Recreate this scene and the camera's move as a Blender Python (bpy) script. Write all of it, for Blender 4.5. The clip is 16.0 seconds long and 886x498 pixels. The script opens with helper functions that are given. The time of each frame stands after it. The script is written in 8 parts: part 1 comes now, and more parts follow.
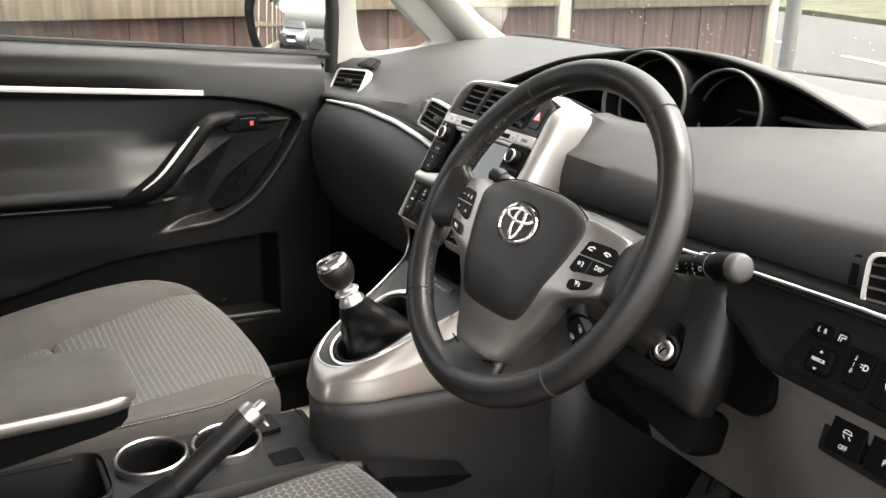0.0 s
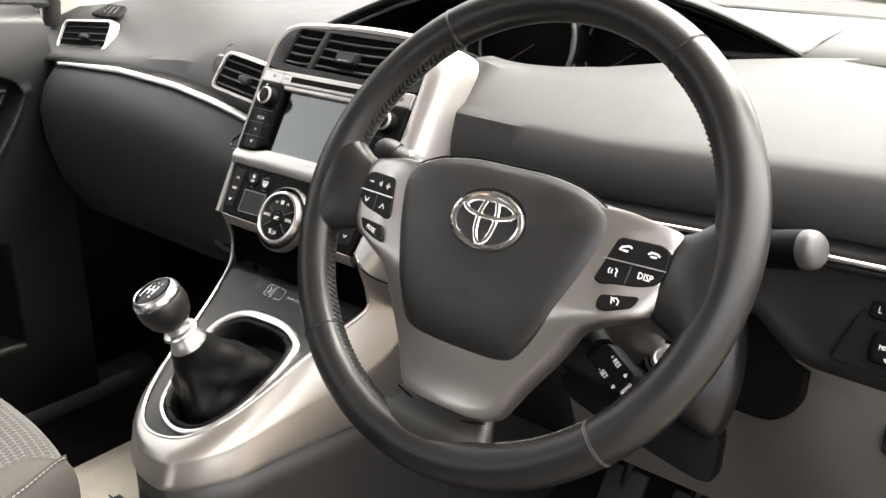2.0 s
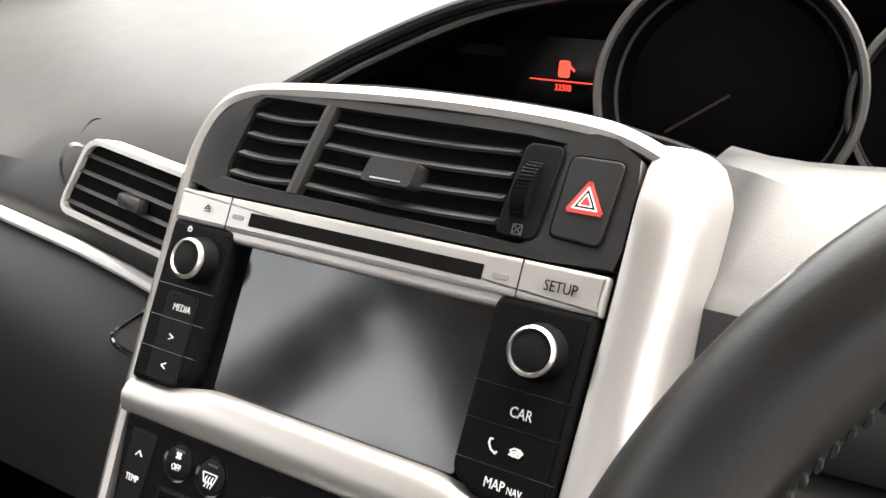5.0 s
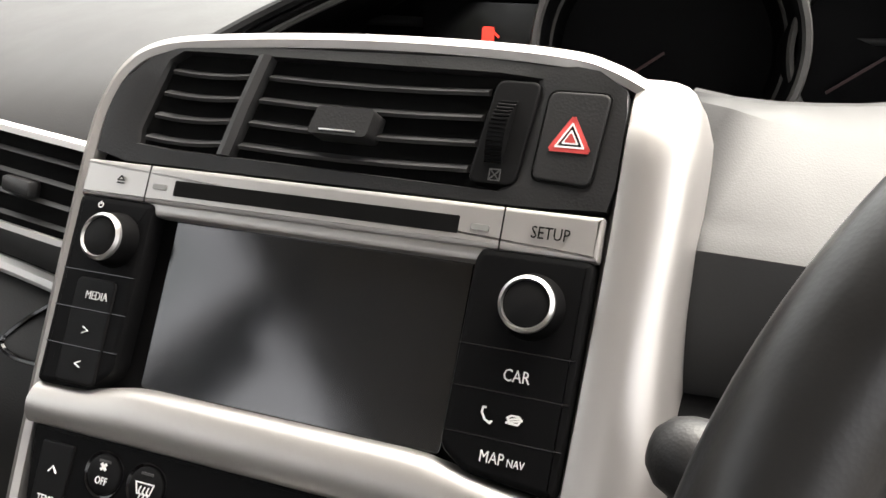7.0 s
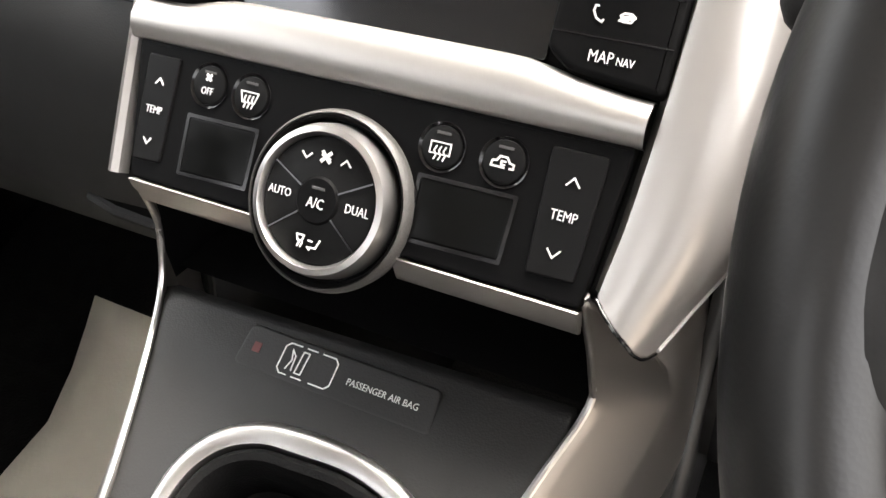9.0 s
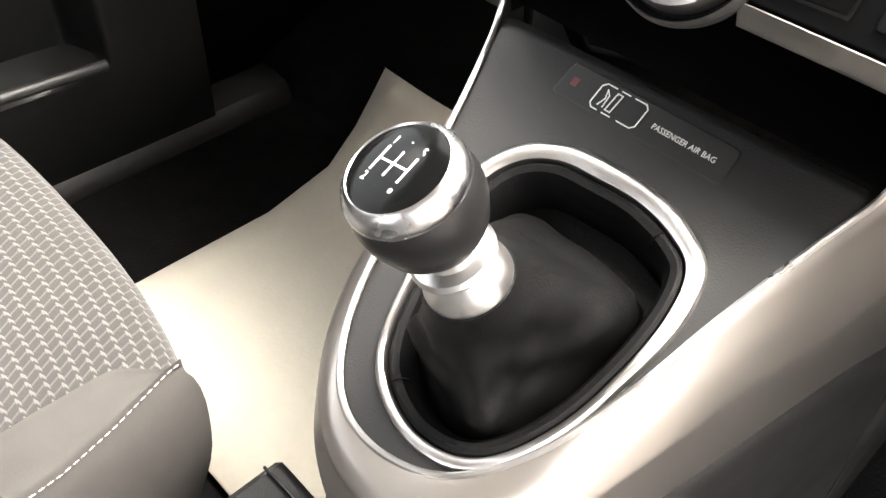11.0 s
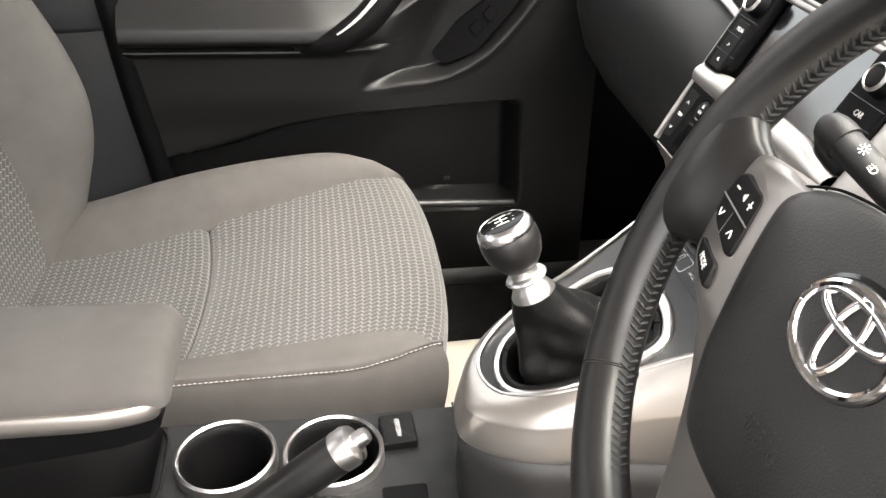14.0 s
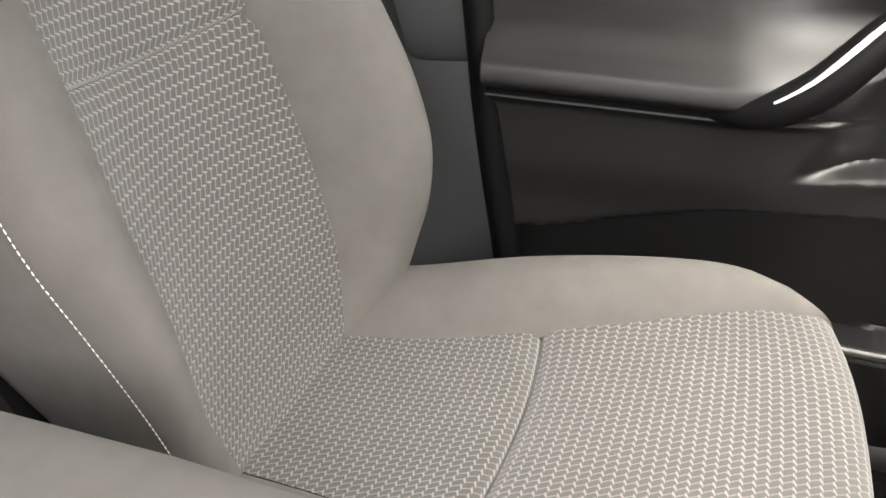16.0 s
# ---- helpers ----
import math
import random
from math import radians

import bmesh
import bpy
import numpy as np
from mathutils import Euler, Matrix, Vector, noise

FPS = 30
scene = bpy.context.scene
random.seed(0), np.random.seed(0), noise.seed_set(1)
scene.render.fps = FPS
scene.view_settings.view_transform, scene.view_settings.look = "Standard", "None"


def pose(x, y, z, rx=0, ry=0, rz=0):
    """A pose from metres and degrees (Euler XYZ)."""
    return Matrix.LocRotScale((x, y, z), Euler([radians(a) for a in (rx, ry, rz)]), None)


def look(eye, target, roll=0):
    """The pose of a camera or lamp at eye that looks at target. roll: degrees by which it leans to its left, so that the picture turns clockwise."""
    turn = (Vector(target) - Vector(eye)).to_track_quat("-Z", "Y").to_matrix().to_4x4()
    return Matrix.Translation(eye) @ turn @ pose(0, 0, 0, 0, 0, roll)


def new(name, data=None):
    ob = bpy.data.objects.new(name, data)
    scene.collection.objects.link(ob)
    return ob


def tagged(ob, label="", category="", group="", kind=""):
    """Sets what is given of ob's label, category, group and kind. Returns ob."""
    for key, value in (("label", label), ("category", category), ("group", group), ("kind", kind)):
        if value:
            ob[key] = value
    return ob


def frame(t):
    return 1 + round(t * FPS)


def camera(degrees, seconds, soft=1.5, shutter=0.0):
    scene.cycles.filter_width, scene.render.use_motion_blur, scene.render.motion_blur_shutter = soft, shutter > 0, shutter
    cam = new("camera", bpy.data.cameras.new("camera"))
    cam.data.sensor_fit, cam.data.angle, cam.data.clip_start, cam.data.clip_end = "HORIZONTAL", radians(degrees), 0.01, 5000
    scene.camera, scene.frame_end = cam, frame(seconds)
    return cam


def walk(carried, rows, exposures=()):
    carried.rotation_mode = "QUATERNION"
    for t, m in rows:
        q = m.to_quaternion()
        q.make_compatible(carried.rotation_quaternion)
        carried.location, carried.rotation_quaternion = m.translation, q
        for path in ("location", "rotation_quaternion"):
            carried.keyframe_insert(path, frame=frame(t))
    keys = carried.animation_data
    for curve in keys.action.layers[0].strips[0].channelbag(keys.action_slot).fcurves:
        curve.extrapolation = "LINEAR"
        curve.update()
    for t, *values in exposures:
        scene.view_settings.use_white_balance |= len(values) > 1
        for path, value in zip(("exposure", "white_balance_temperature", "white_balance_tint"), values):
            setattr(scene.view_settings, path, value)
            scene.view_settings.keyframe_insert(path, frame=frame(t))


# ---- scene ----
cam = camera(54.4, 16.0)
PATH = [
    (0, (0.993, -0.581, 0.887), (-0.644, 0.374, 0.249), 0.7),
    (0.5, (0.902, -0.606, 0.88), (-0.654, 0.471, 0.233), 0.4),
    (1, (0.819, -0.622, 0.87), (-0.594, 0.627, 0.204), 0.3),
    (1.5, (0.735, -0.611, 0.859), (-0.537, 0.766, 0.161), 0.3),
    (2, (0.661, -0.561, 0.842), (-0.512, 0.881, 0.103), 0.6),
    (2.5, (0.582, -0.481, 0.809), (-0.538, 0.976, 0.019), 0.9),
    (3, (0.487, -0.408, 0.791), (-0.609, 1.043, -0.041), 1.0),
    (3.5, (0.395, -0.351, 0.793), (-0.695, 1.103, -0.043), 0.9),
    (4, (0.326, -0.31, 0.813), (-0.744, 1.162, -0.018), 0.2),
    (4.5, (0.26, -0.242, 0.809), (-0.764, 1.279, 0.011), -0.3),
    (4.7, (0.236, -0.221, 0.807), (-0.763, 1.324, 0.024), -0.5),
    (6.8, (0.166, -0.2, 0.773), (-0.544, 1.537, 0.079), -0.6),
    (7, (0.164, -0.208, 0.768), (-0.529, 1.523, 0.043), -0.4),
    (7.5, (0.163, -0.221, 0.751), (-0.528, 1.477, -0.047), -0.2),
    (8, (0.16, -0.229, 0.736), (-0.537, 1.42, -0.155), -0.0),
    (8.5, (0.16, -0.235, 0.723), (-0.542, 1.326, -0.312), 0.3),
    (9, (0.162, -0.239, 0.71), (-0.57, 1.223, -0.442), 0.2),
    (9.5, (0.16, -0.247, 0.697), (-0.62, 1.1, -0.559), -0.2),
    (10, (0.16, -0.26, 0.685), (-0.676, 0.966, -0.655), 0.2),
    (10.2, (0.159, -0.274, 0.675), (-0.698, 0.908, -0.692), 0.9),
    (12.3, (0.309, -0.334, 0.762), (-1.111, 0.248, -0.521), -0.9),
    (12.5, (0.348, -0.336, 0.777), (-1.129, 0.174, -0.47), -1.1),
    (13, (0.439, -0.33, 0.811), (-1.143, 0.031, -0.359), -1.2),
    (13.5, (0.516, -0.312, 0.83), (-1.133, -0.043, -0.27), -1.0),
    (14, (0.569, -0.29, 0.839), (-1.128, -0.083, -0.199), -1.0),
    (14.5, (0.516, -0.293, 0.83), (-1.214, -0.183, -0.166), -0.9),
    (15, (0.406, -0.317, 0.81), (-1.331, -0.429, -0.175), -1.0),
    (15.5, (0.302, -0.316, 0.776), (-1.407, -0.694, -0.191), -1.7),
    (16, (0.234, -0.314, 0.762), (-1.41, -0.934, -0.194), -3.0),
]
EXPOSURE = [(0.0, 3.0), (1.5, 3.25), (2.0, 3.35), (4.5, 3.5), (7.0, 2.95), (8.0, 2.75), (8.6, 3.45), (9.0, 3.85), (9.5, 4.1), (10.2, 4.2), (12.5, 3.4), (13.5, 3.6), (14.0, 3.7), (15.0, 3.75), (16.0, 4.0)]
walk(cam, [(t, look(eye, target, roll)) for t, eye, target, roll in PATH], [(t, stops, 7000, 12) for t, stops in EXPOSURE])

# ---- light ----
world = bpy.data.worlds.new("overcast_sky")
scene.world = world
world.use_nodes = True
wt = world.node_tree
bg = wt.nodes["Background"]
sky = wt.nodes.new("ShaderNodeTexSky")
sky.sky_type = "NISHITA"
sky.sun_disc = False
sky.sun_elevation, sky.sun_rotation = radians(63.8), radians(31.6)
sky.air_density, sky.dust_density, sky.ozone_density = 1.0, 6.0, 1.0
soften = wt.nodes.new("ShaderNodeHueSaturation")
soften.inputs["Saturation"].default_value = 0.25
wt.links.new(sky.outputs[0], soften.inputs["Color"])
wt.links.new(soften.outputs[0], bg.inputs["Color"])
bg.inputs["Strength"].default_value = 0.15
sun_data = bpy.data.lights.new("sun", "SUN")
sun_data.energy, sun_data.angle, sun_data.color = 0.5, radians(120), (1.0, 0.95, 0.88)
sun = new("sun", sun_data)
sun.matrix_world = look((1.6, 2.6, 6.2), (0, 0, 0))


# ---- materials ----
def shader(name):
    m = bpy.data.materials.new(name)
    m.use_nodes = True
    nt = m.node_tree
    return m, nt, nt.nodes["Principled BSDF"]


def surface(name, base, rough=0.5, metal=0.0, grain=0.0, grain_size=0.001, vary=0.12, vary_size=0.08, coat=0.0, wear=0.08, kind="noise", spec=0.5):
    """A painted, moulded or woven surface: two scales of tone, one of relief, uneven gloss."""
    m, nt, b = shader(name)
    tc = nt.nodes.new("ShaderNodeTexCoord")
    big = nt.nodes.new("ShaderNodeTexNoise")
    big.inputs["Scale"].default_value, big.inputs["Detail"].default_value = 1 / vary_size, 5
    nt.links.new(tc.outputs["Object"], big.inputs["Vector"])
    ramp = nt.nodes.new("ShaderNodeMapRange")
    ramp.inputs["From Min"].default_value, ramp.inputs["From Max"].default_value = 0.3, 0.7
    ramp.inputs["To Min"].default_value, ramp.inputs["To Max"].default_value = 1 - vary, 1 + vary
    nt.links.new(big.outputs["Fac"], ramp.inputs["Value"])
    mul = nt.nodes.new("ShaderNodeVectorMath")
    mul.operation = "SCALE"
    mul.inputs[0].default_value = base
    nt.links.new(ramp.outputs[0], mul.inputs["Scale"])
    nt.links.new(mul.outputs[0], b.inputs["Base Color"])
    gl = nt.nodes.new("ShaderNodeMapRange")
    gl.inputs["From Min"].default_value, gl.inputs["From Max"].default_value = 0.3, 0.7
    gl.inputs["To Min"].default_value, gl.inputs["To Max"].default_value = max(rough - wear, 0.02), min(rough + wear, 1)
    fine = nt.nodes.new("ShaderNodeTexNoise")
    fine.inputs["Scale"].default_value, fine.inputs["Detail"].default_value = 3.1 / vary_size, 3
    nt.links.new(tc.outputs["Object"], fine.inputs["Vector"])
    nt.links.new(fine.outputs["Fac"], gl.inputs["Value"])
    nt.links.new(gl.outputs[0], b.inputs["Roughness"])
    b.inputs["Metallic"].default_value = metal
    b.inputs["Coat Weight"].default_value = coat
    b.inputs["Specular IOR Level"].default_value = spec
    if grain:
        if kind == "cells":
            tex = nt.nodes.new("ShaderNodeTexVoronoi")
            out = tex.outputs["Distance"]
        else:
            tex = nt.nodes.new("ShaderNodeTexNoise")
            tex.inputs["Detail"].default_value = 2
            out = tex.outputs["Fac"]
        tex.inputs["Scale"].default_value = 1 / grain_size
        nt.links.new(tc.outputs["Object"], tex.inputs["Vector"])
        bump = nt.nodes.new("ShaderNodeBump")
        bump.inputs["Strength"].default_value, bump.inputs["Distance"].default_value = grain, grain_size * 0.5
        nt.links.new(out, bump.inputs["Height"])
        nt.links.new(bump.outputs[0], b.inputs["Normal"])
    return m


def woven(name):
    """Grey cloth with fore-and-aft pale lines that step sideways like a saw, in metres of the UV map."""
    m, nt, b = shader(name)
    uv = nt.nodes.new("ShaderNodeUVMap")
    sep = nt.nodes.new("ShaderNodeSeparateXYZ")
    nt.links.new(uv.outputs[0], sep.inputs[0])

    def calc(op, a, c=None):
        n = nt.nodes.new("ShaderNodeMath")
        n.operation = op
        for i, q in enumerate((a, c)):
            if q is None:
                continue
            if isinstance(q, (int, float)):
                n.inputs[i].default_value = q
            else:
                nt.links.new(q, n.inputs[i])
        return n.outputs[0]

    pitch, run, swing = 0.0080, 0.0096, 0.0042
    p = calc("FRACT", calc("DIVIDE", sep.outputs["Y"], run))
    rise, fall = calc("DIVIDE", p, 0.80), calc("DIVIDE", calc("SUBTRACT", 1.0, p), 0.20)
    off = calc("MULTIPLY", calc("MINIMUM", rise, fall), swing)
    cell = calc("FRACT", calc("DIVIDE", calc("ADD", sep.outputs["X"], off), pitch))
    dist = calc("MULTIPLY", calc("ABSOLUTE", calc("SUBTRACT", cell, 0.5)), pitch)
    half = calc("ADD", 0.00050, calc("MULTIPLY", calc("GREATER_THAN", p, 0.72), 0.0013))
    line = nt.nodes.new("ShaderNodeMapRange")
    line.inputs["To Min"].default_value, line.inputs["To Max"].default_value = 1.0, 0.0
    nt.links.new(dist, line.inputs["Value"])
    nt.links.new(calc("SUBTRACT", half, 0.0005), line.inputs["From Min"])
    nt.links.new(calc("ADD", half, 0.0009), line.inputs["From Max"])
    noi = nt.nodes.new("ShaderNodeTexNoise")
    noi.inputs["Scale"].default_value, noi.inputs["Detail"].default_value = 1400, 2
    nt.links.new(uv.outputs[0], noi.inputs["Vector"])
    big = nt.nodes.new("ShaderNodeTexNoise")
    big.inputs["Scale"].default_value = 14
    nt.links.new(uv.outputs[0], big.inputs["Vector"])
    mix = nt.nodes.new("ShaderNodeMix")
    mix.data_type = "RGBA"
    mix.inputs[6].default_value = (0.029, 0.0278, 0.0261, 1)
    mix.inputs[7].default_value = (0.128, 0.1225, 0.114, 1)
    bold = calc("ADD", 0.42, calc("MULTIPLY", calc("GREATER_THAN", p, 0.72), 0.52))
    nt.links.new(calc("MULTIPLY", line.outputs[0], bold), mix.inputs[0])
    tone = calc("ADD", calc("MULTIPLY", noi.outputs["Fac"], 0.7), calc("ADD", calc("MULTIPLY", big.outputs["Fac"], 0.3), 0.5))
    sc = nt.nodes.new("ShaderNodeVectorMath")
    sc.operation = "SCALE"
    nt.links.new(mix.outputs[2], sc.inputs[0])
    nt.links.new(tone, sc.inputs["Scale"])
    nt.links.new(sc.outputs[0], b.inputs["Base Color"])
    bump = nt.nodes.new("ShaderNodeBump")
    bump.inputs["Strength"].default_value, bump.inputs["Distance"].default_value = 0.5, 0.0008
    nt.links.new(calc("ADD", line.outputs[0], calc("MULTIPLY", noi.outputs["Fac"], 0.4)), bump.inputs["Height"])
    nt.links.new(bump.outputs[0], b.inputs["Normal"])
    b.inputs["Roughness"].default_value = 0.88
    b.inputs["Sheen Weight"].default_value = 0.2
    return m


def glow(name, colour, power):
    m, nt, b = shader(name)
    b.inputs["Base Color"].default_value = (*colour, 1)
    b.inputs["Emission Color"].default_value = (*colour, 1)
    b.inputs["Emission Strength"].default_value = power
    return m


def glass(name, tint=(0.95, 0.97, 0.96)):
    """Thin clear pane: see-through with a faint mirror image, stronger at a slant."""
    m, nt, b = shader(name)
    nt.nodes.remove(b)
    clear = nt.nodes.new("ShaderNodeBsdfTransparent")
    clear.inputs[0].default_value = (*tint, 1)
    shine = nt.nodes.new("ShaderNodeBsdfGlossy")
    shine.inputs["Roughness"].default_value = 0.0
    lw = nt.nodes.new("ShaderNodeLayerWeight")
    lw.inputs["Blend"].default_value = 0.25
    dim = nt.nodes.new("ShaderNodeMath")
    dim.operation = "MULTIPLY"
    dim.inputs[1].default_value = 0.30
    nt.links.new(lw.outputs["Facing"], dim.inputs[0])
    mix = nt.nodes.new("ShaderNodeMixShader")
    nt.links.new(dim.outputs[0], mix.inputs[0])
    nt.links.new(clear.outputs[0], mix.inputs[1])
    nt.links.new(shine.outputs[0], mix.inputs[2])
    nt.links.new(mix.outputs[0], nt.nodes["Material Output"].inputs[0])
    return m


def planks(name, base):
    """Weathered timber: long grain, stains and pale flecks."""
    m, nt, b = shader(name)
    tc = nt.nodes.new("ShaderNodeTexCoord")
    info = nt.nodes.new("ShaderNodeObjectInfo")
    mp = nt.nodes.new("ShaderNodeMapping")
    mp.inputs["Scale"].default_value = (14, 14, 0.9)
    nt.links.new(tc.outputs["Object"], mp.inputs["Vector"])
    n = nt.nodes.new("ShaderNodeTexNoise")
    n.inputs["Scale"].default_value, n.inputs["Detail"].default_value = 3, 8
    nt.links.new(mp.outputs[0], n.inputs["Vector"])
    ramp = nt.nodes.new("ShaderNodeValToRGB")
    ramp.color_ramp.elements[0].position, ramp.color_ramp.elements[1].position = 0.3, 0.75
    ramp.color_ramp.elements[0].color = (*[c * 0.55 for c in base], 1)
    ramp.color_ramp.elements[1].color = (*[c * 1.25 for c in base], 1)
    nt.links.new(n.outputs["Fac"], ramp.inputs[0])
    rnd = nt.nodes.new("ShaderNodeMapRange")
    rnd.inputs["To Min"].default_value, rnd.inputs["To Max"].default_value = 0.75, 1.2
    nt.links.new(info.outputs["Random"], rnd.inputs["Value"])
    sc = nt.nodes.new("ShaderNodeVectorMath")
    sc.operation = "SCALE"
    nt.links.new(ramp.outputs[0], sc.inputs[0])
    nt.links.new(rnd.outputs[0], sc.inputs["Scale"])
    nt.links.new(sc.outputs[0], b.inputs["Base Color"])
    bump = nt.nodes.new("ShaderNodeBump")
    bump.inputs["Strength"].default_value, bump.inputs["Distance"].default_value = 0.4, 0.004
    nt.links.new(n.outputs["Fac"], bump.inputs["Height"])
    nt.links.new(bump.outputs[0], b.inputs["Normal"])
    b.inputs["Roughness"].default_value = 0.85
    return m


M_PAD = surface("dash_pad", (0.024, 0.0240, 0.0240), 0.56, grain=0.09, grain_size=0.0008, kind="cells", vary=0.03, wear=0.02, spec=0.50)
M_DOOR = surface("door_moulding", (0.0048, 0.0049, 0.0051), 0.42, grain=0.12, grain_size=0.0010, kind="cells", vary=0.06, wear=0.03, spec=0.42)
# Near-black for the shade inside slots and cavities, and for dark joints.
M_VOID = surface("gap_shade_black", (0.002, 0.002, 0.002), 0.9, spec=0.1)
M_NEEDLE = surface("needle_red", (0.030, 0.006, 0.005), 0.5)
M_LOW = surface("dark_moulding", (0.0062, 0.0063, 0.0066), 0.52, grain=0.2, grain_size=0.0010, kind="cells", vary=0.08, spec=0.28)
M_VANE = surface("vane_plastic", (0.020, 0.020, 0.0203), 0.42, vary=0.06)
M_GLOVE = surface("grey_soft_moulding", (0.0160, 0.0160, 0.0161), 0.52, grain=0.12, grain_size=0.0010, kind="cells", vary=0.04, wear=0.02, spec=0.38)
M_BLACK = surface("black_plastic", (0.0034, 0.0034, 0.0036), 0.50, grain=0.12, grain_size=0.0008, vary=0.10, spec=0.13)
M_DECK = surface("console_moulding", (0.0150, 0.0149, 0.0150), 0.48, grain=0.14, grain_size=0.0010, kind="cells", vary=0.05, wear=0.03, spec=0.42)
M_FLANK = surface("console_flank", (0.0205, 0.0200, 0.0195), 0.42, grain=0.12, grain_size=0.0010, kind="cells", vary=0.06, wear=0.03, spec=0.48)
M_SHROUD = surface("shroud_moulding", (0.0050, 0.0050, 0.0052), 0.40, grain=0.10, grain_size=0.0010, kind="cells", vary=0.10, spec=0.32)
M_GREYTIP = surface("grey_knob", (0.035, 0.034, 0.034), 0.38, vary=0.05, spec=0.5)
M_PILLAR = surface("pillar_moulding", (0.046, 0.048, 0.051), 0.46, grain=0.12, grain_size=0.0010, kind="cells", vary=0.05, spec=0.5)
M_HOOP = surface("vent_surround", (0.0085, 0.0085, 0.0088), 0.48, grain=0.14, grain_size=0.0010, kind="cells", vary=0.05, spec=0.36)
# Dash pad colour darkened; the shade of the driver side is in the base.
M_PAD_SHADE = surface("dash_pad_shade", (0.019, 0.0189, 0.0190), 0.55, grain=0.09, grain_size=0.0008, kind="cells", vary=0.04, wear=0.02, spec=0.45)
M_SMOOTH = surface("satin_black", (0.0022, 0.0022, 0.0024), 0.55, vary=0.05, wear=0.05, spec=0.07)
M_GLOSS = surface("gloss_black", (0.004, 0.004, 0.0045), 0.14, vary=0.05, wear=0.04)
M_SILVER = surface("silver_paint", (0.41, 0.396, 0.38), 0.38, metal=0.78, vary=0.02, vary_size=0.15, wear=0.015)
# The silver paint darkened and warmed: shade put into skirt and strip colours.
M_SILVER_SHADE = surface("silver_paint_shade", (0.32, 0.300, 0.280), 0.32, metal=0.84, vary=0.02, vary_size=0.15, wear=0.015)
M_SPOKE = surface("satin_silver_paint", (0.36, 0.345, 0.33), 0.30, metal=0.88, vary=0.01, vary_size=0.15, wear=0.008)
M_SATIN = surface("satin_chrome", (0.62, 0.61, 0.60), 0.32, metal=1.0, vary=0.02, wear=0.05)
M_BRIGHT = surface("bright_satin", (0.80, 0.79, 0.77), 0.38, metal=0.55, vary=0.02, wear=0.04)
M_KNOBRING = surface("brushed_chrome", (0.66, 0.66, 0.67), 0.24, metal=1.0, vary=0.02, wear=0.04)
M_CHROME = surface("chrome", (0.85, 0.85, 0.86), 0.07, metal=1.0, vary=0.02, wear=0.02)
M_LEATHER = surface("leather", (0.0080, 0.0079, 0.0079), 0.36, grain=0.05, grain_size=0.0011, kind="cells", vary=0.10, wear=0.06, spec=0.42)
M_GAITER = surface("soft_leather", (0.0036, 0.0036, 0.0037), 0.48, spec=0.13, grain=0.25, grain_size=0.0013, kind="cells", vary=0.15)
M_PADLEA = surface("airbag_cover", (0.0105, 0.0104, 0.0104), 0.40, grain=0.22, grain_size=0.0011, kind="cells", vary=0.08)
M_CLOTH = surface("plain_cloth", (0.060, 0.0565, 0.0525), 0.9, grain=0.4, grain_size=0.0008, vary=0.08)
M_WOVEN = woven("woven_cloth")
M_STITCH = surface("pale_thread", (0.42, 0.40, 0.37), 0.8, vary=0.1)
M_THREAD = surface("black_thread", (0.012, 0.012, 0.012), 0.7)
M_CARPET = surface("carpet", (0.0045, 0.0045, 0.0045), 0.95, grain=1.0, grain_size=0.003, vary=0.2, spec=0.1)
M_MAT = surface("cream_paper", (0.66, 0.62, 0.53), 0.75, grain=0.15, grain_size=0.004, vary=0.05)
M_TRIM = surface("pale_trim", (0.42, 0.41, 0.38), 0.75, grain=0.3, grain_size=0.0012, vary=0.04)
M_LINER = surface("headliner", (0.50, 0.48, 0.45), 0.9, grain=0.3, grain_size=0.0015, vary=0.04)
M_KNEE = surface("grey_moulding", (0.052, 0.050, 0.048), 0.50, grain=0.3, grain_size=0.0010, kind="cells", vary=0.08)
M_LOWER = surface("lower_trim", (0.090, 0.083, 0.077), 0.50, grain=0.3, grain_size=0.0010, kind="cells", vary=0.06, wear=0.03, spec=0.45)
M_MARK = surface("white_print", (0.75, 0.75, 0.73), 0.6, vary=0.03)
M_GREYMARK = surface("dark_print", (0.05, 0.05, 0.05), 0.5)
M_RED = surface("red_print", (0.50, 0.05, 0.045), 0.5, vary=0.05)
M_REDGLOW = glow("red_display", (1.0, 0.06, 0.04), 0.22)
M_REDLAMP = surface("unlit_lamp", (0.10, 0.02, 0.02), 0.4)
M_SCREEN = surface("screen_glass", (0.004, 0.0046, 0.0058), 0.12, vary=0.05, wear=0.02, spec=1.0)
M_LCD = surface("small_display", (0.003, 0.0032, 0.0032), 0.12, vary=0.05, spec=0.1)
M_RUBBER = surface("rubber", (0.012, 0.012, 0.012), 0.7, grain=0.2, grain_size=0.002)
M_GLASS = glass("window_glass")
M_MIRROR = surface("mirror", (0.92, 0.93, 0.93), 0.0, metal=1.0, vary=0.0, wear=0.0)
M_WOOD = planks("fence_wood", (0.085, 0.050, 0.038))
M_RAIL = planks("pale_rail", (0.15, 0.122, 0.085))
M_CONC = surface("concrete", (0.34, 0.32, 0.27), 0.9, grain=0.5, grain_size=0.01, vary=0.15, vary_size=0.2)
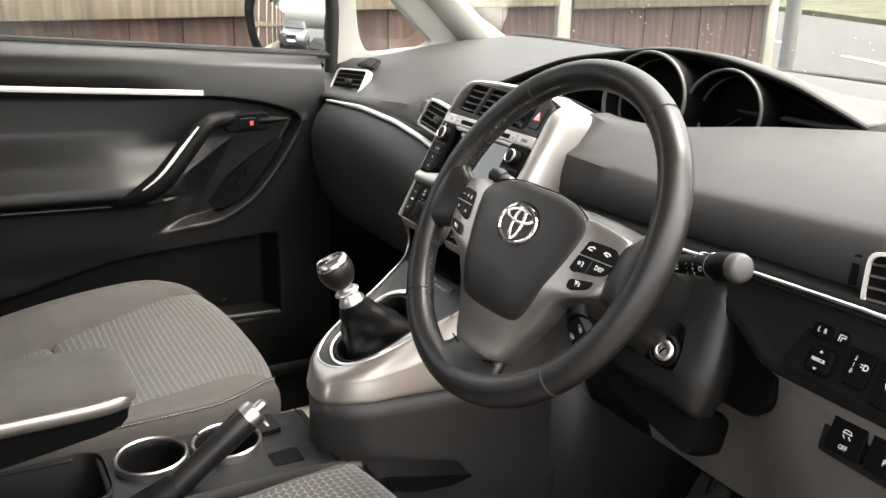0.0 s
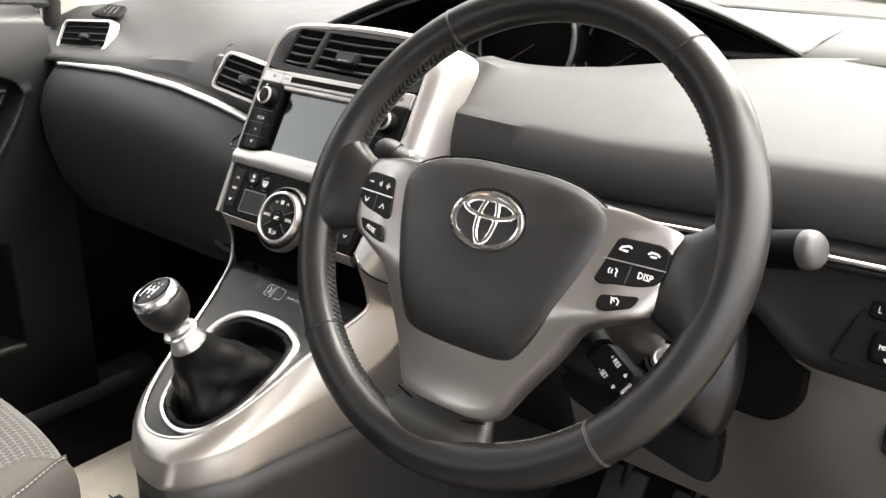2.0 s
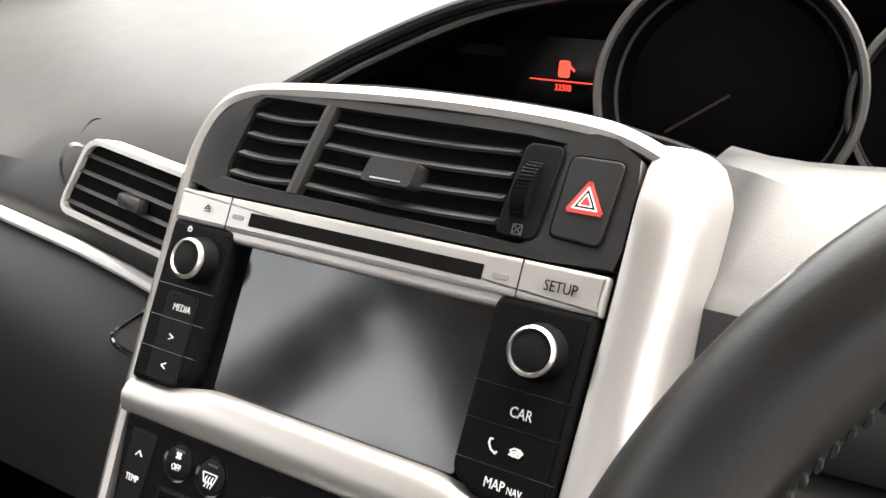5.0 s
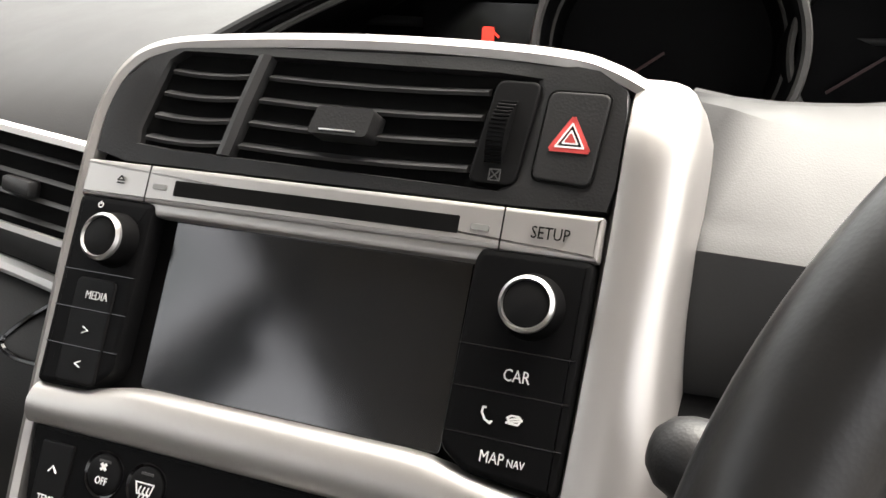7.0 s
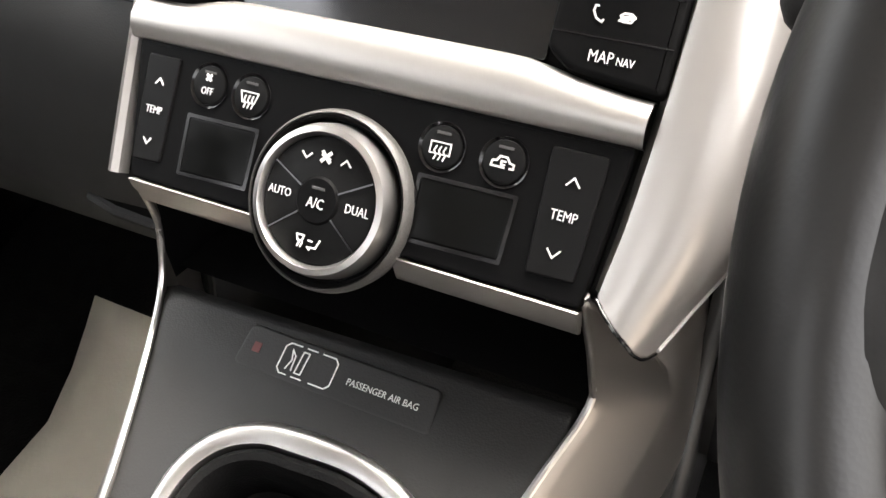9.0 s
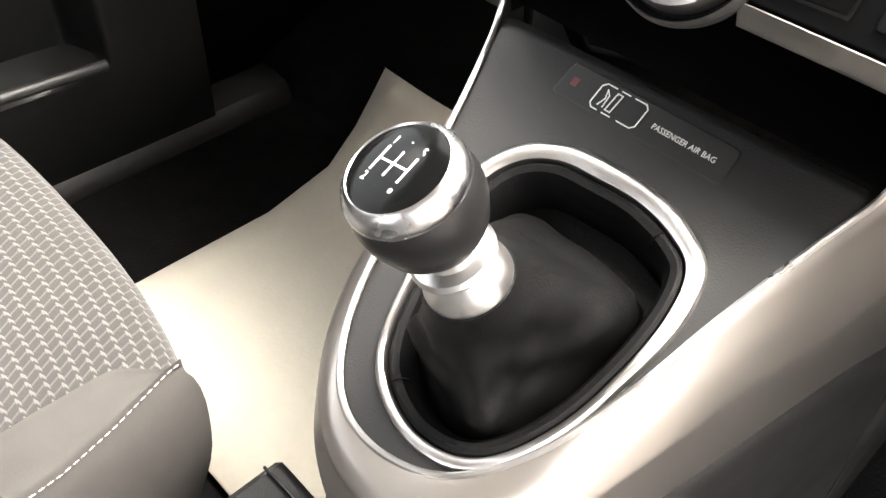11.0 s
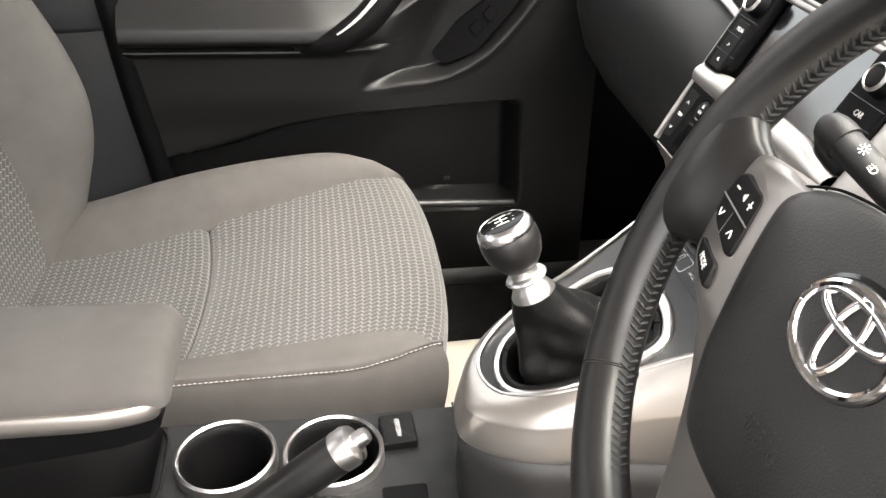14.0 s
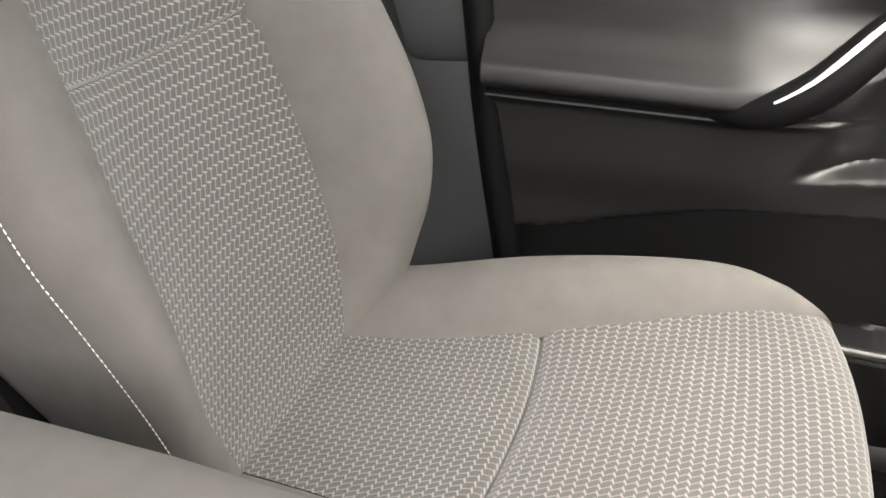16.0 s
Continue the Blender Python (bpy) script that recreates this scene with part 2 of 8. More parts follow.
# Buff colour of the added slab that bounces warm light.
M_BOUNCE_SLAB = surface("buff_bounce_slab", (0.110, 0.095, 0.079), 0.9, grain=0.5, grain_size=0.01, vary=0.2, vary_size=0.4)
M_ROAD = surface("asphalt", (0.052, 0.051, 0.049), 0.9, grain=0.6, grain_size=0.012, vary=0.15, vary_size=0.6)
M_LINE = surface("road_paint", (0.70, 0.70, 0.66), 0.8, vary=0.1)
M_GRASS = surface("grass", (0.055, 0.055, 0.026), 0.9, grain=1.0, grain_size=0.03, vary=0.4, vary_size=0.5)
M_LEAF = surface("leaves", (0.045, 0.06, 0.025), 0.8, vary=0.4, vary_size=0.4)
M_BARK = surface("bark", (0.10, 0.085, 0.07), 0.9, grain=0.8, grain_size=0.02, vary=0.3)
M_CARPAINT = surface("car_paint", (0.05, 0.058, 0.072), 0.25, metal=0.5, coat=1.0, vary=0.03)
M_STEEL = surface("grey_steel", (0.22, 0.22, 0.21), 0.55, metal=0.6)


# ---- building helpers ----
BACK = {}


def thing(name, label, category, at=(0, 0, 0), group="", kind=""):
    ob = new(name)
    ob.empty_display_size = 0.05
    ob.matrix_basis = Matrix.Translation(at)
    BACK[ob] = Matrix.Translation(at).inverted()
    return tagged(ob, label, category, group, kind)


def link_mesh(name, mesh, material, parent=None, label=""):
    mesh.materials.clear()
    mesh.materials.append(material)
    ob = new(name, mesh)
    if parent is not None:
        ob.parent = parent
        ob.matrix_parent_inverse = BACK.get(parent, Matrix())
    if label:
        ob["label"] = label
    return ob


def part(name, bm, material, parent=None, label="", smooth=True, turn=None):
    if turn is not None:
        bm.transform(turn)
    bmesh.ops.recalc_face_normals(bm, faces=bm.faces)
    mesh = bpy.data.meshes.new(name)
    bm.to_mesh(mesh)
    bm.free()
    if smooth:
        mesh.shade_smooth()
        mesh.set_sharp_from_angle(angle=radians(38))
    return link_mesh(name, mesh, material, parent, label)


def piece(name, bm, material, label, category, group="", kind="", smooth=True, turn=None):
    return tagged(part(name, bm, material, None, "", smooth, turn), label, category, group, kind)


def spline(points, count, closed=False):
    """Catmull-Rom through the points, evenly counted."""
    p = [Vector(q) for q in points]
    n = len(p)
    spans = n if closed else n - 1
    out = []
    total = count if closed else count - 1
    for i in range(count):
        s = i * spans / total
        k = min(int(s), spans - 1)
        f = s - k
        if closed:
            a, b, c, d = p[(k - 1) % n], p[k % n], p[(k + 1) % n], p[(k + 2) % n]
        else:
            a, b, c, d = p[max(k - 1, 0)], p[k], p[k + 1], p[min(k + 2, n - 1)]
        out.append(0.5 * ((2 * b) + (c - a) * f + (2 * a - 5 * b + 4 * c - d) * f * f + (3 * b - a - 3 * c + d) * f * f * f))
    return out


def sheet(rows, wrap=False, uv=False, bm=None):
    """Quads between rows of points; with a UV map in metres if asked."""
    bm = bm or bmesh.new()
    v = [[bm.verts.new(q) for q in r] for r in rows]
    layer = bm.loops.layers.uv.new("UVMap") if uv else None
    if uv:
        us = [[0.0] for _ in rows]
        for i, r in enumerate(rows):
            for j in range(1, len(r)):
                us[i].append(us[i][-1] + (Vector(r[j]) - Vector(r[j - 1])).length)
            mid = us[i][len(r) // 2]
            us[i] = [a - mid for a in us[i]]
        vs = [0.0]
        half = len(rows[0]) // 2
        for i in range(1, len(rows)):
            vs.append(vs[-1] + (Vector(rows[i][half]) - Vector(rows[i - 1][half])).length)
    for i in range(len(v) - 1):
        m = len(v[i])
        for j in range(m if wrap else m - 1):
            k = (j + 1) % m
            f = bm.faces.new((v[i][j], v[i][k], v[i + 1][k], v[i + 1][j]))
            if uv:
                for lp, (a, c) in zip(f.loops, ((i, j), (i, k), (i + 1, k), (i + 1, j))):
                    lp[layer].uv = (us[a][c], vs[a])
    return bm


def loft(rings, cap=True):
    """Closed rings joined into a solid."""
    bm = bmesh.new()
    v = [[bm.verts.new(q) for q in r] for r in rings]
    for a, b in zip(v, v[1:]):
        for j in range(len(a)):
            k = (j + 1) % len(a)
            bm.faces.new((a[j], a[k], b[k], b[j]))
    if cap:
        bm.faces.new(v[0])
        bm.faces.new(v[-1])
    return bm


def tube(points, radius, segs=12, closed=False, flat=1.0, up=(0, 0, 1)):
    """A round or oval bar along the points; radius may be a list."""
    p = [Vector(q) for q in points]
    n = len(p)
    rad = radius if isinstance(radius, (list, tuple)) else [radius] * n
    rings = []
    ref = Vector(up)
    for i in range(n):
        if closed:
            d = (p[(i + 1) % n] - p[i - 1]).normalized()
        else:
            d = (p[min(i + 1, n - 1)] - p[max(i - 1, 0)]).normalized()
        s = d.cross(ref)
        s = s.normalized() if s.length > 1e-4 else d.orthogonal().normalized()
        w = s.cross(d).normalized()
        rings.append([p[i] + s * math.cos(a) * rad[i] + w * math.sin(a) * rad[i] * flat for a in [k * 2 * math.pi / segs for k in range(segs)]])
    if closed:
        bm = bmesh.new()
        v = [[bm.verts.new(q) for q in r] for r in rings]
        for i in range(n):
            a, b = v[i], v[(i + 1) % n]
            for j in range(segs):
                k = (j + 1) % segs
                bm.faces.new((a[j], a[k], b[k], b[j]))
        return bm
    return loft(rings)


def revolve(profile, segs=48, close=False, cap=True):
    """Turns (radius, height) pairs about the local z axis."""
    rings = []
    for r, h in profile:
        rings.append([Vector((max(r, 1e-5) * math.cos(a), max(r, 1e-5) * math.sin(a), h)) for a in [k * 2 * math.pi / segs for k in range(segs)]])
    if close:
        rings.append(rings[0])
        bm = bmesh.new()
        v = [[bm.verts.new(q) for q in r] for r in rings[:-1]]
        v.append(v[0])
        for a, b in zip(v, v[1:]):
            for j in range(segs):
                k = (j + 1) % segs
                bm.faces.new((a[j], a[k], b[k], b[j]))
        return bm
    return loft(rings, cap)


def rounded(poly, r, steps=4):
    """A polygon with its corners rounded."""
    out = []
    n = len(poly)
    for i in range(n):
        p, a, b = Vector(poly[i]).to_2d(), Vector(poly[i - 1]).to_2d(), Vector(poly[(i + 1) % n]).to_2d()
        k = min(r, (a - p).length * 0.45, (b - p).length * 0.45)
        s, e = p + (a - p).normalized() * k, p + (b - p).normalized() * k
        for j in range(steps + 1):
            f = j / steps
            out.append((1 - f) ** 2 * s + 2 * f * (1 - f) * p + f * f * e)
    return out


def plate(poly, low, high, bevel=0.0008, crown=0.0):
    """A flat piece of that outline from low to high, with softened upper edges."""
    pts = [Vector(q).to_2d() for q in poly]
    def ring(shrink, h):
        out = []
        n = len(pts)
        for i in range(n):
            d = pts[(i + 1) % n] - pts[i - 1]
            nrm = Vector((d.y, -d.x)).normalized() if d.length > 1e-9 else Vector((0, 0))
            q = pts[i] - nrm * shrink * side
            out.append((q.x, q.y, h))
        return out
    area = sum(pts[i - 1].x * pts[i].y - pts[i].x * pts[i - 1].y for i in range(len(pts)))
    side = 1 if area > 0 else -1
    return loft([ring(0, low), ring(0, high - bevel), ring(bevel * 0.35, high - bevel * 0.3), ring(bevel, high), ring(bevel * 1.4 + 0.0001, high)])


def cut_out(outer, inner, centre, levels, count=84):
    """A flat collar between two outlines round a centre; levels are (share of the way from outer to inner, height)."""
    c = Vector(centre)

    def reach(poly, a):
        d, best = Vector((math.cos(a), math.sin(a))), 0.0
        pts = [Vector(q).to_2d() - c for q in poly]
        for p, q in zip(pts, pts[1:] + pts[:1]):
            e = q - p
            den = d.x * e.y - d.y * e.x
            if abs(den) > 1e-12:
                t, s = (p.x * e.y - p.y * e.x) / den, (p.x * d.y - p.y * d.x) / den
                if t > 0 and -1e-6 <= s <= 1 + 1e-6:
                    best = max(best, t)
        return c + d * best

    rows = []
    for k in range(count):
        a = 2 * math.pi * k / count
        o, i = reach(outer, a), reach(inner, a)
        rows.append([(*o.lerp(i, f), h) for f, h in levels])
    return sheet(rows + [rows[0]])


def rect(u0, v0, u1, v1):
    return [(u0, v0), (u1, v0), (u1, v1), (u0, v1)]


def block(size, bevel=0.004, segs=2):
    bm = bmesh.new()
    bmesh.ops.create_cube(bm, size=1.0, matrix=Matrix.Diagonal((*size, 1)))
    if bevel:
        bmesh.ops.bevel(bm, geom=bm.edges[:], offset=bevel, segments=segs, affect="EDGES", profile=0.5)
    return bm


def inclined(origin, lean):
    """Local axes on a face that leans back by that many degrees: u to the right, v up the face, w out of it."""
    a = radians(lean)
    m = Matrix(((1, 0, 0), (0, math.sin(a), -math.cos(a)), (0, math.cos(a), math.sin(a)))).to_4x4()
    m.translation = origin
    return m


def lettering(body, size, at, frame_m, material, parent, name="lettering", turn=0.0, width=1.0, lift=0.0003, align="CENTER"):
    """Raised words in the built-in font, flat on a local frame."""
    cu = bpy.data.curves.new(name, "FONT")
    width *= 0.80
    cu.body, cu.size, cu.align_x, cu.align_y, cu.extrude, cu.resolution_u = body, size, align, "CENTER", 0.00012, 2
    tmp = bpy.data.objects.new(name, cu)
    mesh = bpy.data.meshes.new_from_object(tmp)
    bpy.data.objects.remove(tmp)
    bpy.data.curves.remove(cu)
    mesh.transform(frame_m @ Matrix.Translation((at[0], at[1], at[2] + lift)) @ Matrix.Rotation(radians(turn), 4, "Z") @ Matrix.Diagonal((width, 1, 1, 1)))
    return link_mesh(name, mesh, material, parent)


def strokes(name, lines, width, at, frame_m, material, parent, scale=1.0, turn=0.0, lift=0.0003):
    """A printed sign made of thin straight strokes."""
    bm = bmesh.new()
    for line in lines:
        for (x0, y0), (x1, y1) in zip(line, line[1:]):
            a, b = Vector((x0, y0)) * scale, Vector((x1, y1)) * scale
            d = (b - a).normalized() if (b - a).length else Vector((1, 0))
            n = Vector((-d.y, d.x)) * width / 2
            a2, b2 = a - d * width * 0.3, b + d * width * 0.3
            lo = [bm.verts.new((q.x, q.y, 0)) for q in (a2 - n, b2 - n, b2 + n, a2 + n)]
            hi = [bm.verts.new((q.x, q.y, 0.0003)) for q in (a2 - n, b2 - n, b2 + n, a2 + n)]
            bm.faces.new(hi)
            for i in range(4):
                bm.faces.new((lo[i], lo[(i + 1) % 4], hi[(i + 1) % 4], hi[i]))
    return part(name, bm, material, parent, "", False, frame_m @ Matrix.Translation((at[0], at[1], at[2] + lift)) @ Matrix.Rotation(radians(turn), 4, "Z"))


def circle_pts(r, n=24, cx=0, cy=0, ry=None):
    return [(cx + r * math.cos(k * 2 * math.pi / n), cy + (ry or r) * math.sin(k * 2 * math.pi / n)) for k in range(n)]


def smooth01(a, b, x):
    t = min(max((x - a) / (b - a), 0), 1)
    return t * t * (3 - 2 * t)


def table(pairs, x):
    """Linear reading of (x, value) pairs."""
    if x <= pairs[0][0]:
        return pairs[0][1]
    for (x0, y0), (x1, y1) in zip(pairs, pairs[1:]):
        if x <= x1:
            return y0 + (y1 - y0) * (x - x0) / (x1 - x0)
    return pairs[-1][1]


def eased(pairs, x):
    """Smooth reading of (x, value) pairs, without corners."""
    if x <= pairs[0][0]:
        return pairs[0][1]
    if x >= pairs[-1][0]:
        return pairs[-1][1]
    m = [0.0] * len(pairs)
    for i in range(1, len(pairs) - 1):
        a = (pairs[i][1] - pairs[i - 1][1]) / (pairs[i][0] - pairs[i - 1][0])
        b = (pairs[i + 1][1] - pairs[i][1]) / (pairs[i + 1][0] - pairs[i][0])
        m[i] = 0.5 * (a + b) if a * b > 0 else 0.0
    m[0] = (pairs[1][1] - pairs[0][1]) / (pairs[1][0] - pairs[0][0])
    m[-1] = (pairs[-1][1] - pairs[-2][1]) / (pairs[-1][0] - pairs[-2][0])
    for i, ((x0, y0), (x1, y1)) in enumerate(zip(pairs, pairs[1:])):
        if x <= x1:
            w = x1 - x0
            f = (x - x0) / w
            return (2 * f ** 3 - 3 * f * f + 1) * y0 + (f ** 3 - 2 * f * f + f) * w * m[i] + (3 * f * f - 2 * f ** 3) * y1 + (f ** 3 - f * f) * w * m[i + 1]


def stitches(path, length, gap, r, mat, parent, name="stitching", up=(0, 0, 1)):
    """A row of short raised threads along a path, joined into one part."""
    bm = bmesh.new()
    p = [Vector(q) for q in path]
    run, target = 0.0, 0.0
    for a, b in zip(p, p[1:]):
        seg = (b - a).length
        while target <= run + seg:
            f = (target - run) / seg
            c = a.lerp(b, f)
            d = (b - a).normalized()
            t = tube([c - d * length / 2, c, c + d * length / 2], [r * 0.5, r, r * 0.5], 5, up=up)
            vs = [bm.verts.new(v.co) for v in t.verts]
            t.verts.index_update()
            for f2 in t.faces:
                bm.faces.new([vs[v.index] for v in f2.verts])
            t.free()
            target += gap
        run += seg
    return part(name, bm, mat, parent)

STK = inclined((0, 0, 0.55), 30.5)
WHL = inclined((0.333, -0.0955, 0.637), 30.9)
COL = inclined((0.340, -0.100, 0.640), 33.3)
CON = inclined((0, -0.1, 0.41), 65.8)
HUB = WHL @ Matrix.Translation((0.0015, 0, 0))


# ---- outside ----
def build_outside():
    bm = bmesh.new()
    bmesh.ops.create_grid(bm, x_segments=2, y_segments=2, size=300)
    piece("ground", bm, M_ROAD, "pale worn grey tarmac reaching the horizon", "ground", kind="structure", turn=pose(0, 0, -0.36))
    # Unseen slab, added to bounce warm light in through the driver doorway.
    bm = block((6.3, 14.0, 0.06), 0.01)
    piece("drive", bm, M_BOUNCE_SLAB, "unseen buff slab beside the car, added for warm bounce", "drive", kind="structure", turn=pose(4.05, -3.0, -0.355))
    rows = []
    for i in range(41):
        s = -40 + i * 2.0
        base = Vector((-7.5, 15.5, 0)) + Vector((0.89, -0.45, 0)) * s
        out = Vector((0.45, 0.89, 0))
        rows.append([base + out * d + Vector((0, 0, h + 0.04 * noise.noise(Vector((s, d, 0)) * 0.7))) for d, h in ((0, -0.36), (0.02, -0.24), (1.0, -0.20), (3, 0.0), (7, 0.5), (30, 1.2))])
    piece("grass_verge", sheet(rows), M_GRASS, "rough green grass verge beyond the road", "grass", kind="stuff")
    for i in range(6):
        c = Vector((-10.5, 12.4, -0.352)) + Vector((0.89, -0.45, 0)) * (i * 6.0 - 6)
        piece("road_line", block((4.0, 0.11, 0.008), 0), M_LINE, "white painted dash on the road", "road marking", "road dashes", turn=Matrix.Translation(c) @ Matrix.Rotation(radians(-26.8), 4, "Z"))
    # hedge behind the verge
    rng = random.Random(4)
    bm = bmesh.new()
    for i in range(5200):
        s = rng.uniform(-30, 40)
        c = Vector((-7.5, 15.5, 0)) + Vector((0.89, -0.45, 0)) * s + Vector((0.45, 0.89, 0)) * rng.uniform(7.5, 9.5)
        c.z = rng.uniform(0.4, 4.2 + 0.8 * noise.noise(Vector((s * 0.4, 0, 0))))
        r = rng.uniform(0.10, 0.28)
        a, b = Vector([rng.uniform(-1, 1) for _ in range(3)]).normalized(), Vector([rng.uniform(-1, 1) for _ in range(3)]).normalized()
        b = a.cross(b)
        vs = [bm.verts.new(c + a * r * x + b * r * y) for x, y in ((-1, 0), (0, -0.5), (1, 0), (0, 0.5))]
        bm.faces.new(vs)
    piece("hedge", bm, M_LEAF, "dark green overgrown hedge behind the verge", "hedge", kind="stuff", smooth=False)
    # lamp post
    lp = thing("lamp_post", "grey steel lamp post standing at the roadside", "lamp post", (-4.4, 6.2, -0.36))
    part("pole", revolve([(0.07, 0), (0.07, 1.1), (0.045, 1.12), (0.04, 5.0)], 16), M_STEEL, lp, turn=Matrix.Translation((-4.4, 6.2, -0.36)))
    part("collar", revolve([(0.09, 0), (0.09, 0.12), (0.07, 0.14)], 16), M_STEEL, lp, turn=Matrix.Translation((-4.4, 6.2, 0.6)))


FX = -3.3


def build_fence():
    post_y = [4.55 - 1.83 * k for k in range(14)]
    f = thing("garden_fence", "brown weathered timber fence with pale concrete posts", "fence", (FX, -6, -0.36))
    for y in post_y:
        part("post", block((0.10, 0.10, 2.1), 0.012), M_CONC, f, "pale square concrete post", turn=pose(FX, y, 0.69))
    board = None
    for k in range(13):
        y0, y1 = post_y[k + 1] + 0.052, post_y[k] - 0.052
        part("rail", block((0.04, y1 - y0, 0.16), 0.006), M_RAIL, f, "pale mossy timber rail", turn=pose(FX + 0.05, (y0 + y1) / 2, 0.69 + 0.02 * (k % 2)))
        part("gravel_board", block((0.05, y1 - y0, 0.2), 0.006), M_CONC, f, turn=pose(FX, (y0 + y1) / 2, -0.26))
        rng = random.Random(k)
        n = 14
        step = (y1 - y0) / n
        for i in range(n):
            if board is None:
                ob = part("board", block((0.018, step * 1.04, 1.8), 0.003, 1), M_WOOD, f, smooth=False)
                board = ob.data
            else:
                ob = new("board", board)
                ob.parent = f
                ob.matrix_parent_inverse = BACK[f]
            ob.matrix_basis = pose(FX + (i % 2) * 0.008 + rng.uniform(-0.002, 0.002), y0 + (i + 0.5) * step, 0.76 + rng.uniform(-0.012, 0.012), 0, 0, rng.uniform(-1.5, 1.5))


def build_parked_car(at, heading):
    m = Matrix.Translation(at) @ Matrix.Rotation(radians(heading), 4, "Z")
    car = thing("parked_car", "dark grey saloon car parked on the drive behind", "car", at)
    def ring(x, zlo, zhi, half, k=0.12):
        return [(sx * half * f, x, z) for sx, z, f in ((-1, zlo, 0.94), (-1, (zlo + zhi) / 2, 1), (-1, zhi - k, 0.97), (-1, zhi, 0.80), (1, zhi, 0.80), (1, zhi - k, 0.97), (1, (zlo + zhi) / 2, 1), (1, zlo, 0.94))]
    body = loft([ring(2.2, 0.35, 0.62, 0.78), ring(2.1, 0.22, 0.76, 0.86), ring(1.0, 0.2, 0.96, 0.9), ring(-1.6, 0.2, 1.0, 0.9), ring(-2.2, 0.3, 0.92, 0.82)])
    body = part("body", body, M_CARPAINT, car, turn=m)
    cab = loft([ring(1.0, 0.93, 0.97, 0.82, 0.01), ring(0.2, 0.95, 1.38, 0.70, 0.1), ring(-0.9, 0.97, 1.42, 0.70, 0.1), ring(-1.7, 0.97, 1.05, 0.78, 0.02)])
    part("cabin", cab, M_CARPAINT, car, turn=m)
    part("windscreen", sheet([[(-0.68, 0.95, 1.0), (0.68, 0.95, 1.0)], [(-0.56, 0.28, 1.36), (0.56, 0.28, 1.36)]]), M_SCREEN, car, "dark windscreen", turn=m @ Matrix.Translation((0, 0.03, 0.02)))
    grille = part("grille", plate(rounded(rect(-0.30, -0.16, 0.30, 0.16), 0.08), 0, 0.03), M_GLOSS, car, turn=m @ pose(0, 2.19, 0.55, 90, 0, 180))
    part("grille_frame", tube([(x, y, 0) for x, y in rounded(rect(-0.31, -0.17, 0.31, 0.17), 0.08)], 0.015, 8, True), M_CHROME, car, turn=m @ pose(0, 2.22, 0.55, 90, 0, 180))
    part("number_plate", block((0.5, 0.015, 0.11), 0.004), M_MARK, car, turn=m @ pose(0, 2.25, 0.43))
    for s in (-1, 1):
        part("headlight", plate(rounded(rect(-0.2, -0.07, 0.2, 0.07), 0.05), 0, 0.03), M_SATIN, car, turn=m @ pose(s * 0.58, 2.14, 0.66, 80, 0, 180 - s * 18))
        for y in (1.35, -1.4):
            wheel = part("wheel", revolve([(0.2, -0.1), (0.31, -0.1), (0.33, -0.07), (0.33, 0.07), (0.31, 0.1), (0.2, 0.1)], 28), M_RUBBER, car, turn=m @ pose(s * 0.83, y, 0.33, 0, 90, 0))
            part("rim", revolve([(0.0, 0.06), (0.2, 0.09), (0.21, 0.1)], 20), M_STEEL, wheel, turn=m @ pose(s * 0.83, y, 0.33, 0, 90 if s > 0 else -90, 0))


def build_tree(at, height, seed):
    rng = random.Random(seed)
    t = thing("tree", "tall dark green tree behind the fence", "tree", at, "trees")
    base = Vector(at)
    part("trunk", tube([base, base + Vector((0.1, 0, height * 0.4)), base + Vector((0, 0.15, height * 0.8))], [0.22, 0.16, 0.05], 10), M_BARK, t)
    bm = bmesh.new()
    for i in range(2600):
        h = rng.random() ** 0.8
        a, r = rng.uniform(0, 6.28), (1.0 - h * 0.75) * height * 0.26 * rng.random() ** 0.4 * (0.75 + 0.35 * noise.noise(Vector((h * 6, rng.random(), seed))))
        c = base + Vector((math.cos(a) * r, math.sin(a) * r, height * (0.15 + 0.85 * h)))
        p, q = Vector([rng.uniform(-1, 1) for _ in range(3)]).normalized(), Vector([rng.uniform(-1, 1) for _ in range(3)])
        q = p.cross(q).normalized()
        s = rng.uniform(0.12, 0.3)
        bm.faces.new([bm.verts.new(c + p * s * x + q * s * y) for x, y in ((-1, 0), (0, -0.5), (1, 0), (0, 0.5))])
    part("crown", bm, M_LEAF, t, smooth=False)


# ---- shell of the car ----
def thick(ob, t):
    s = ob.modifiers.new("thickness", "SOLIDIFY")
    s.thickness, s.offset = t, 0
    return ob


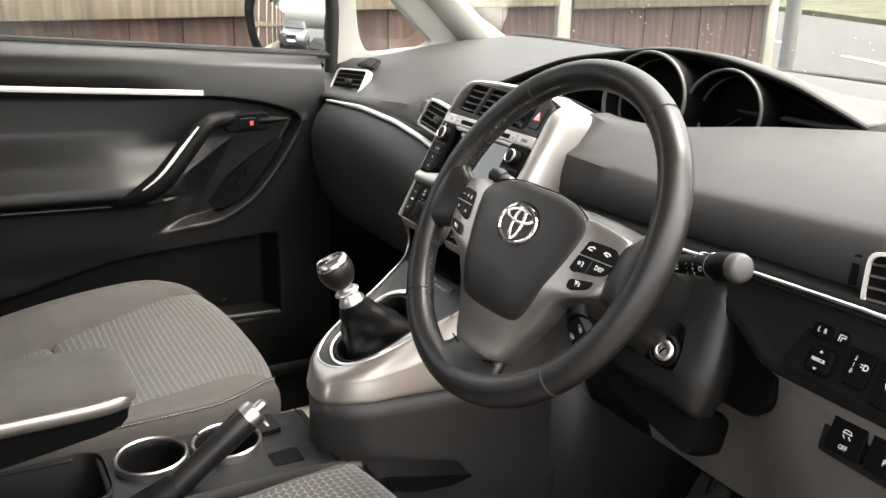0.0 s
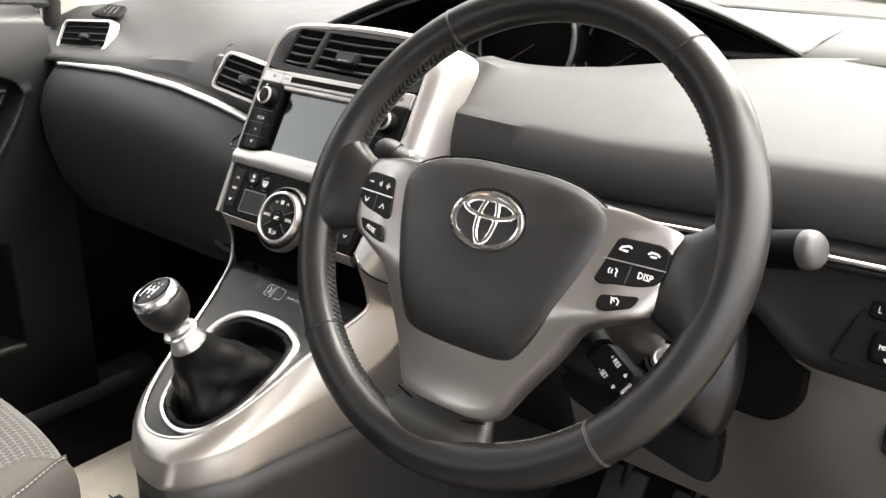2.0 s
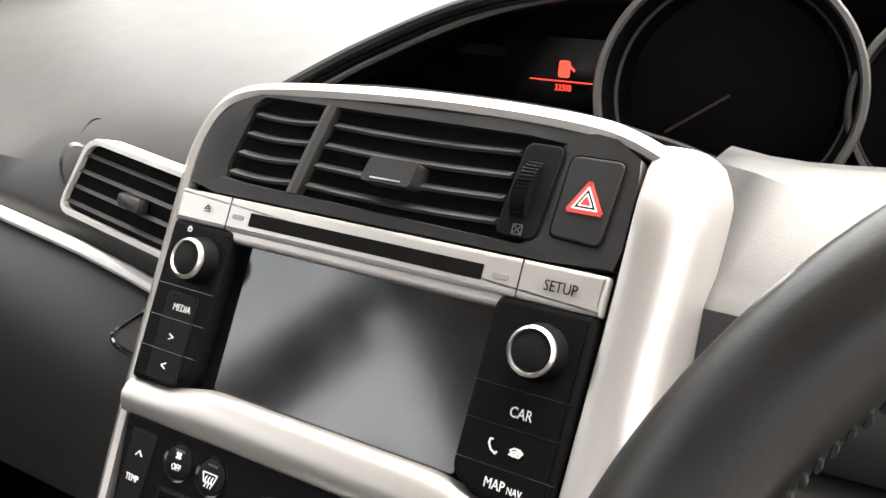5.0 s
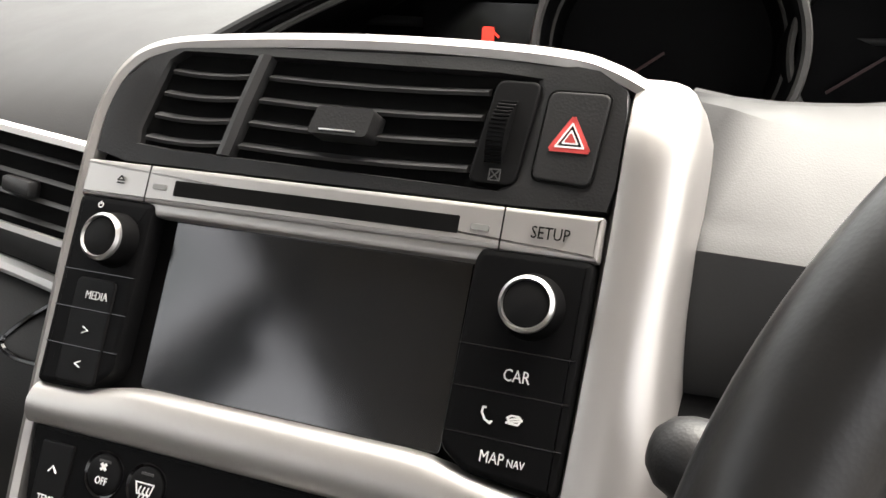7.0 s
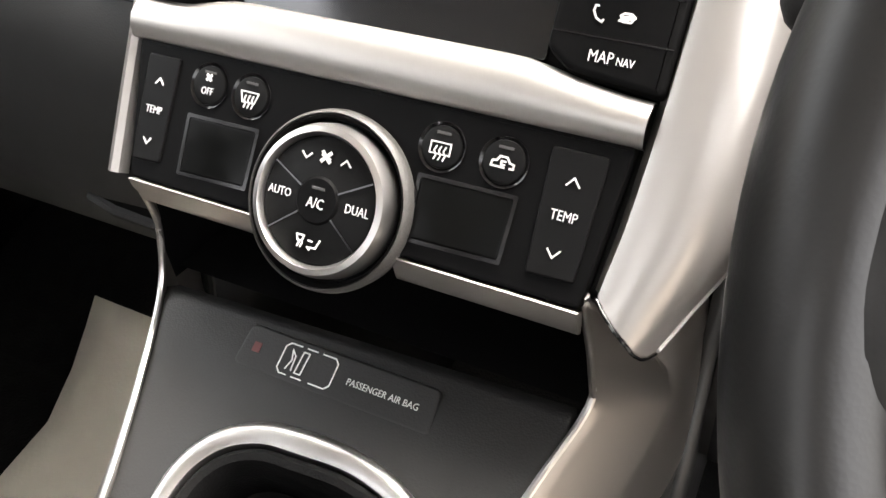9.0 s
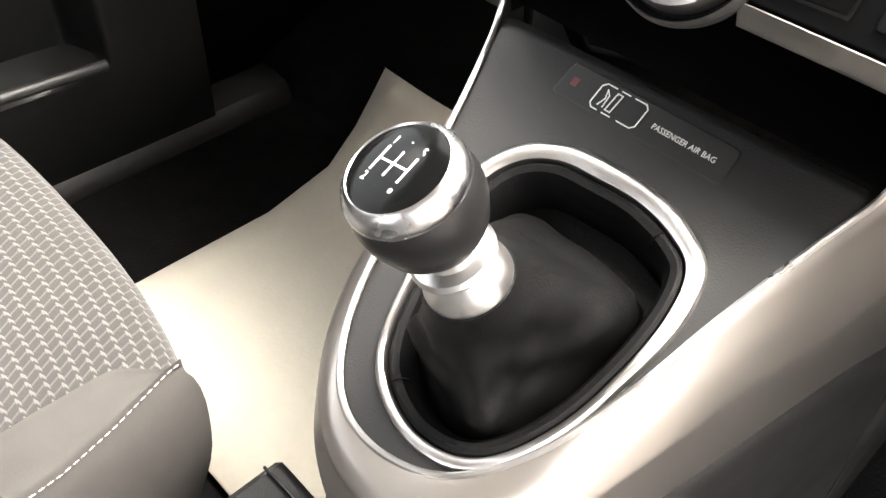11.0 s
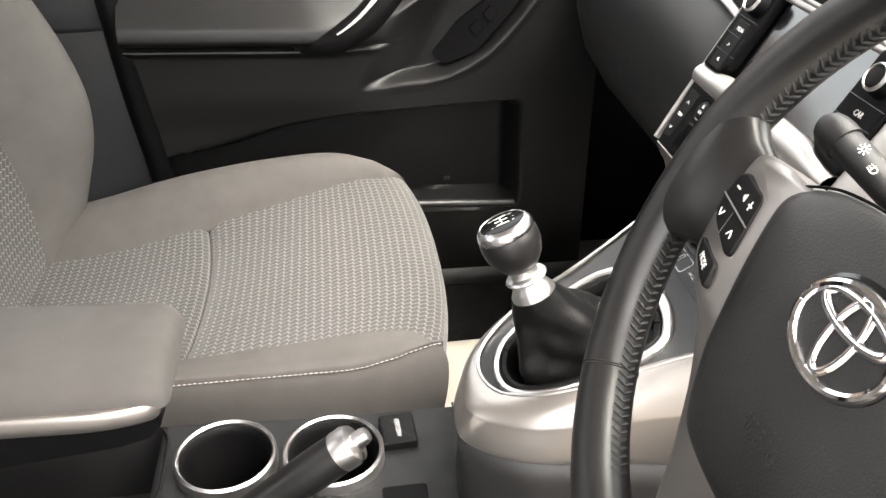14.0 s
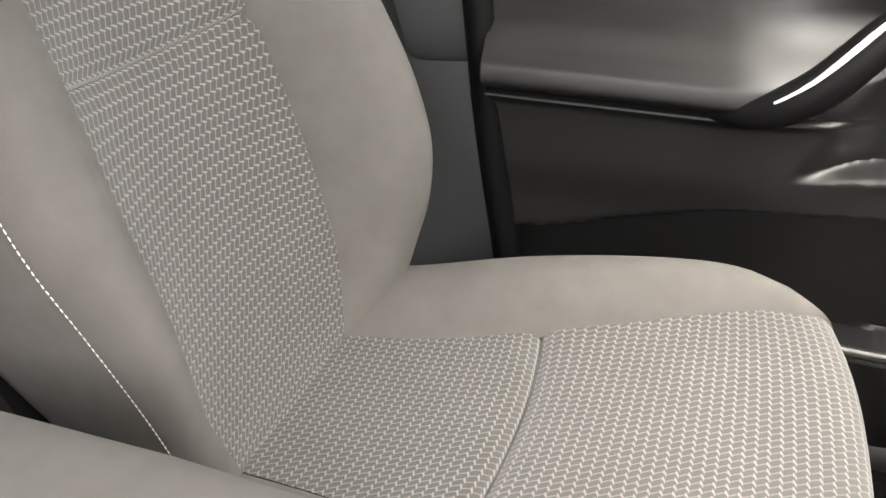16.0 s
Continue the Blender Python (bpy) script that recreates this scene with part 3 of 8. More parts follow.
def build_shell():
    floor_rows = [[(x, y, z) for x in (-0.80, -0.4, 0, 0.4, 0.80)] for y, z in ((-1.5, 0), (-0.6, 0), (0.22, 0.0), (0.40, 0.08), (0.62, 0.30), (0.72, 0.50))]
    thick(piece("floor", sheet(floor_rows), M_CARPET, "black carpeted floor of the car", "floor", kind="structure"), 0.02)
    bulk = [[(x, y, z) for x in (-0.80, 0.80)] for y, z in ((0.72, 0.45), (0.73, 0.69))]
    thick(piece("wall_front", sheet(bulk), M_BLACK, "black bulkhead in front of the footwells", "bulkhead", kind="structure"), 0.02)
    roof = []
    for y, z in ((0.02, 1.17), (-0.15, 1.235), (-0.6, 1.28), (-1.1, 1.27), (-1.5, 1.22)):
        roof.append([(x * (1 - 0.05 * abs(x)), y, z - 0.09 * abs(x / 0.64) ** 3) for x in [-0.64 + 0.128 * k for k in range(11)]])
    thick(piece("ceiling", sheet(roof), M_LINER, "pale grey cloth roof lining", "headliner", kind="structure"), 0.03)
    back = [[(x, -1.5, z) for x in (-0.8, 0.8)] for z in (0, 0.62)]
    thick(piece("wall_back", sheet(back), M_BLACK, "dark rear load bay wall", "rear wall", kind="structure"), 0.03)
    # body sides below the windows
    side = [[(-0.80, y, z) for y in (-1.5, -0.6, 0.16, 0.72)] for z in (-0.1, 0.35, 0.655)]
    thick(piece("wall_left", sheet(side), M_CARPAINT, "painted side of the car body", "body side", kind="structure"), 0.02)
    sill = [[(x, y, z) for y in (-1.5, -0.6, 0.16, 0.72)] for x, z in ((0.80, -0.12), (0.82, 0.02), (0.74, 0.04))]
    thick(piece("door_sill", sheet(sill), M_BLACK, "black door sill of the open driver doorway", "door sill", kind="structure"), 0.01)
    bar = [[(x, y, z) for x, z in ((-0.742, 0.0), (-0.740, 0.028), (-0.728, 0.038), (-0.700, 0.040), (-0.676, 0.036), (-0.668, 0.026), (-0.664, 0.0))] for y in [-0.56 + 0.07 * i for i in range(12)]]
    thick(piece("sill_trim", sheet(bar), M_FLANK, "dark grey sill trim below the passenger door", "sill trim", kind="structure"), 0.003)
    rear_side = [[(0.78, y, z) for y in (-1.5, -0.75)] for z in (0.0, 0.66)]
    thick(piece("wall_right", sheet(rear_side), M_BLACK, "inner side trim behind the driver doorway", "body side", kind="structure"), 0.02)
    for sx in (-1, 1):
        kick = [[(sx * 0.772, y, z) for y in (-0.02 if sx < 0 else 0.10, 0.4, 0.72)] for z in (0.0, 0.35, 0.64)]
        thick(piece("kick_panel", sheet(kick), M_BLACK, "black side trim of the footwell", "side trim", kind="structure"), 0.01)
    inner = [[(-0.768, y, z) for y in (-1.48, -0.6)] for z in (0.0, 0.35, 0.66)]
    thick(piece("side_trim", sheet(inner), M_LOW, "dark grey rear side trim", "side trim", kind="structure"), 0.01)
    # pillars
    for s in (-1, 1):
        a = tube(spline([(s * 0.735, 0.53, 0.690), (s * 0.70, 0.38, 0.815), (s * 0.655, 0.19, 0.975), (s * 0.60, 0.0, 1.17)], 14), [0.055] * 4 + [0.05] * 10, 14, flat=0.62)
        piece("front_pillar", a, M_TRIM, "pale grey moulded windscreen pillar trim", "pillar", "pillars", "structure")
        if s < 0:
            inner = rounded([(0.186, 0.890), (0.192, 0.803), (0.204, 0.733), (0.226, 0.692), (0.300, 0.695), (0.372, 0.700), (0.388, 0.712), (0.284, 0.801)], 0.022)
            outer = [(0.142, 0.655), (0.630, 0.655), (0.607, 0.704), (0.444, 0.798), (0.247, 0.913), (0.120, 0.990), (0.060, 1.03), (0.085, 0.93), (0.128, 0.870), (0.145, 0.804), (0.142, 0.735)]
            ring = cut_out(outer, inner, (0.255, 0.745), ((0.0, -0.03), (0.0, -0.002), (0.04, 0.004), (0.5, 0.009), (0.90, 0.004), (1.0, -0.004), (1.0, -0.03)), 120)
            flat = Matrix(((0, 0.24, 1, -0.735 - 0.24 * 0.66), (1, 0, 0, 0), (0, 1, 0, 0), (0, 0, 0, 1)))
            piece("quarter_surround", ring, M_TRIM, "pale grey moulded surround of the quarter window", "pillar", "pillars", "structure", turn=flat)
            post = [(-0.735 + (z - 0.66) * 0.24 + 0.012, y, z) for y, z in ((0.140, 0.66), (0.138, 0.735), (0.132, 0.804), (0.112, 0.87), (0.07, 0.95), (0.0, 1.05))]
            piece("window_frame", tube(spline(post, 16), 0.014, 10), M_RUBBER, "black frame at the front of the door window", "window frame", kind="structure")
        y0 = -0.57 if s < 0 else -0.72
        rows = []
        for z, dy, x in ((0.02, 0.05, 0.735), (0.24, 0.02, 0.715), (0.42, -0.005, 0.70), (0.50, -0.02, 0.70), (0.70, -0.04, 0.69), (0.95, -0.13, 0.655), (1.2, -0.20, 0.60)):
            w = table([(0.0, 0.30), (0.45, 0.22), (0.52, 0.12), (1.2, 0.08)], z)
            rows.append([(s * (x + 0.05), y0 + dy, z), (s * (x + 0.015), y0 + dy - 0.006, z), (s * x, y0 + dy - 0.03, z), (s * x, y0 + dy - w, z), (s * (x + 0.06), y0 + dy - w - 0.01, z)])
        piece("centre_pillar", loft(rows), M_PILLAR, "dark grey moulded door pillar trim", "pillar", "pillars", "structure")
    cover = []
    for z, dx, k in ((0.470, -0.010, 0.55), (0.474, 0.002, 0.82), (0.484, 0.010, 0.95), (0.51, 0.014, 1.0), (0.60, 0.016, 1.0), (0.80, 0.014, 0.95), (1.10, 0.010, 0.85)):
        x = table([(0.42, -0.70), (0.70, -0.69), (0.95, -0.655), (1.2, -0.60)], z) + dx
        y = -0.652 - (max(z - 0.55, 0)) * 0.35
        cover.append([(x - 0.03, y + 0.056 * k, z), (x - 0.010, y + 0.056 * k, z), (x - 0.002, y + 0.046 * k, z), (x, y + 0.02 * k, z), (x, y - 0.03 * k, z), (x - 0.004, y - 0.046 * k, z), (x - 0.03, y - 0.052 * k, z)])
    piece("pillar_cover", loft(cover), M_PILLAR, "grey moulded upper cover of the door pillar", "pillar", kind="structure")
    # glass
    ws = [[(x * w, y - 0.10 * (x / 0.7) ** 2 * k, z) for x in [-0.70 + 0.14 * i for i in range(11)]] for y, z, w, k in ((0.66, 0.70, 1.06, 1.0), (0.46, 0.86, 1.0, 0.7), (0.25, 1.02, 0.94, 0.5), (0.03, 1.175, 0.86, 0.3))]
    g = piece("windscreen", sheet(ws), M_GLASS, "clear windscreen with a few dust specks", "windscreen", kind="structure")
    thick(g, 0.004).visible_shadow = False
    win = [[(-0.742 + (z - 0.69) * 0.24, y, z) for y in ys] for z, ys in ((0.68, (-0.60, -0.25, 0.155)), (0.9, (-0.62, -0.27, 0.14)), (1.12, (-0.66, -0.35, 0.02)))]
    g = piece("window_1", sheet(win), M_GLASS, "clear glass of the passenger door window", "window", kind="structure")
    thick(g, 0.004).visible_shadow = False
    qw = [[(-0.742 + (z - 0.69) * 0.24, y, z) for y in ys] for z, ys in ((0.685, (0.205, 0.47)), (0.80, (0.198, 0.36)), (0.98, (0.10, 0.16)))]
    g = piece("window_2", sheet(qw), M_GLASS, "small clear quarter window glass", "window", kind="structure")
    thick(g, 0.004).visible_shadow = False
    rng = random.Random(11)
    dust = bmesh.new()
    for i in range(90):
        x, f = rng.uniform(-0.62, 0.25), rng.uniform(0.02, 0.55)
        y, z = 0.66 + (0.25 - 0.66) * f, 0.70 + (1.02 - 0.70) * f
        c = Vector((x, y - 0.10 * (x / 0.7) ** 2 * (1 - 0.5 * f) - 0.004, z))
        r = rng.uniform(0.0006, 0.0016)
        a, b = Vector((1, 0, 0)), Vector((0, -0.79, 0.61))
        dust.faces.new([dust.verts.new(c + a * r * math.cos(k * 1.047) + b * r * math.sin(k * 1.047)) for k in range(6)])
    piece("dust_specks", dust, M_MARK, "pale dust specks on the windscreen", "dust", kind="stuff", smooth=False)
    # wipers and scuttle
    sc = [[(x, y - 0.10 * (x / 0.75) ** 2, z) for x in [-0.8 + 0.1 * i for i in range(17)]] for y, z in ((0.672, 0.685), (0.69, 0.708), (0.78, 0.69), (0.95, 0.64))]
    thick(piece("scuttle", sheet(sc), M_RUBBER, "black plastic scuttle panel below the windscreen", "scuttle", kind="structure"), 0.004)
    bon = [[(x, y, z - 0.05 * (x / 0.8) ** 2) for x in [-0.8 + 0.2 * i for i in range(9)]] for y, z in ((0.94, 0.645), (1.2, 0.53), (1.6, 0.36), (1.85, 0.15), (1.9, -0.1))]
    thick(piece("bonnet", sheet(bon), M_CARPAINT, "painted bonnet of the car", "bonnet", kind="structure"), 0.004)
    for pts in ([(-0.84, 0.685, 0.706), (-0.70, 0.690, 0.709), (-0.55, 0.684, 0.709), (-0.42, 0.678, 0.706)], [(-0.07, 0.690, 0.704), (0.10, 0.690, 0.708), (0.30, 0.680, 0.708), (0.52, 0.655, 0.704)]):
        w = thing("wiper", "black wiper resting at the foot of the windscreen", "wiper", pts[0], "wipers")
        part("blade", tube(spline(pts, 14), [0.003] + [0.0055] * 12 + [0.003], 8, flat=1.3), M_RUBBER, w)
        part("arm", tube(spline([(p[0] + 0.05, p[1] + 0.030, p[2] - 0.004) for p in pts], 10), [0.004, 0.005, 0.006, 0.007, 0.007, 0.008, 0.008, 0.009, 0.009, 0.009], 8), M_BLACK, w)


def build_mirror():
    mir = thing("door_mirror", "black door mirror showing the drive behind", "mirror", (-0.90, 0.14, 0.66))
    n = Vector((0.83, -1.347, 0.075)).normalized()
    u = Vector((0, 0, 1)).cross(n).normalized()
    v = n.cross(u)
    m = Matrix((u, v, n)).transposed().to_4x4()
    m.translation = (-0.925, 0.125, 0.742)
    out = spline([(-0.095, 0.035, 0), (-0.085, -0.03, 0), (-0.055, -0.072, 0), (0.02, -0.085, 0), (0.085, -0.07, 0), (0.10, 0.0, 0), (0.095, 0.075, 0), (0.0, 0.088, 0), (-0.07, 0.075, 0)], 40, True)
    flat = [(p.x * 1.22, p.y * 1.10) for p in out]
    part("housing", loft([[(x * k, y * k, h) for x, y in flat] for k, h in ((0.84, 0.002), (0.87, 0.010), (1.0, 0.012), (1.08, 0.002), (1.10, -0.02), (1.0, -0.06), (0.7, -0.10), (0.3, -0.115))]), M_BLACK, mir, turn=m)
    part("mirror_glass", loft([[(x * k, y * k, 0.0085 - 0.5 * (x * x + y * y) * k * k / 1.3) for x, y in flat] for k in (0.86, 0.75, 0.6, 0.45, 0.3, 0.15, 0.02)]), M_MIRROR, mir, "silvered convex mirror glass", turn=m)
    part("foot", tube([(-0.86, 0.17, 0.69), (-0.82, 0.18, 0.685), (-0.76, 0.185, 0.68)], 0.03, 10), M_GLOSS, mir)


# ---- passenger door ----
def door_x(y, z):
    """How far the inner face of the passenger door stands out, over its length and height."""
    zz = z + 0.05 * (y + 0.15)
    base = soft_table([(0.0, -0.69), (0.03, -0.668), (0.10, -0.658), (0.30, -0.660), (0.36, -0.652), (0.425, -0.643), (0.433, -0.637), (0.4385, -0.629), (0.4415, -0.634), (0.4445, -0.640), (0.449, -0.624), (0.458, -0.616), (0.472, -0.618), (0.490, -0.631), (0.515, -0.655), (0.54, -0.675), (0.57, -0.688), (0.62, -0.690), (0.636, -0.680), (0.648, -0.668), (0.668, -0.662), (0.69, -0.668), (0.712, -0.690), (0.722, -0.715)], zz)
    plain = soft_table([(0.0, -0.69), (0.05, -0.672), (0.30, -0.662), (0.45, -0.655), (0.60, -0.655), (0.69, -0.668), (0.712, -0.69), (0.722, -0.715)], zz)
    x = base + (plain - base) * smooth01(-0.33, -0.16, y)
    # map pocket low in the door
    top = soft_table([(-0.58, 0.286), (-0.30, 0.336), (-0.04, 0.344), (0.0, 0.345)], y)
    x -= 0.062 * smooth01(0.156, 0.170, z) * (1 - smooth01(top - 0.018, top + 0.003, z)) * (1 - smooth01(-0.038, -0.010, y))
    # bay behind the pull handle, sharp at the front and below, running out softly towards the armrest
    if -0.34 < y < 0.06:
        top = soft_table([(-0.34, 0.640), (-0.15, 0.634), (-0.058, 0.622), (0.011, 0.602), (0.035, 0.590), (0.046, 0.572)], y)
        bot = table([(-0.34, 0.366), (-0.265, 0.376), (-0.199, 0.385), (-0.160, 0.387), (-0.131, 0.393), (-0.101, 0.407), (-0.071, 0.426), (-0.045, 0.451), (-0.02, 0.479), (0.006, 0.513), (0.028, 0.545), (0.040, 0.566), (0.046, 0.585)], y)
        lean = 1.0 - 0.38 * smooth01(-0.16, -0.03, y)
        k = smooth01(-0.003, 0.011, (z - bot) * lean) * smooth01(-0.002, 0.010, top - z)
        run = y + 0.272 - 0.60 * (z - 0.376)
        k *= max(smooth01(0.0, 0.085, run), smooth01(0.485, 0.55, z) * smooth01(-0.34, -0.20, y))
        x += (-0.690 - x) * k
        x += 0.0025 * math.exp(-(((z - bot) * lean + 0.006) / 0.006) ** 2) * smooth01(-0.26, -0.17, y)
    return x


def soft_table(pairs, x):
    """Smooth reading of (x, value) pairs without overshoot."""
    if x <= pairs[0][0]:
        return pairs[0][1]
    if x >= pairs[-1][0]:
        return pairs[-1][1]
    n = next(k for k in range(len(pairs) - 1) if x <= pairs[k + 1][0])

    def grade(k):
        return (pairs[k + 1][1] - pairs[k][1]) / (pairs[k + 1][0] - pairs[k][0])

    def tangent(k):
        if k == 0 or k == len(pairs) - 1:
            return 0.0
        a, b = grade(k - 1), grade(k)
        return 0.0 if a * b <= 0 else 2 * a * b / (a + b)
    (x0, y0), (x1, y1) = pairs[n], pairs[n + 1]
    h = x1 - x0
    f = (x - x0) / h
    return y0 * (1 + 2 * f) * (1 - f) ** 2 + tangent(n) * h * f * (1 - f) ** 2 + y1 * f * f * (3 - 2 * f) + tangent(n + 1) * h * f * f * (f - 1)


def build_passenger_door():
    d = thing("passenger_door", "dark grey moulded passenger door panel, shut", "car door", (-0.70, -0.25, 0.0))
    ys = [-0.582 + 0.0112 * i for i in range(22)] + [-0.34 + 0.0028 * i for i in range(158)]
    zs = [0.006 * i for i in range(52)] + [0.312 + 0.0022 * i for i in range(187)]
    rows = [[(door_x(y, z - 0.05 * (y + 0.15)), y, z - (0.05 + 0.035 * smooth01(0.55, 0.70, z)) * (y + 0.15)) for y in ys] for z in zs]
    part("panel", sheet(rows), M_DOOR, d)
    rim = [(-0.664, -0.612, 0.72), (-0.660, -0.602, 0.62), (-0.655, -0.594, 0.54), (-0.652, -0.588, 0.46), (-0.658, -0.581, 0.36), (-0.664, -0.571, 0.26), (-0.668, -0.561, 0.12), (-0.69, -0.555, 0.0)]
    part("door_seal", tube(spline(rim, 40), 0.017, 12), M_SMOOTH, d, "black rubber seal at the door edge")
    pts = [(-0.6575, y, 0.652 - 0.085 * (y + 0.15) - 0.012) for y in [-0.60 + 0.045 * i for i in range(11)]]
    part("chrome_strip", loft([[(x, y, z - 0.0055), (x + 0.0035, y, z - 0.0045), (x + 0.0045, y, z), (x + 0.0035, y, z + 0.0045), (x, y, z + 0.0055)] for x, y, z in pts]), M_BRIGHT, d, "bright satin chrome strip")
    seal = [(-0.712, y, 0.7185 - 0.085 * (y + 0.15)) for y in [-0.60 + 0.075 * i for i in range(11)]]
    part("window_seal", tube(seal, 0.008, 8), M_RUBBER, d)
    h = spline([(-0.640, -0.345, 0.452), (-0.618, -0.30, 0.462), (-0.610, -0.25, 0.492), (-0.612, -0.20, 0.545), (-0.620, -0.155, 0.588), (-0.640, -0.11, 0.592), (-0.655, -0.09, 0.590)], 30)
    handle = part("pull_handle", tube(h, [0.009 + 0.014 * smooth01(0, 9, i) - 0.006 * smooth01(10, 24, i) for i in range(30)], 14, flat=0.9), M_BLACK, d)
    edge = [(x + 0.016, y - 0.010, z + 0.008) for x, y, z in h[7:19]]
    part("handle_trim", tube(edge, [0.0014 + 0.0022 * math.sin(math.pi * i / 11) for i in range(12)], 8), M_BRIGHT, handle, "chrome inlay")
    bez = part("lock_bezel", plate(rounded(rect(-0.045, -0.018, 0.045, 0.018), 0.012), 0, 0.02, 0.003), M_SMOOTH, d, turn=Matrix(((0, 0, 1, -0.648), (1, 0, 0, -0.075), (0, 1, 0, 0.583), (0, 0, 0, 1))))
    part("lock_button", plate(rounded(rect(-0.020, -0.010, 0.014, 0.010), 0.003), 0.02, 0.0225, 0.001), M_GLOSS, bez, turn=Matrix(((0, 0, 1, -0.648), (1, 0, 0, -0.072), (0, 1, 0, 0.582), (0, 0, 0, 1))))
    part("lock_mark", plate(rect(-0.004, -0.005, 0.003, 0.004), 0.0225, 0.0232, 0.0003), M_RED, bez, "red unlocked mark", turn=Matrix(((0, 0, 1, -0.648), (1, 0, 0, -0.068), (0, 1, 0, 0.582), (0, 0, 0, 1))))
    lever = spline([(-0.640, -0.05, 0.584), (-0.632, -0.02, 0.584), (-0.634, 0.008, 0.583)], 8)
    part("door_lever", tube(lever, [0.014, 0.013, 0.011, 0.009, 0.007, 0.006, 0.005, 0.004], 10, flat=0.8), M_SMOOTH, d)
    sw = [(-0.161, 0.432), (-0.132, 0.402), (-0.085, 0.424), (-0.034, 0.481), (0.008, 0.536), (-0.005, 0.538), (-0.050, 0.508), (-0.111, 0.464)]
    tilt = Matrix(((0.462, -0.384, 1, -0.4635), (1, 0, 0, 0), (0, 1, 0, 0), (0, 0, 0, 1)))
    swp = part("switch_panel", plate(rounded(sw, 0.006), -0.004, 0.003, 0.001), M_SMOOTH, d, "black window switch panel", turn=tilt)
    for cy, cz in ((-0.083, 0.455), (-0.062, 0.476)):
        part("window_switch", plate(rounded([(cy - 0.012, cz), (cy - 0.002, cz - 0.010), (cy + 0.010, cz + 0.003), (cy, cz + 0.013)], 0.002), 0.003, 0.0060, 0.001), M_SMOOTH, swp, turn=tilt)
    fl = [(-0.658, y, 0.168 - 0.07 * (y + 0.04)) for y in (-0.45, -0.3, -0.18, -0.06, -0.022)]
    part("pocket_lip", tube(fl, 0.0065, 10), M_FLANK, d)
    part("screw_cover", revolve([(0.006, 0), (0.006, 0.003), (0.003, 0.005)], 14), M_LOW, d, turn=pose(-0.712, -0.125, 0.192, 0, 90, 0))


# ---- dashboard ----
def chrome_z(x):
    return table([(-0.66, 0.612), (-0.594, 0.618), (-0.445, 0.626), (-0.314, 0.622), (-0.224, 0.611), (-0.17, 0.601), (-0.11, 0.585)], x)


def pad_row(x):
    k = smooth01(-0.50, -0.16, x)
    zc = chrome_z(x)
    out = [(x, 0.088, zc + 0.004)]
    for y, z0, z1 in ((0.092, zc + 0.010, zc + 0.016), (0.100, zc + 0.014, zc + 0.042), (0.125, 0.640, 0.678), (0.155, 0.652, 0.692), (0.19, 0.667, 0.704), (0.225, 0.681, 0.711), (0.28, 0.695, 0.717), (0.36, 0.708, 0.722), (0.45, 0.717, 0.724), (0.56, 0.722, 0.722), (0.655, 0.712, 0.712)):
        out.append((x, y, z0 + (z1 - z0) * k - 0.02 * smooth01(-0.66, -0.78, x) * (y > 0.2)))
    e = smooth01(-0.52, -0.58, x)
    lift = [(0.10, 0.0), (0.125, -0.004), (0.145, 0.014), (0.165, 0.022), (0.19, 0.016), (0.24, 0.006), (0.30, 0.0)]
    return [(p[0], p[1], p[2] + e * table(lift, p[1])) for p in out]


def vent(name, parent_label, corners, slats, tab=True, group="air vents", lift=0.006):
    """A framed air vent on four corners (bottom left, bottom right, top right, top left) with sloping vanes."""
    bl, br, tr, tl = [Vector(c) for c in corners]
    v = thing(name, parent_label, "air vent", tuple(bl), group)
    cen = (bl + br + tr + tl) / 4
    u = ((br + tr) / 2 - (bl + tl) / 2).normalized()
    n = u.cross(((tl + tr) / 2 - (bl + br) / 2)).normalized()
    w = n.cross(u)
    m = Matrix((u, w, n)).transposed().to_4x4()
    m.translation = cen + n * lift
    inv = m.inverted()
    loc = [inv @ c for c in (bl, br, tr, tl)]
    ring = rounded([(q.x, q.y) for q in loc], 0.012)
    inner = rounded([(q.x * 0.935, q.y * 0.865) for q in loc], 0.010)
    # The shade inside the vent is put in as a flat near-black fill.
    back = part("cavity", loft([[(p.x, p.y, 0.0) for p in inner], [(p.x * 0.95, p.y * 0.9, -0.03) for p in inner]]), M_VOID, v, "cavity shade as a flat near-black fill", turn=m)
    part("frame", loft([[(p.x * s, p.y * s, h) for p in ring] for s, h in ((1.0, -0.010), (1.0, 0.0018), (0.985, 0.0035))] + [[(p.x, p.y, h) for p in inner] for h in (0.0035, -0.004)], cap=False), M_BRIGHT, v, "satin chrome frame", turn=m)
    ht = (loc[3].y + loc[2].y - loc[0].y - loc[1].y) / 2
    for i in range(slats):
        f = (i + 0.5) / slats
        a, b = loc[0].lerp(loc[3], 0.07 + 0.86 * f) * 0.945, loc[1].lerp(loc[2], 0.07 + 0.86 * f) * 0.945
        c = ht / slats * 0.20
        part("vane", loft([[(q.x, q.y - c, 0.002), (q.x, q.y + c * 0.6, -0.002), (q.x, q.y + c * 2.2, -0.016), (q.x, q.y + c * 1.2, -0.017)] for q in (a, b)]), M_VANE, v, turn=m)
    if tab:
        part("tab", block((0.020, 0.008, 0.010), 0.002), M_VANE, v, turn=m @ Matrix.Translation((0.004, -0.002, 0.002)))
    return v


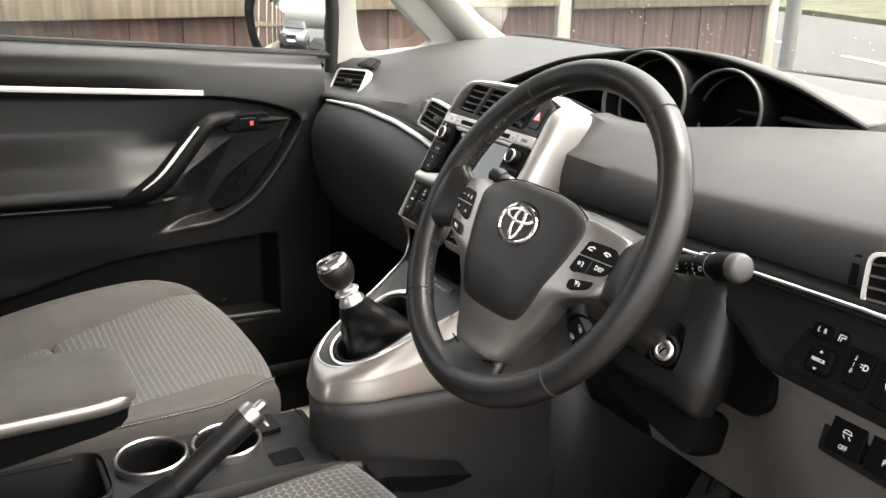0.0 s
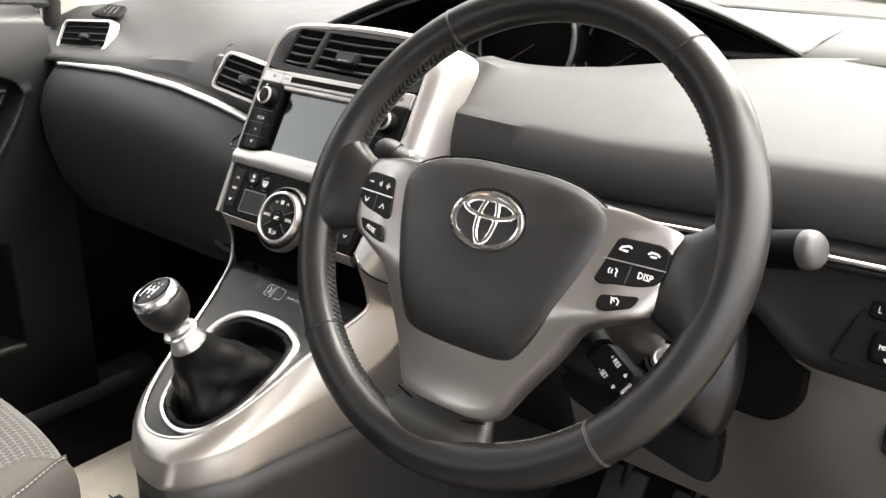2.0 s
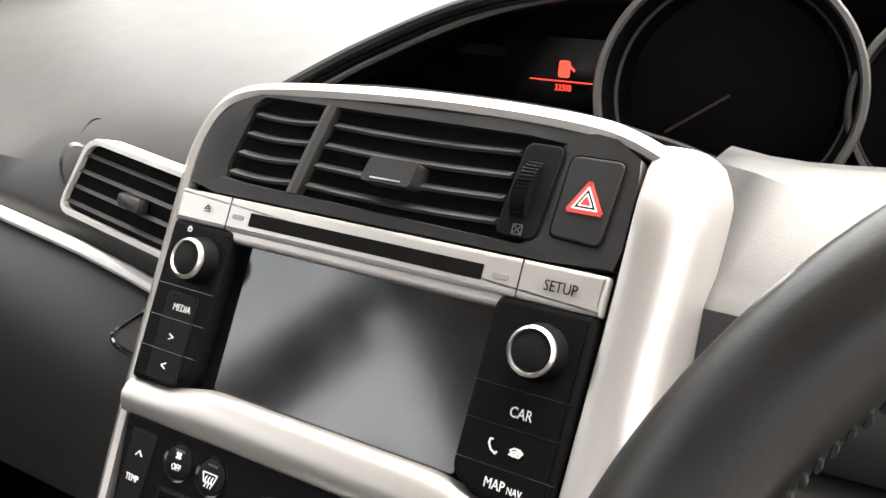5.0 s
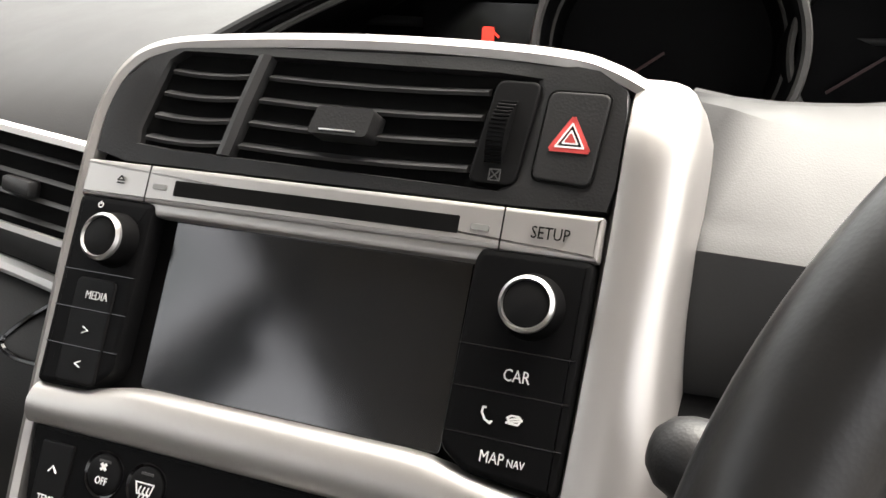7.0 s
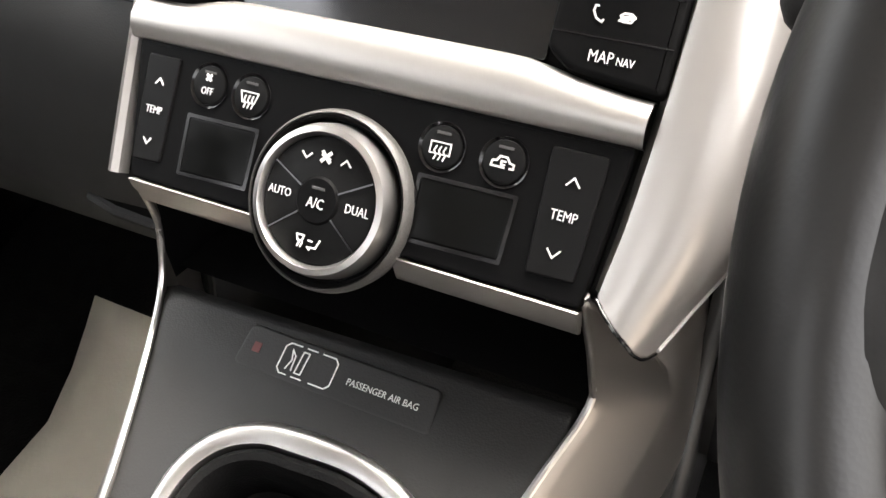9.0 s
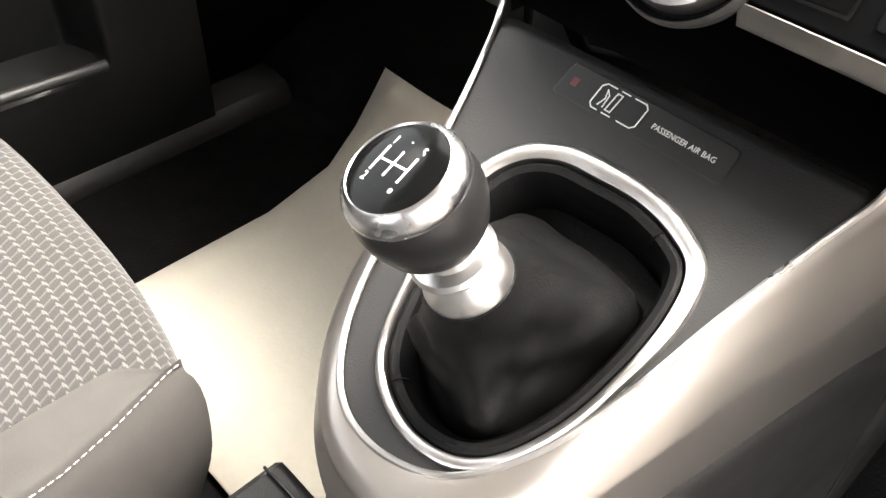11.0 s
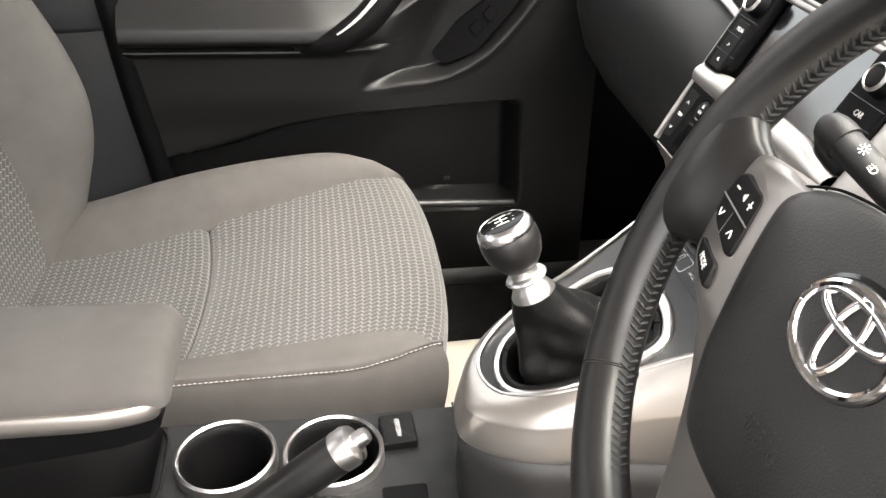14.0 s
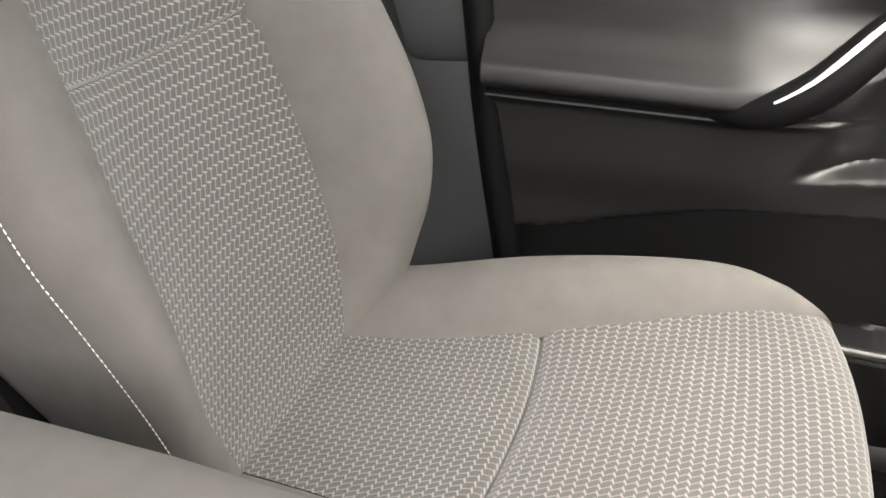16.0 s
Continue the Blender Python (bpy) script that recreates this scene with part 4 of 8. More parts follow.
HOOD = [(-0.118, 0.150, 0.702), (-0.085, 0.190, 0.724), (-0.03, 0.222, 0.748), (0.04, 0.256, 0.762), (0.10, 0.288, 0.771), (0.19, 0.304, 0.767), (0.28, 0.314, 0.749), (0.34, 0.322, 0.728), (0.388, 0.334, 0.706)]
LIP = [(-0.118, 0.145, 0.700), (-0.085, 0.160, 0.708), (-0.03, 0.165, 0.710), (0.05, 0.165, 0.708), (0.10, 0.166, 0.700), (0.15, 0.176, 0.688), (0.24, 0.205, 0.694), (0.32, 0.252, 0.704), (0.388, 0.324, 0.705)]


DRV = ((0.580, 0.084, 0.606), (0.690, 0.088, 0.612), (0.690, 0.102, 0.668), (0.573, 0.098, 0.652))


def build_dashboard():
    d = thing("dashboard", "dark grey soft moulded car dashboard with chrome lines", "dashboard", (0, 0.3, 0.35))
    xs = [-0.775 + 0.0205 * i for i in range(33)]
    thick(part("top_pad", sheet([pad_row(x) for x in xs]), M_PAD, d, "soft grey padded top"), 0.004)
    # glove box front below the bright line
    low = []
    for x in xs:
        zc = chrome_z(x)
        e = smooth01(-0.60, -0.72, x)
        low.append([(x, y + 0.05 * e, z) for y, z in ((0.090, zc - 0.002), (0.078, zc - 0.010), (0.060, zc - 0.030), (0.048, zc - 0.065), (0.050, 0.50), (0.066, 0.44), (0.10, 0.385), (0.17, 0.345), (0.32, 0.33))])
    thick(part("glovebox_front", sheet(low), M_GLOVE, d), 0.004)
    part("chrome_line", tube([(x, 0.083, chrome_z(x) + 0.001) for x in xs[8:-1]], [0.0022 + 0.0022 * smooth01(0, 8, i) for i in range(len(xs[8:-1]))], 8, flat=1.0), M_BRIGHT, d, "bright chrome line")
    part("glovebox_gap", tube(spline([(-0.150, 0.0785, 0.5945), (-0.164, 0.0715, 0.5865), (-0.1745, 0.0628, 0.5775), (-0.1735, 0.0592, 0.5735), (-0.166, 0.0570, 0.5708), (-0.154, 0.0563, 0.5700), (-0.12, 0.0560, 0.5700)], 24), 0.0014, 6), M_GLOSS, d)
    part("pocket_lip", tube([(-0.236, 0.070, 0.430), (-0.215, 0.069, 0.4245), (-0.160, 0.068, 0.4245)], 0.004, 8), M_GLOVE, d)
    # Solid near-black block, put there for the shade inside the pocket.
    part("side_pocket_shade", loft([[(-0.250, 0.066, 0.449), (-0.150, 0.062, 0.452), (-0.150, 0.066, 0.428), (-0.228, 0.070, 0.428)], [(-0.250, 0.090, 0.449), (-0.150, 0.090, 0.452), (-0.150, 0.090, 0.428), (-0.228, 0.090, 0.428)]]), M_VOID, d, "near-black block for the shade in a little pocket", smooth=False)
    # top behind the instrument hood
    rear = []
    for x in [-0.12 + 0.045 * i for i in range(21)]:
        z1 = table([(-0.12, 0.700), (0.40, 0.700), (0.78, 0.68)], x)
        rear.append([(x, 0.332, z1 if x < 0.36 else 0.7055), (x, 0.45, 0.716), (x, 0.56, 0.722), (x, 0.655, 0.712 - 0.02 * smooth01(0.6, 0.78, x))])
    thick(part("rear_top", sheet(rear), M_PAD, d), 0.004)
    # driver side
    face, lower, slot = [], [], []
    for x in [0.128 + 0.0163 * i for i in range(41)]:
        yl = table([(0.128, 0.172), (0.15, 0.177), (0.24, 0.206), (0.32, 0.253), (0.388, 0.326), (0.44, 0.36), (0.80, 0.36)], x)
        zl = table([(0.128, 0.692), (0.15, 0.688), (0.24, 0.694), (0.32, 0.704), (0.388, 0.705), (0.44, 0.7065), (0.80, 0.690)], x)
        cr = table([(0.12, 0.657), (0.30, 0.652), (0.45, 0.660), (0.60, 0.668), (0.8, 0.66)], x)
        ch = table([(0.12, 0.592), (0.30, 0.598), (0.45, 0.607), (0.60, 0.612), (0.80, 0.615)], x)
        zb = soft_table([(0.128, 0.560), (0.45, 0.560), (0.515, 0.522), (0.80, 0.520)], x)
        rise = 1 - smooth01(0.132, 0.20, x)
        zl += 0.005 * rise
        # Shelf under the pad, coloured black for the shade of the overhang.
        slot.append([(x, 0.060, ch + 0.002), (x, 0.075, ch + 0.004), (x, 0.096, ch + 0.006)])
        face.append([(x, 0.100, ch + 0.005), (x, 0.090, ch + 0.007), (x, 0.0885, ch + 0.013), (x, 0.091, (ch + cr) / 2 + 0.004), (x, 0.098, cr - 0.004), (x, 0.104, cr), (x, 0.112, cr + 0.004), (x, 0.5 * (0.11 + yl), 0.5 * (cr + 0.006 + zl) + 0.006 + 0.012 * rise), (x, yl - 0.012, zl + 0.0005), (x, yl, zl - 0.0005)])
        lower.append([(x, 0.060, ch - 0.003), (x, 0.070, ch - 0.010), (x, 0.071, ch - 0.022), (x, 0.062, zb + 0.012), (x, 0.058, zb)])
    thick(part("driver_pad", sheet(face), M_PAD_SHADE, d), 0.004)
    thick(part("pad_overhang_shade", sheet(slot), M_SMOOTH, d, "shade under the pad, put in as a satin black shelf"), 0.002)
    thick(part("driver_fascia", sheet(lower), M_LOW, d), 0.004)
    part("driver_chrome_line", tube([(x, 0.0595, table([(0.12, 0.592), (0.30, 0.598), (0.45, 0.607), (0.60, 0.612), (0.80, 0.615)], x) + 0.001) for x in [0.175 + 0.03 * i for i in range(21)]], 0.0021, 8), M_SATIN, d, "bright chrome line")
    knee = []
    for x in [0.14 + 0.033 * i for i in range(20)]:
        s = smooth01(0.40, 0.56, x)
        zb = soft_table([(0.128, 0.560), (0.45, 0.560), (0.515, 0.522), (0.80, 0.520)], x)
        knee.append([(x, y, z) for y, z in ((0.062, zb), (0.066 + 0.045 * (1 - s), zb - 0.014), (0.066 + 0.05 * (1 - s), 0.50), (0.075 + 0.05 * (1 - s), 0.44), (0.10 + 0.04 * (1 - s), 0.36), (0.17, 0.29), (0.34, 0.27))])
    thick(part("knee_panel", sheet(knee), M_LOWER, d, "warm grey knee panel"), 0.004)
    cover = [[(x, y - 0.004, z) for y, z in ((0.112, 0.508), (0.116, 0.50), (0.125, 0.44), (0.14, 0.36), (0.168, 0.292))] for x in (0.146, 0.19, 0.23, 0.268)]
    thick(part("column_side_cover", sheet(cover), M_LOW, d, "black cover beside the console"), 0.003)
    # Near-black blocks put the shade of the slots on the cover.
    for i in range(4):
        part("grille_slot", block((0.0022, 0.003, 0.011), 0.0006), M_VOID, d, turn=pose(0.160 + 0.0058 * i, 0.1268, 0.4065, 12, 8, 0))
    # Raised black plate put in for the shade of the gap here.
    part("knee_gap_shade", plate(rounded([(0.425, 0.455), (0.492, 0.455), (0.512, 0.478), (0.514, 0.535), (0.455, 0.556), (0.425, 0.556)], 0.018), 0, 0.03, 0.003), M_SMOOTH, d, "satin black plate for the shaded gap beside the column", turn=Matrix(((1, 0, 0, 0), (0, 0, -1, 0.100), (0, 1, 0, 0), (0, 0, 0, 1))))
    # instrument hood and its cavity
    hood = spline(HOOD, 41)
    rows = []
    for p in hood:
        rows.append([p, p + Vector((0, 0.006, 0.003)), (p.x, p.y + 0.03, p.z + 0.002 - 0.05 * max(p.z - 0.715, 0)), (p.x, p.y + 0.5 * (0.46 - p.y), 0.45 * p.z + 0.55 * 0.722), (p.x, 0.46, 0.7185), (p.x, 0.50, 0.715)])
    thick(part("instrument_hood", sheet(rows), M_PAD, d), 0.004)
    part("hood_edge", tube(hood, 0.0036, 8), M_BLACK, d)
    inner = [(p.x, p.y + 0.018, p.z - 0.007) for p in hood[2:-2]]
    part("hood_inner_edge", tube(inner, 0.0028, 8), M_KNEE, d)
    lip = spline(LIP, 41)
    cav = [[(a.x, a.y, a.z - 0.001), (a.x, a.y + 0.012, a.z - 0.022), (a.x, max(0.34, a.y + 0.012), a.z - 0.050), (a.x, max(0.345, b.y + 0.012), b.z - 0.010), (a.x, b.y + 0.004, b.z - 0.0045)] for a, b in zip(lip, hood)]
    thick(part("instrument_cavity", sheet(cav), M_SMOOTH, d, "black instrument recess"), 0.003)
    for c, r, name in (((0.098, 0.292, 0.695), 0.070, "dial"), ((0.213, 0.320, 0.694), 0.058, "dial")):
        ax = Vector((0.15, -1.0, 0.22)).normalized()
        u = Vector((0, 0, 1)).cross(ax).normalized()
        m = Matrix((u, ax.cross(u), ax)).transposed().to_4x4()
        m.translation = c
        dial = part(name, revolve([(0.0, -0.012), (r * 0.84, -0.012), (r * 0.88, 0.0), (r * 0.90, 0.012), (r * 0.93, 0.040), (r * 0.97, 0.044), (r, 0.041), (r * 1.0, -0.03)], 56), M_SMOOTH, d, "black round instrument dial", turn=m)
        part("dial_lip", revolve([(r * 0.935, 0.0405), (r * 0.95, 0.0450), (r * 0.985, 0.0450), (r * 1.004, 0.0415)], 56, True), M_KNEE, dial, "grey rolled lip", turn=m)
        part("dial_ring", revolve([(r * 0.885, 0.010), (r * 0.90, 0.0145), (r * 0.925, 0.0165), (r * 0.93, 0.013)], 56, True), M_KNEE, dial, "thin grey ring", turn=m)
        part("needle", block((0.0016, r * 0.6, 0.001), 0), M_NEEDLE, dial, turn=m @ Matrix.Rotation(radians(125), 4, "Z") @ Matrix.Translation((0, r * 0.3, -0.005)))
    disp = inclined((-0.013, 0.316, 0.6915), 8)
    dm = part("trip_display", plate(rounded(rect(-0.045, -0.022, 0.040, 0.026), 0.003), 0, 0.004), M_GLOSS, d, "black trip display", turn=disp)
    strokes("display_line", [[(-0.024, -0.0028), (0.020, -0.0028)]], 0.0007, (0, 0, 0.004), disp, M_REDGLOW, dm)
    lettering("33500", 0.0060, (0.0, -0.0072, 0.004), disp, M_REDGLOW, dm, "odometer_digits")
    part("door_open_sign", plate(rounded(rect(-0.0042, -0.0005, 0.0038, 0.0105), 0.002), 0.004, 0.0045, 0.0001), M_REDGLOW, dm, "red car sign", turn=disp)
    strokes("door_open_flap", [[(0.0038, 0.0070), (0.0068, 0.0045)]], 0.0014, (0, 0, 0.004), disp, M_REDGLOW, dm)
    # airbag marking
    lettering("SRS AIRBAG", 0.010, (-0.535, 0.146, 0.6485), Matrix.Identity(4), M_GREYMARK, d, "airbag_marking", lift=0.0)
    # vents
    vent("side_vent", "rectangular dashboard air vent in a satin chrome frame", ((-0.675, 0.121, 0.626), (-0.548, 0.131, 0.631), (-0.549, 0.154, 0.677), (-0.675, 0.145, 0.668)), 4)
    vent("centre_vent", "slanted dashboard air vent in a satin chrome frame", ((-0.245, 0.098, 0.627), (-0.130, 0.086, 0.619), (-0.103, 0.095, 0.666), (-0.217, 0.112, 0.673)), 4, lift=0.009)
    part("pod_seam", tube(spline([(-0.262, 0.0925, 0.630), (-0.259, 0.094, 0.637), (-0.251, 0.102, 0.654), (-0.253, 0.122, 0.6705), (-0.252, 0.130, 0.6755), (-0.240, 0.130, 0.6758), (-0.196, 0.121, 0.6738), (-0.151, 0.118, 0.6688)], 40), 0.0008, 6), M_VOID, d)
    part("vent_wheel", revolve([(0.0095, -0.003), (0.0105, 0.0), (0.0095, 0.003)], 24), M_VANE, d, turn=pose(-0.241, 0.104, 0.652, 90, 0, 70) @ Matrix.Diagonal((1, 1.6, 1, 1)))
    vent("driver_vent", "dashboard air vent in a satin chrome frame", DRV, 4, lift=0.011)
    part("vent_wheel_slot", plate(rounded([(-0.004, -0.015), (0.004, -0.014), (0.003, 0.014), (-0.005, 0.013)], 0.003), -0.004, 0.0015, 0.0006), M_SMOOTH, d, "dark slot of the vent wheel", turn=inclined((0.562, 0.0890, 0.634), 12))
    dv = thing("demister_vent", "small black demister grille on the dashboard corner", "air vent", (-0.60, 0.175, 0.68))
    m = inclined((-0.605, 0.176, 0.6845), 60)
    part("grille_frame", plate(rounded([(-0.035, -0.014), (0.040, -0.014), (0.030, 0.014), (-0.020, 0.014)], 0.005), 0, 0.005, 0.001), M_BLACK, dv, turn=m)
    for i in range(4):
        part("slot", plate(rounded([(-0.020 + 0.013 * i, -0.009), (-0.012 + 0.013 * i, -0.009), (-0.014 + 0.011 * i, 0.009), (-0.018 + 0.011 * i, 0.009)], 0.001), 0.004, 0.0055, 0.0002), M_GLOSS, dv, turn=m)


# ---- centre stack ----
def build_stack():
    s = thing("centre_stack", "silver-edged centre stack with a black head unit", "centre console", (0, 0.0, 0.50))
    out = rounded([(-0.108, -0.030), (0.108, -0.030), (0.1125, 0.10), (0.1125, 0.146), (-0.111, 0.146), (-0.1105, 0.10)], 0.004)
    part("back_plate", plate(out, -0.05, -0.0075, 0.001), M_BLACK, s, turn=STK)
    # silver side cheeks
    rows = []
    cols = ((-0.09, -0.006, -0.022), (0.0, -0.001, -0.022), (0.03, 0.0024, -0.023), (0.15, 0.0036, -0.026), (0.40, 0.0034, -0.031), (0.62, 0.0020, -0.0345), (0.80, -0.0018, -0.038), (0.91, -0.0090, -0.0400), (0.97, -0.0200, -0.0413), (1.0, -0.038, -0.042), (1.04, -0.070, -0.028), (1.06, -0.105, -0.016), (1.08, -0.133, -0.007))
    for i in range(33):
        row = []
        for f, h, v0 in cols:
            v = v0 + (0.197 - v0) * i / 32
            edge = eased([(-0.045, 0.1045), (-0.02, 0.1065), (0.0, 0.109), (0.10, 0.1135), (0.16, 0.1145), (0.204, 0.113)], v)
            wide = eased([(-0.045, 0.020), (0.0, 0.030), (0.05, 0.031), (0.12, 0.027), (0.18, 0.027), (0.204, 0.019)], v)
            drop = eased([(0.0, 0.0), (0.160, 0.0), (0.174, -0.002), (0.185, -0.0075), (0.195, -0.018), (0.204, -0.036)], v)
            row.append(STK @ Vector((edge + wide * f, v, drop + h)))
        rows.append(row)
    part("silver_cheek", sheet(rows), M_SILVER, s, "silver painted side cheek")
    part("cheek_edge", tube([q + Vector((0.0006, 0, 0.0004)) for q in rows[0][9:]], 0.0009, 6), M_BRIGHT, s, "bright lower edge")
    part("cheek_joint", tube([q + Vector((0, -0.0004, -0.0012)) for q in rows[0][1:10]], 0.0007, 6), M_GLOSS, s)
    way = [Vector(q) for q in spline([(-0.1068, -0.030, 0), (-0.1090, 0.02, 0), (-0.1105, 0.08, 0), (-0.1112, 0.140, 0), (-0.1095, 0.164, 0), (-0.1015, 0.182, 0), (-0.086, 0.1915, 0), (-0.055, 0.1955, 0), (0.0, 0.198, 0), (0.05, 0.1978, 0), (0.09, 0.1955, 0), (0.107, 0.1930, -0.0050), (0.124, 0.1870, -0.0140)], 67)]
    rows = []
    for i, q in enumerate(way):
        d = (way[min(i + 1, 66)] - way[max(i - 1, 0)]).normalized()
        n = Vector((-d.y, d.x, 0))
        k = smooth01(30, 40, i)
        back = table([(-0.12, 0.694), (-0.083, 0.708), (0.05, 0.710), (0.124, 0.694)], q.x)
        row = [STK @ (q - n * 0.0035 + Vector((0, 0, -0.004))), STK @ (q - n * 0.003 + Vector((0, 0, 0.0018))), STK @ (q + Vector((0, 0, 0.0030))), STK @ (q + n * 0.0035 + Vector((0, 0, 0.0010))), STK @ (q + n * 0.0058 + Vector((0, 0, -0.0045)))]
        o = STK @ (q + n * 0.0070)
        side = STK @ (q + n * 0.0072 + Vector((0, 0, -0.026)))
        far = STK @ (q + n * 0.0072 + Vector((0, 0, -0.050)))
        row += [side.lerp(Vector((o.x, 0.148, back)), k), far.lerp(Vector((o.x, 0.166, back - 0.003)), k)]
        rows.append(row)
    part("silver_frame", sheet(rows), M_SILVER, s, "silver painted outer edge")
    # upper vent block
    hole = rounded([(-0.089, 0.148), (0.079, 0.145), (0.083, 0.188), (-0.078, 0.190)], 0.006)
    rim = rounded([(-0.108, 0.1405), (0.1140, 0.1405), (0.1140, 0.187), (0.096, 0.1945), (-0.083, 0.1935), (-0.106, 0.172)], 0.006)
    part("vent_surround", cut_out(rim, hole, (-0.002, 0.168), ((0.0, -0.012), (0.0, 0.0016), (0.9, 0.0024), (1.0, 0.0010), (1.0, -0.004))), M_HOOP, s, turn=STK)
    # Shade of the vent interior comes from the near-black colour.
    cv = part("vent_cavity_shade", loft([[(p.x, p.y, h) for p in hole] for h in (-0.002, -0.030)]), M_VOID, s, "vent cavity shade as a near-black fill", turn=STK)
    bpy.data.meshes[cv.data.name].flip_normals()
    for i in range(4):
        v = 0.1515 + 0.0098 * i
        for u0, u1 in ((-0.084 + 0.0022 * i, -0.046 + 0.0025 * i), (-0.038 + 0.0025 * i, 0.060 + 0.001 * i)):
            part("vane", loft([[(u, v - 0.0009 - 0.0012 * b, 0.0012), (u, v + 0.0003 - 0.0012 * b, 0.0020), (u, v + 0.0014 - 0.0012 * b, 0.0008), (u, v + 0.0040 - 0.0010 * b, -0.0040), (u, v + 0.0070, -0.011), (u, v + 0.0082, -0.020), (u, v + 0.0060, -0.020)] for u, b in ((u0, 0), (u0 * 0.75 + u1 * 0.25, 0.75), ((u0 + u1) / 2, 1.0), (u0 * 0.25 + u1 * 0.75, 0.75), (u1, 0))]), M_VANE, cv, turn=STK)
    part("divider", loft([[(u - 0.0035, v, -0.02), (u - 0.003, v, 0.0030), (u, v, 0.0042), (u + 0.003, v, 0.0030), (u + 0.0035, v, -0.02)] for u, v in ((-0.0435, 0.147), (-0.039, 0.168), (-0.0335, 0.190))]), M_VANE, cv, turn=STK)
    part("tab", loft([[(x, y, h) for x, y in rounded([(-0.004, 0.158), (0.021, 0.158), (0.023, 0.169), (-0.001, 0.169)], 0.002)] for h in (-0.004, 0.008, 0.0095)]), M_DECK, cv, turn=STK)
    part("tab_line", block((0.0155, 0.0007, 0.0008), 0.0002), M_SATIN, cv, "thin chrome line", turn=STK @ Matrix.Translation((0.0088, 0.1597, 0.0095)))
    tw = part("vent_wheel_bay", plate(rounded([(0.061, 0.147), (0.079, 0.147), (0.083, 0.186), (0.066, 0.186)], 0.004), -0.028, 0.0030, 0.0008), M_BLACK, s, turn=STK)
    wheel = loft([[(0.0665 + 0.0022 * f + a, 0.1545 + 0.0235 * f, 0.0035 + 0.0055 * math.sin(math.pi * f)) for a in (0, 0.0065)] + [(0.0665 + 0.0022 * f + a, 0.1545 + 0.0235 * f, 0.0030) for a in (0.0065, 0)] for f in [i / 14 for i in range(15)]])
    part("vent_wheel", wheel, M_BLACK, tw, turn=STK)
    for i in range(15):
        f = (i + 0.5) / 15
        part("rib", block((0.0063, 0.0006, 0.0008), 0), M_SMOOTH, tw, turn=STK @ Matrix.Translation((0.0698 + 0.0022 * f, 0.1545 + 0.0235 * f, 0.0037 + 0.0055 * math.sin(math.pi * f))))
    strokes("vent_shut_mark", [[(-1, -1), (1, -1), (1, 1), (-1, 1), (-1, -1), (1, 1)], [(-1, 1), (1, -1)]], 0.0004, (0.0715, 0.1502, 0.0038), STK, M_GREYMARK, tw, 0.002)
    hz = part("hazard_button", plate(rounded([(0.0845, 0.1505), (0.1055, 0.1495), (0.1085, 0.1830), (0.0865, 0.1830)], 0.0035), 0.0015, 0.0033, 0.0007), M_HOOP, s, "dark grey hazard button with a red triangle", turn=STK)
    part("button_gap", tube([(p.x, p.y, 0.0024) for p in rounded([(0.0842, 0.1502), (0.1058, 0.1492), (0.1088, 0.1833), (0.0862, 0.1833)], 0.0035)], 0.0005, 6, True), M_VOID, hz, turn=STK)
    for k, wd, mt in ((1.0, 0.0022, M_RED), (0.80, 0.0006, M_MARK), (0.42, 0.0006, M_MARK), (0.20, 0.0014, M_RED)):
        tri = [(math.cos(radians(a)) * 0.0072 * k, math.sin(radians(a)) * 0.0072 * k) for a in (90, 210, 330, 90)]
        strokes("hazard_triangle", [tri], wd, (0.0965, 0.1655, 0.0033 + 0.0002 * (k < 1)), STK, mt, hz)
    # silver bar with the disc slot
    bar = part("disc_bar", plate(rounded(rect(-0.1075, 0.1235, 0.1130, 0.1392), 0.0012), 0, 0.0050, 0.0014), M_SILVER, s, "silver bar with a disc slot", turn=STK)
    # Shallow plate; its near-black colour carries the shade of a deep slot.
    part("disc_slot_shade", plate(rounded(rect(-0.061, 0.1275, 0.062, 0.1339), 0.0006), 0.0045, 0.0053, 0.0001), M_VOID, bar, "near-black plate for the shade in the disc slot", turn=STK)
    for u in (-0.0745, 0.0780):
        part("joint", plate(rect(u - 0.0003, 0.1237, u + 0.0003, 0.1390), 0.0045, 0.0052, 0.0001), M_GLOSS, bar, turn=STK)
    for u in (-0.068, 0.070):
        part("key_mark", plate(rounded(rect(u - 0.0035, 0.1294, u + 0.0035, 0.1317), 0.0008), 0.0045, 0.0054, 0.0001), M_STEEL, bar, turn=STK)
    strokes("eject_mark", [[(-1.2, 0), (0, 1.3), (1.2, 0), (-1.2, 0)], [(-1.2, -0.8), (1.2, -0.8)]], 0.0005, (-0.0875, 0.1313, 0.0053), STK, M_BLACK, bar, 0.0014)
    lettering("SETUP", 0.0062, (0.0955, 0.1310, 0.0050), STK, M_BLACK, bar, lift=0.0006)
    part("bar_underside", plate(rect(-0.072, 0.1185, 0.0745, 0.1255), -0.004, 0.0035, 0.002), M_SILVER, s, turn=STK)
    # screen
    scr = part("screen", plate(rounded(rect(-0.0620, 0.0500, 0.0675, 0.1195), 0.002), -0.006, -0.0030, 0.0003), M_SCREEN, s, "dark touch screen glass", turn=STK)
    for sg, u0, u1 in ((-1, -0.1075, -0.0700), (1, 0.0690, 0.1115)):
        inner = u1 if sg < 0 else u0
        outer = u0 if sg < 0 else u1
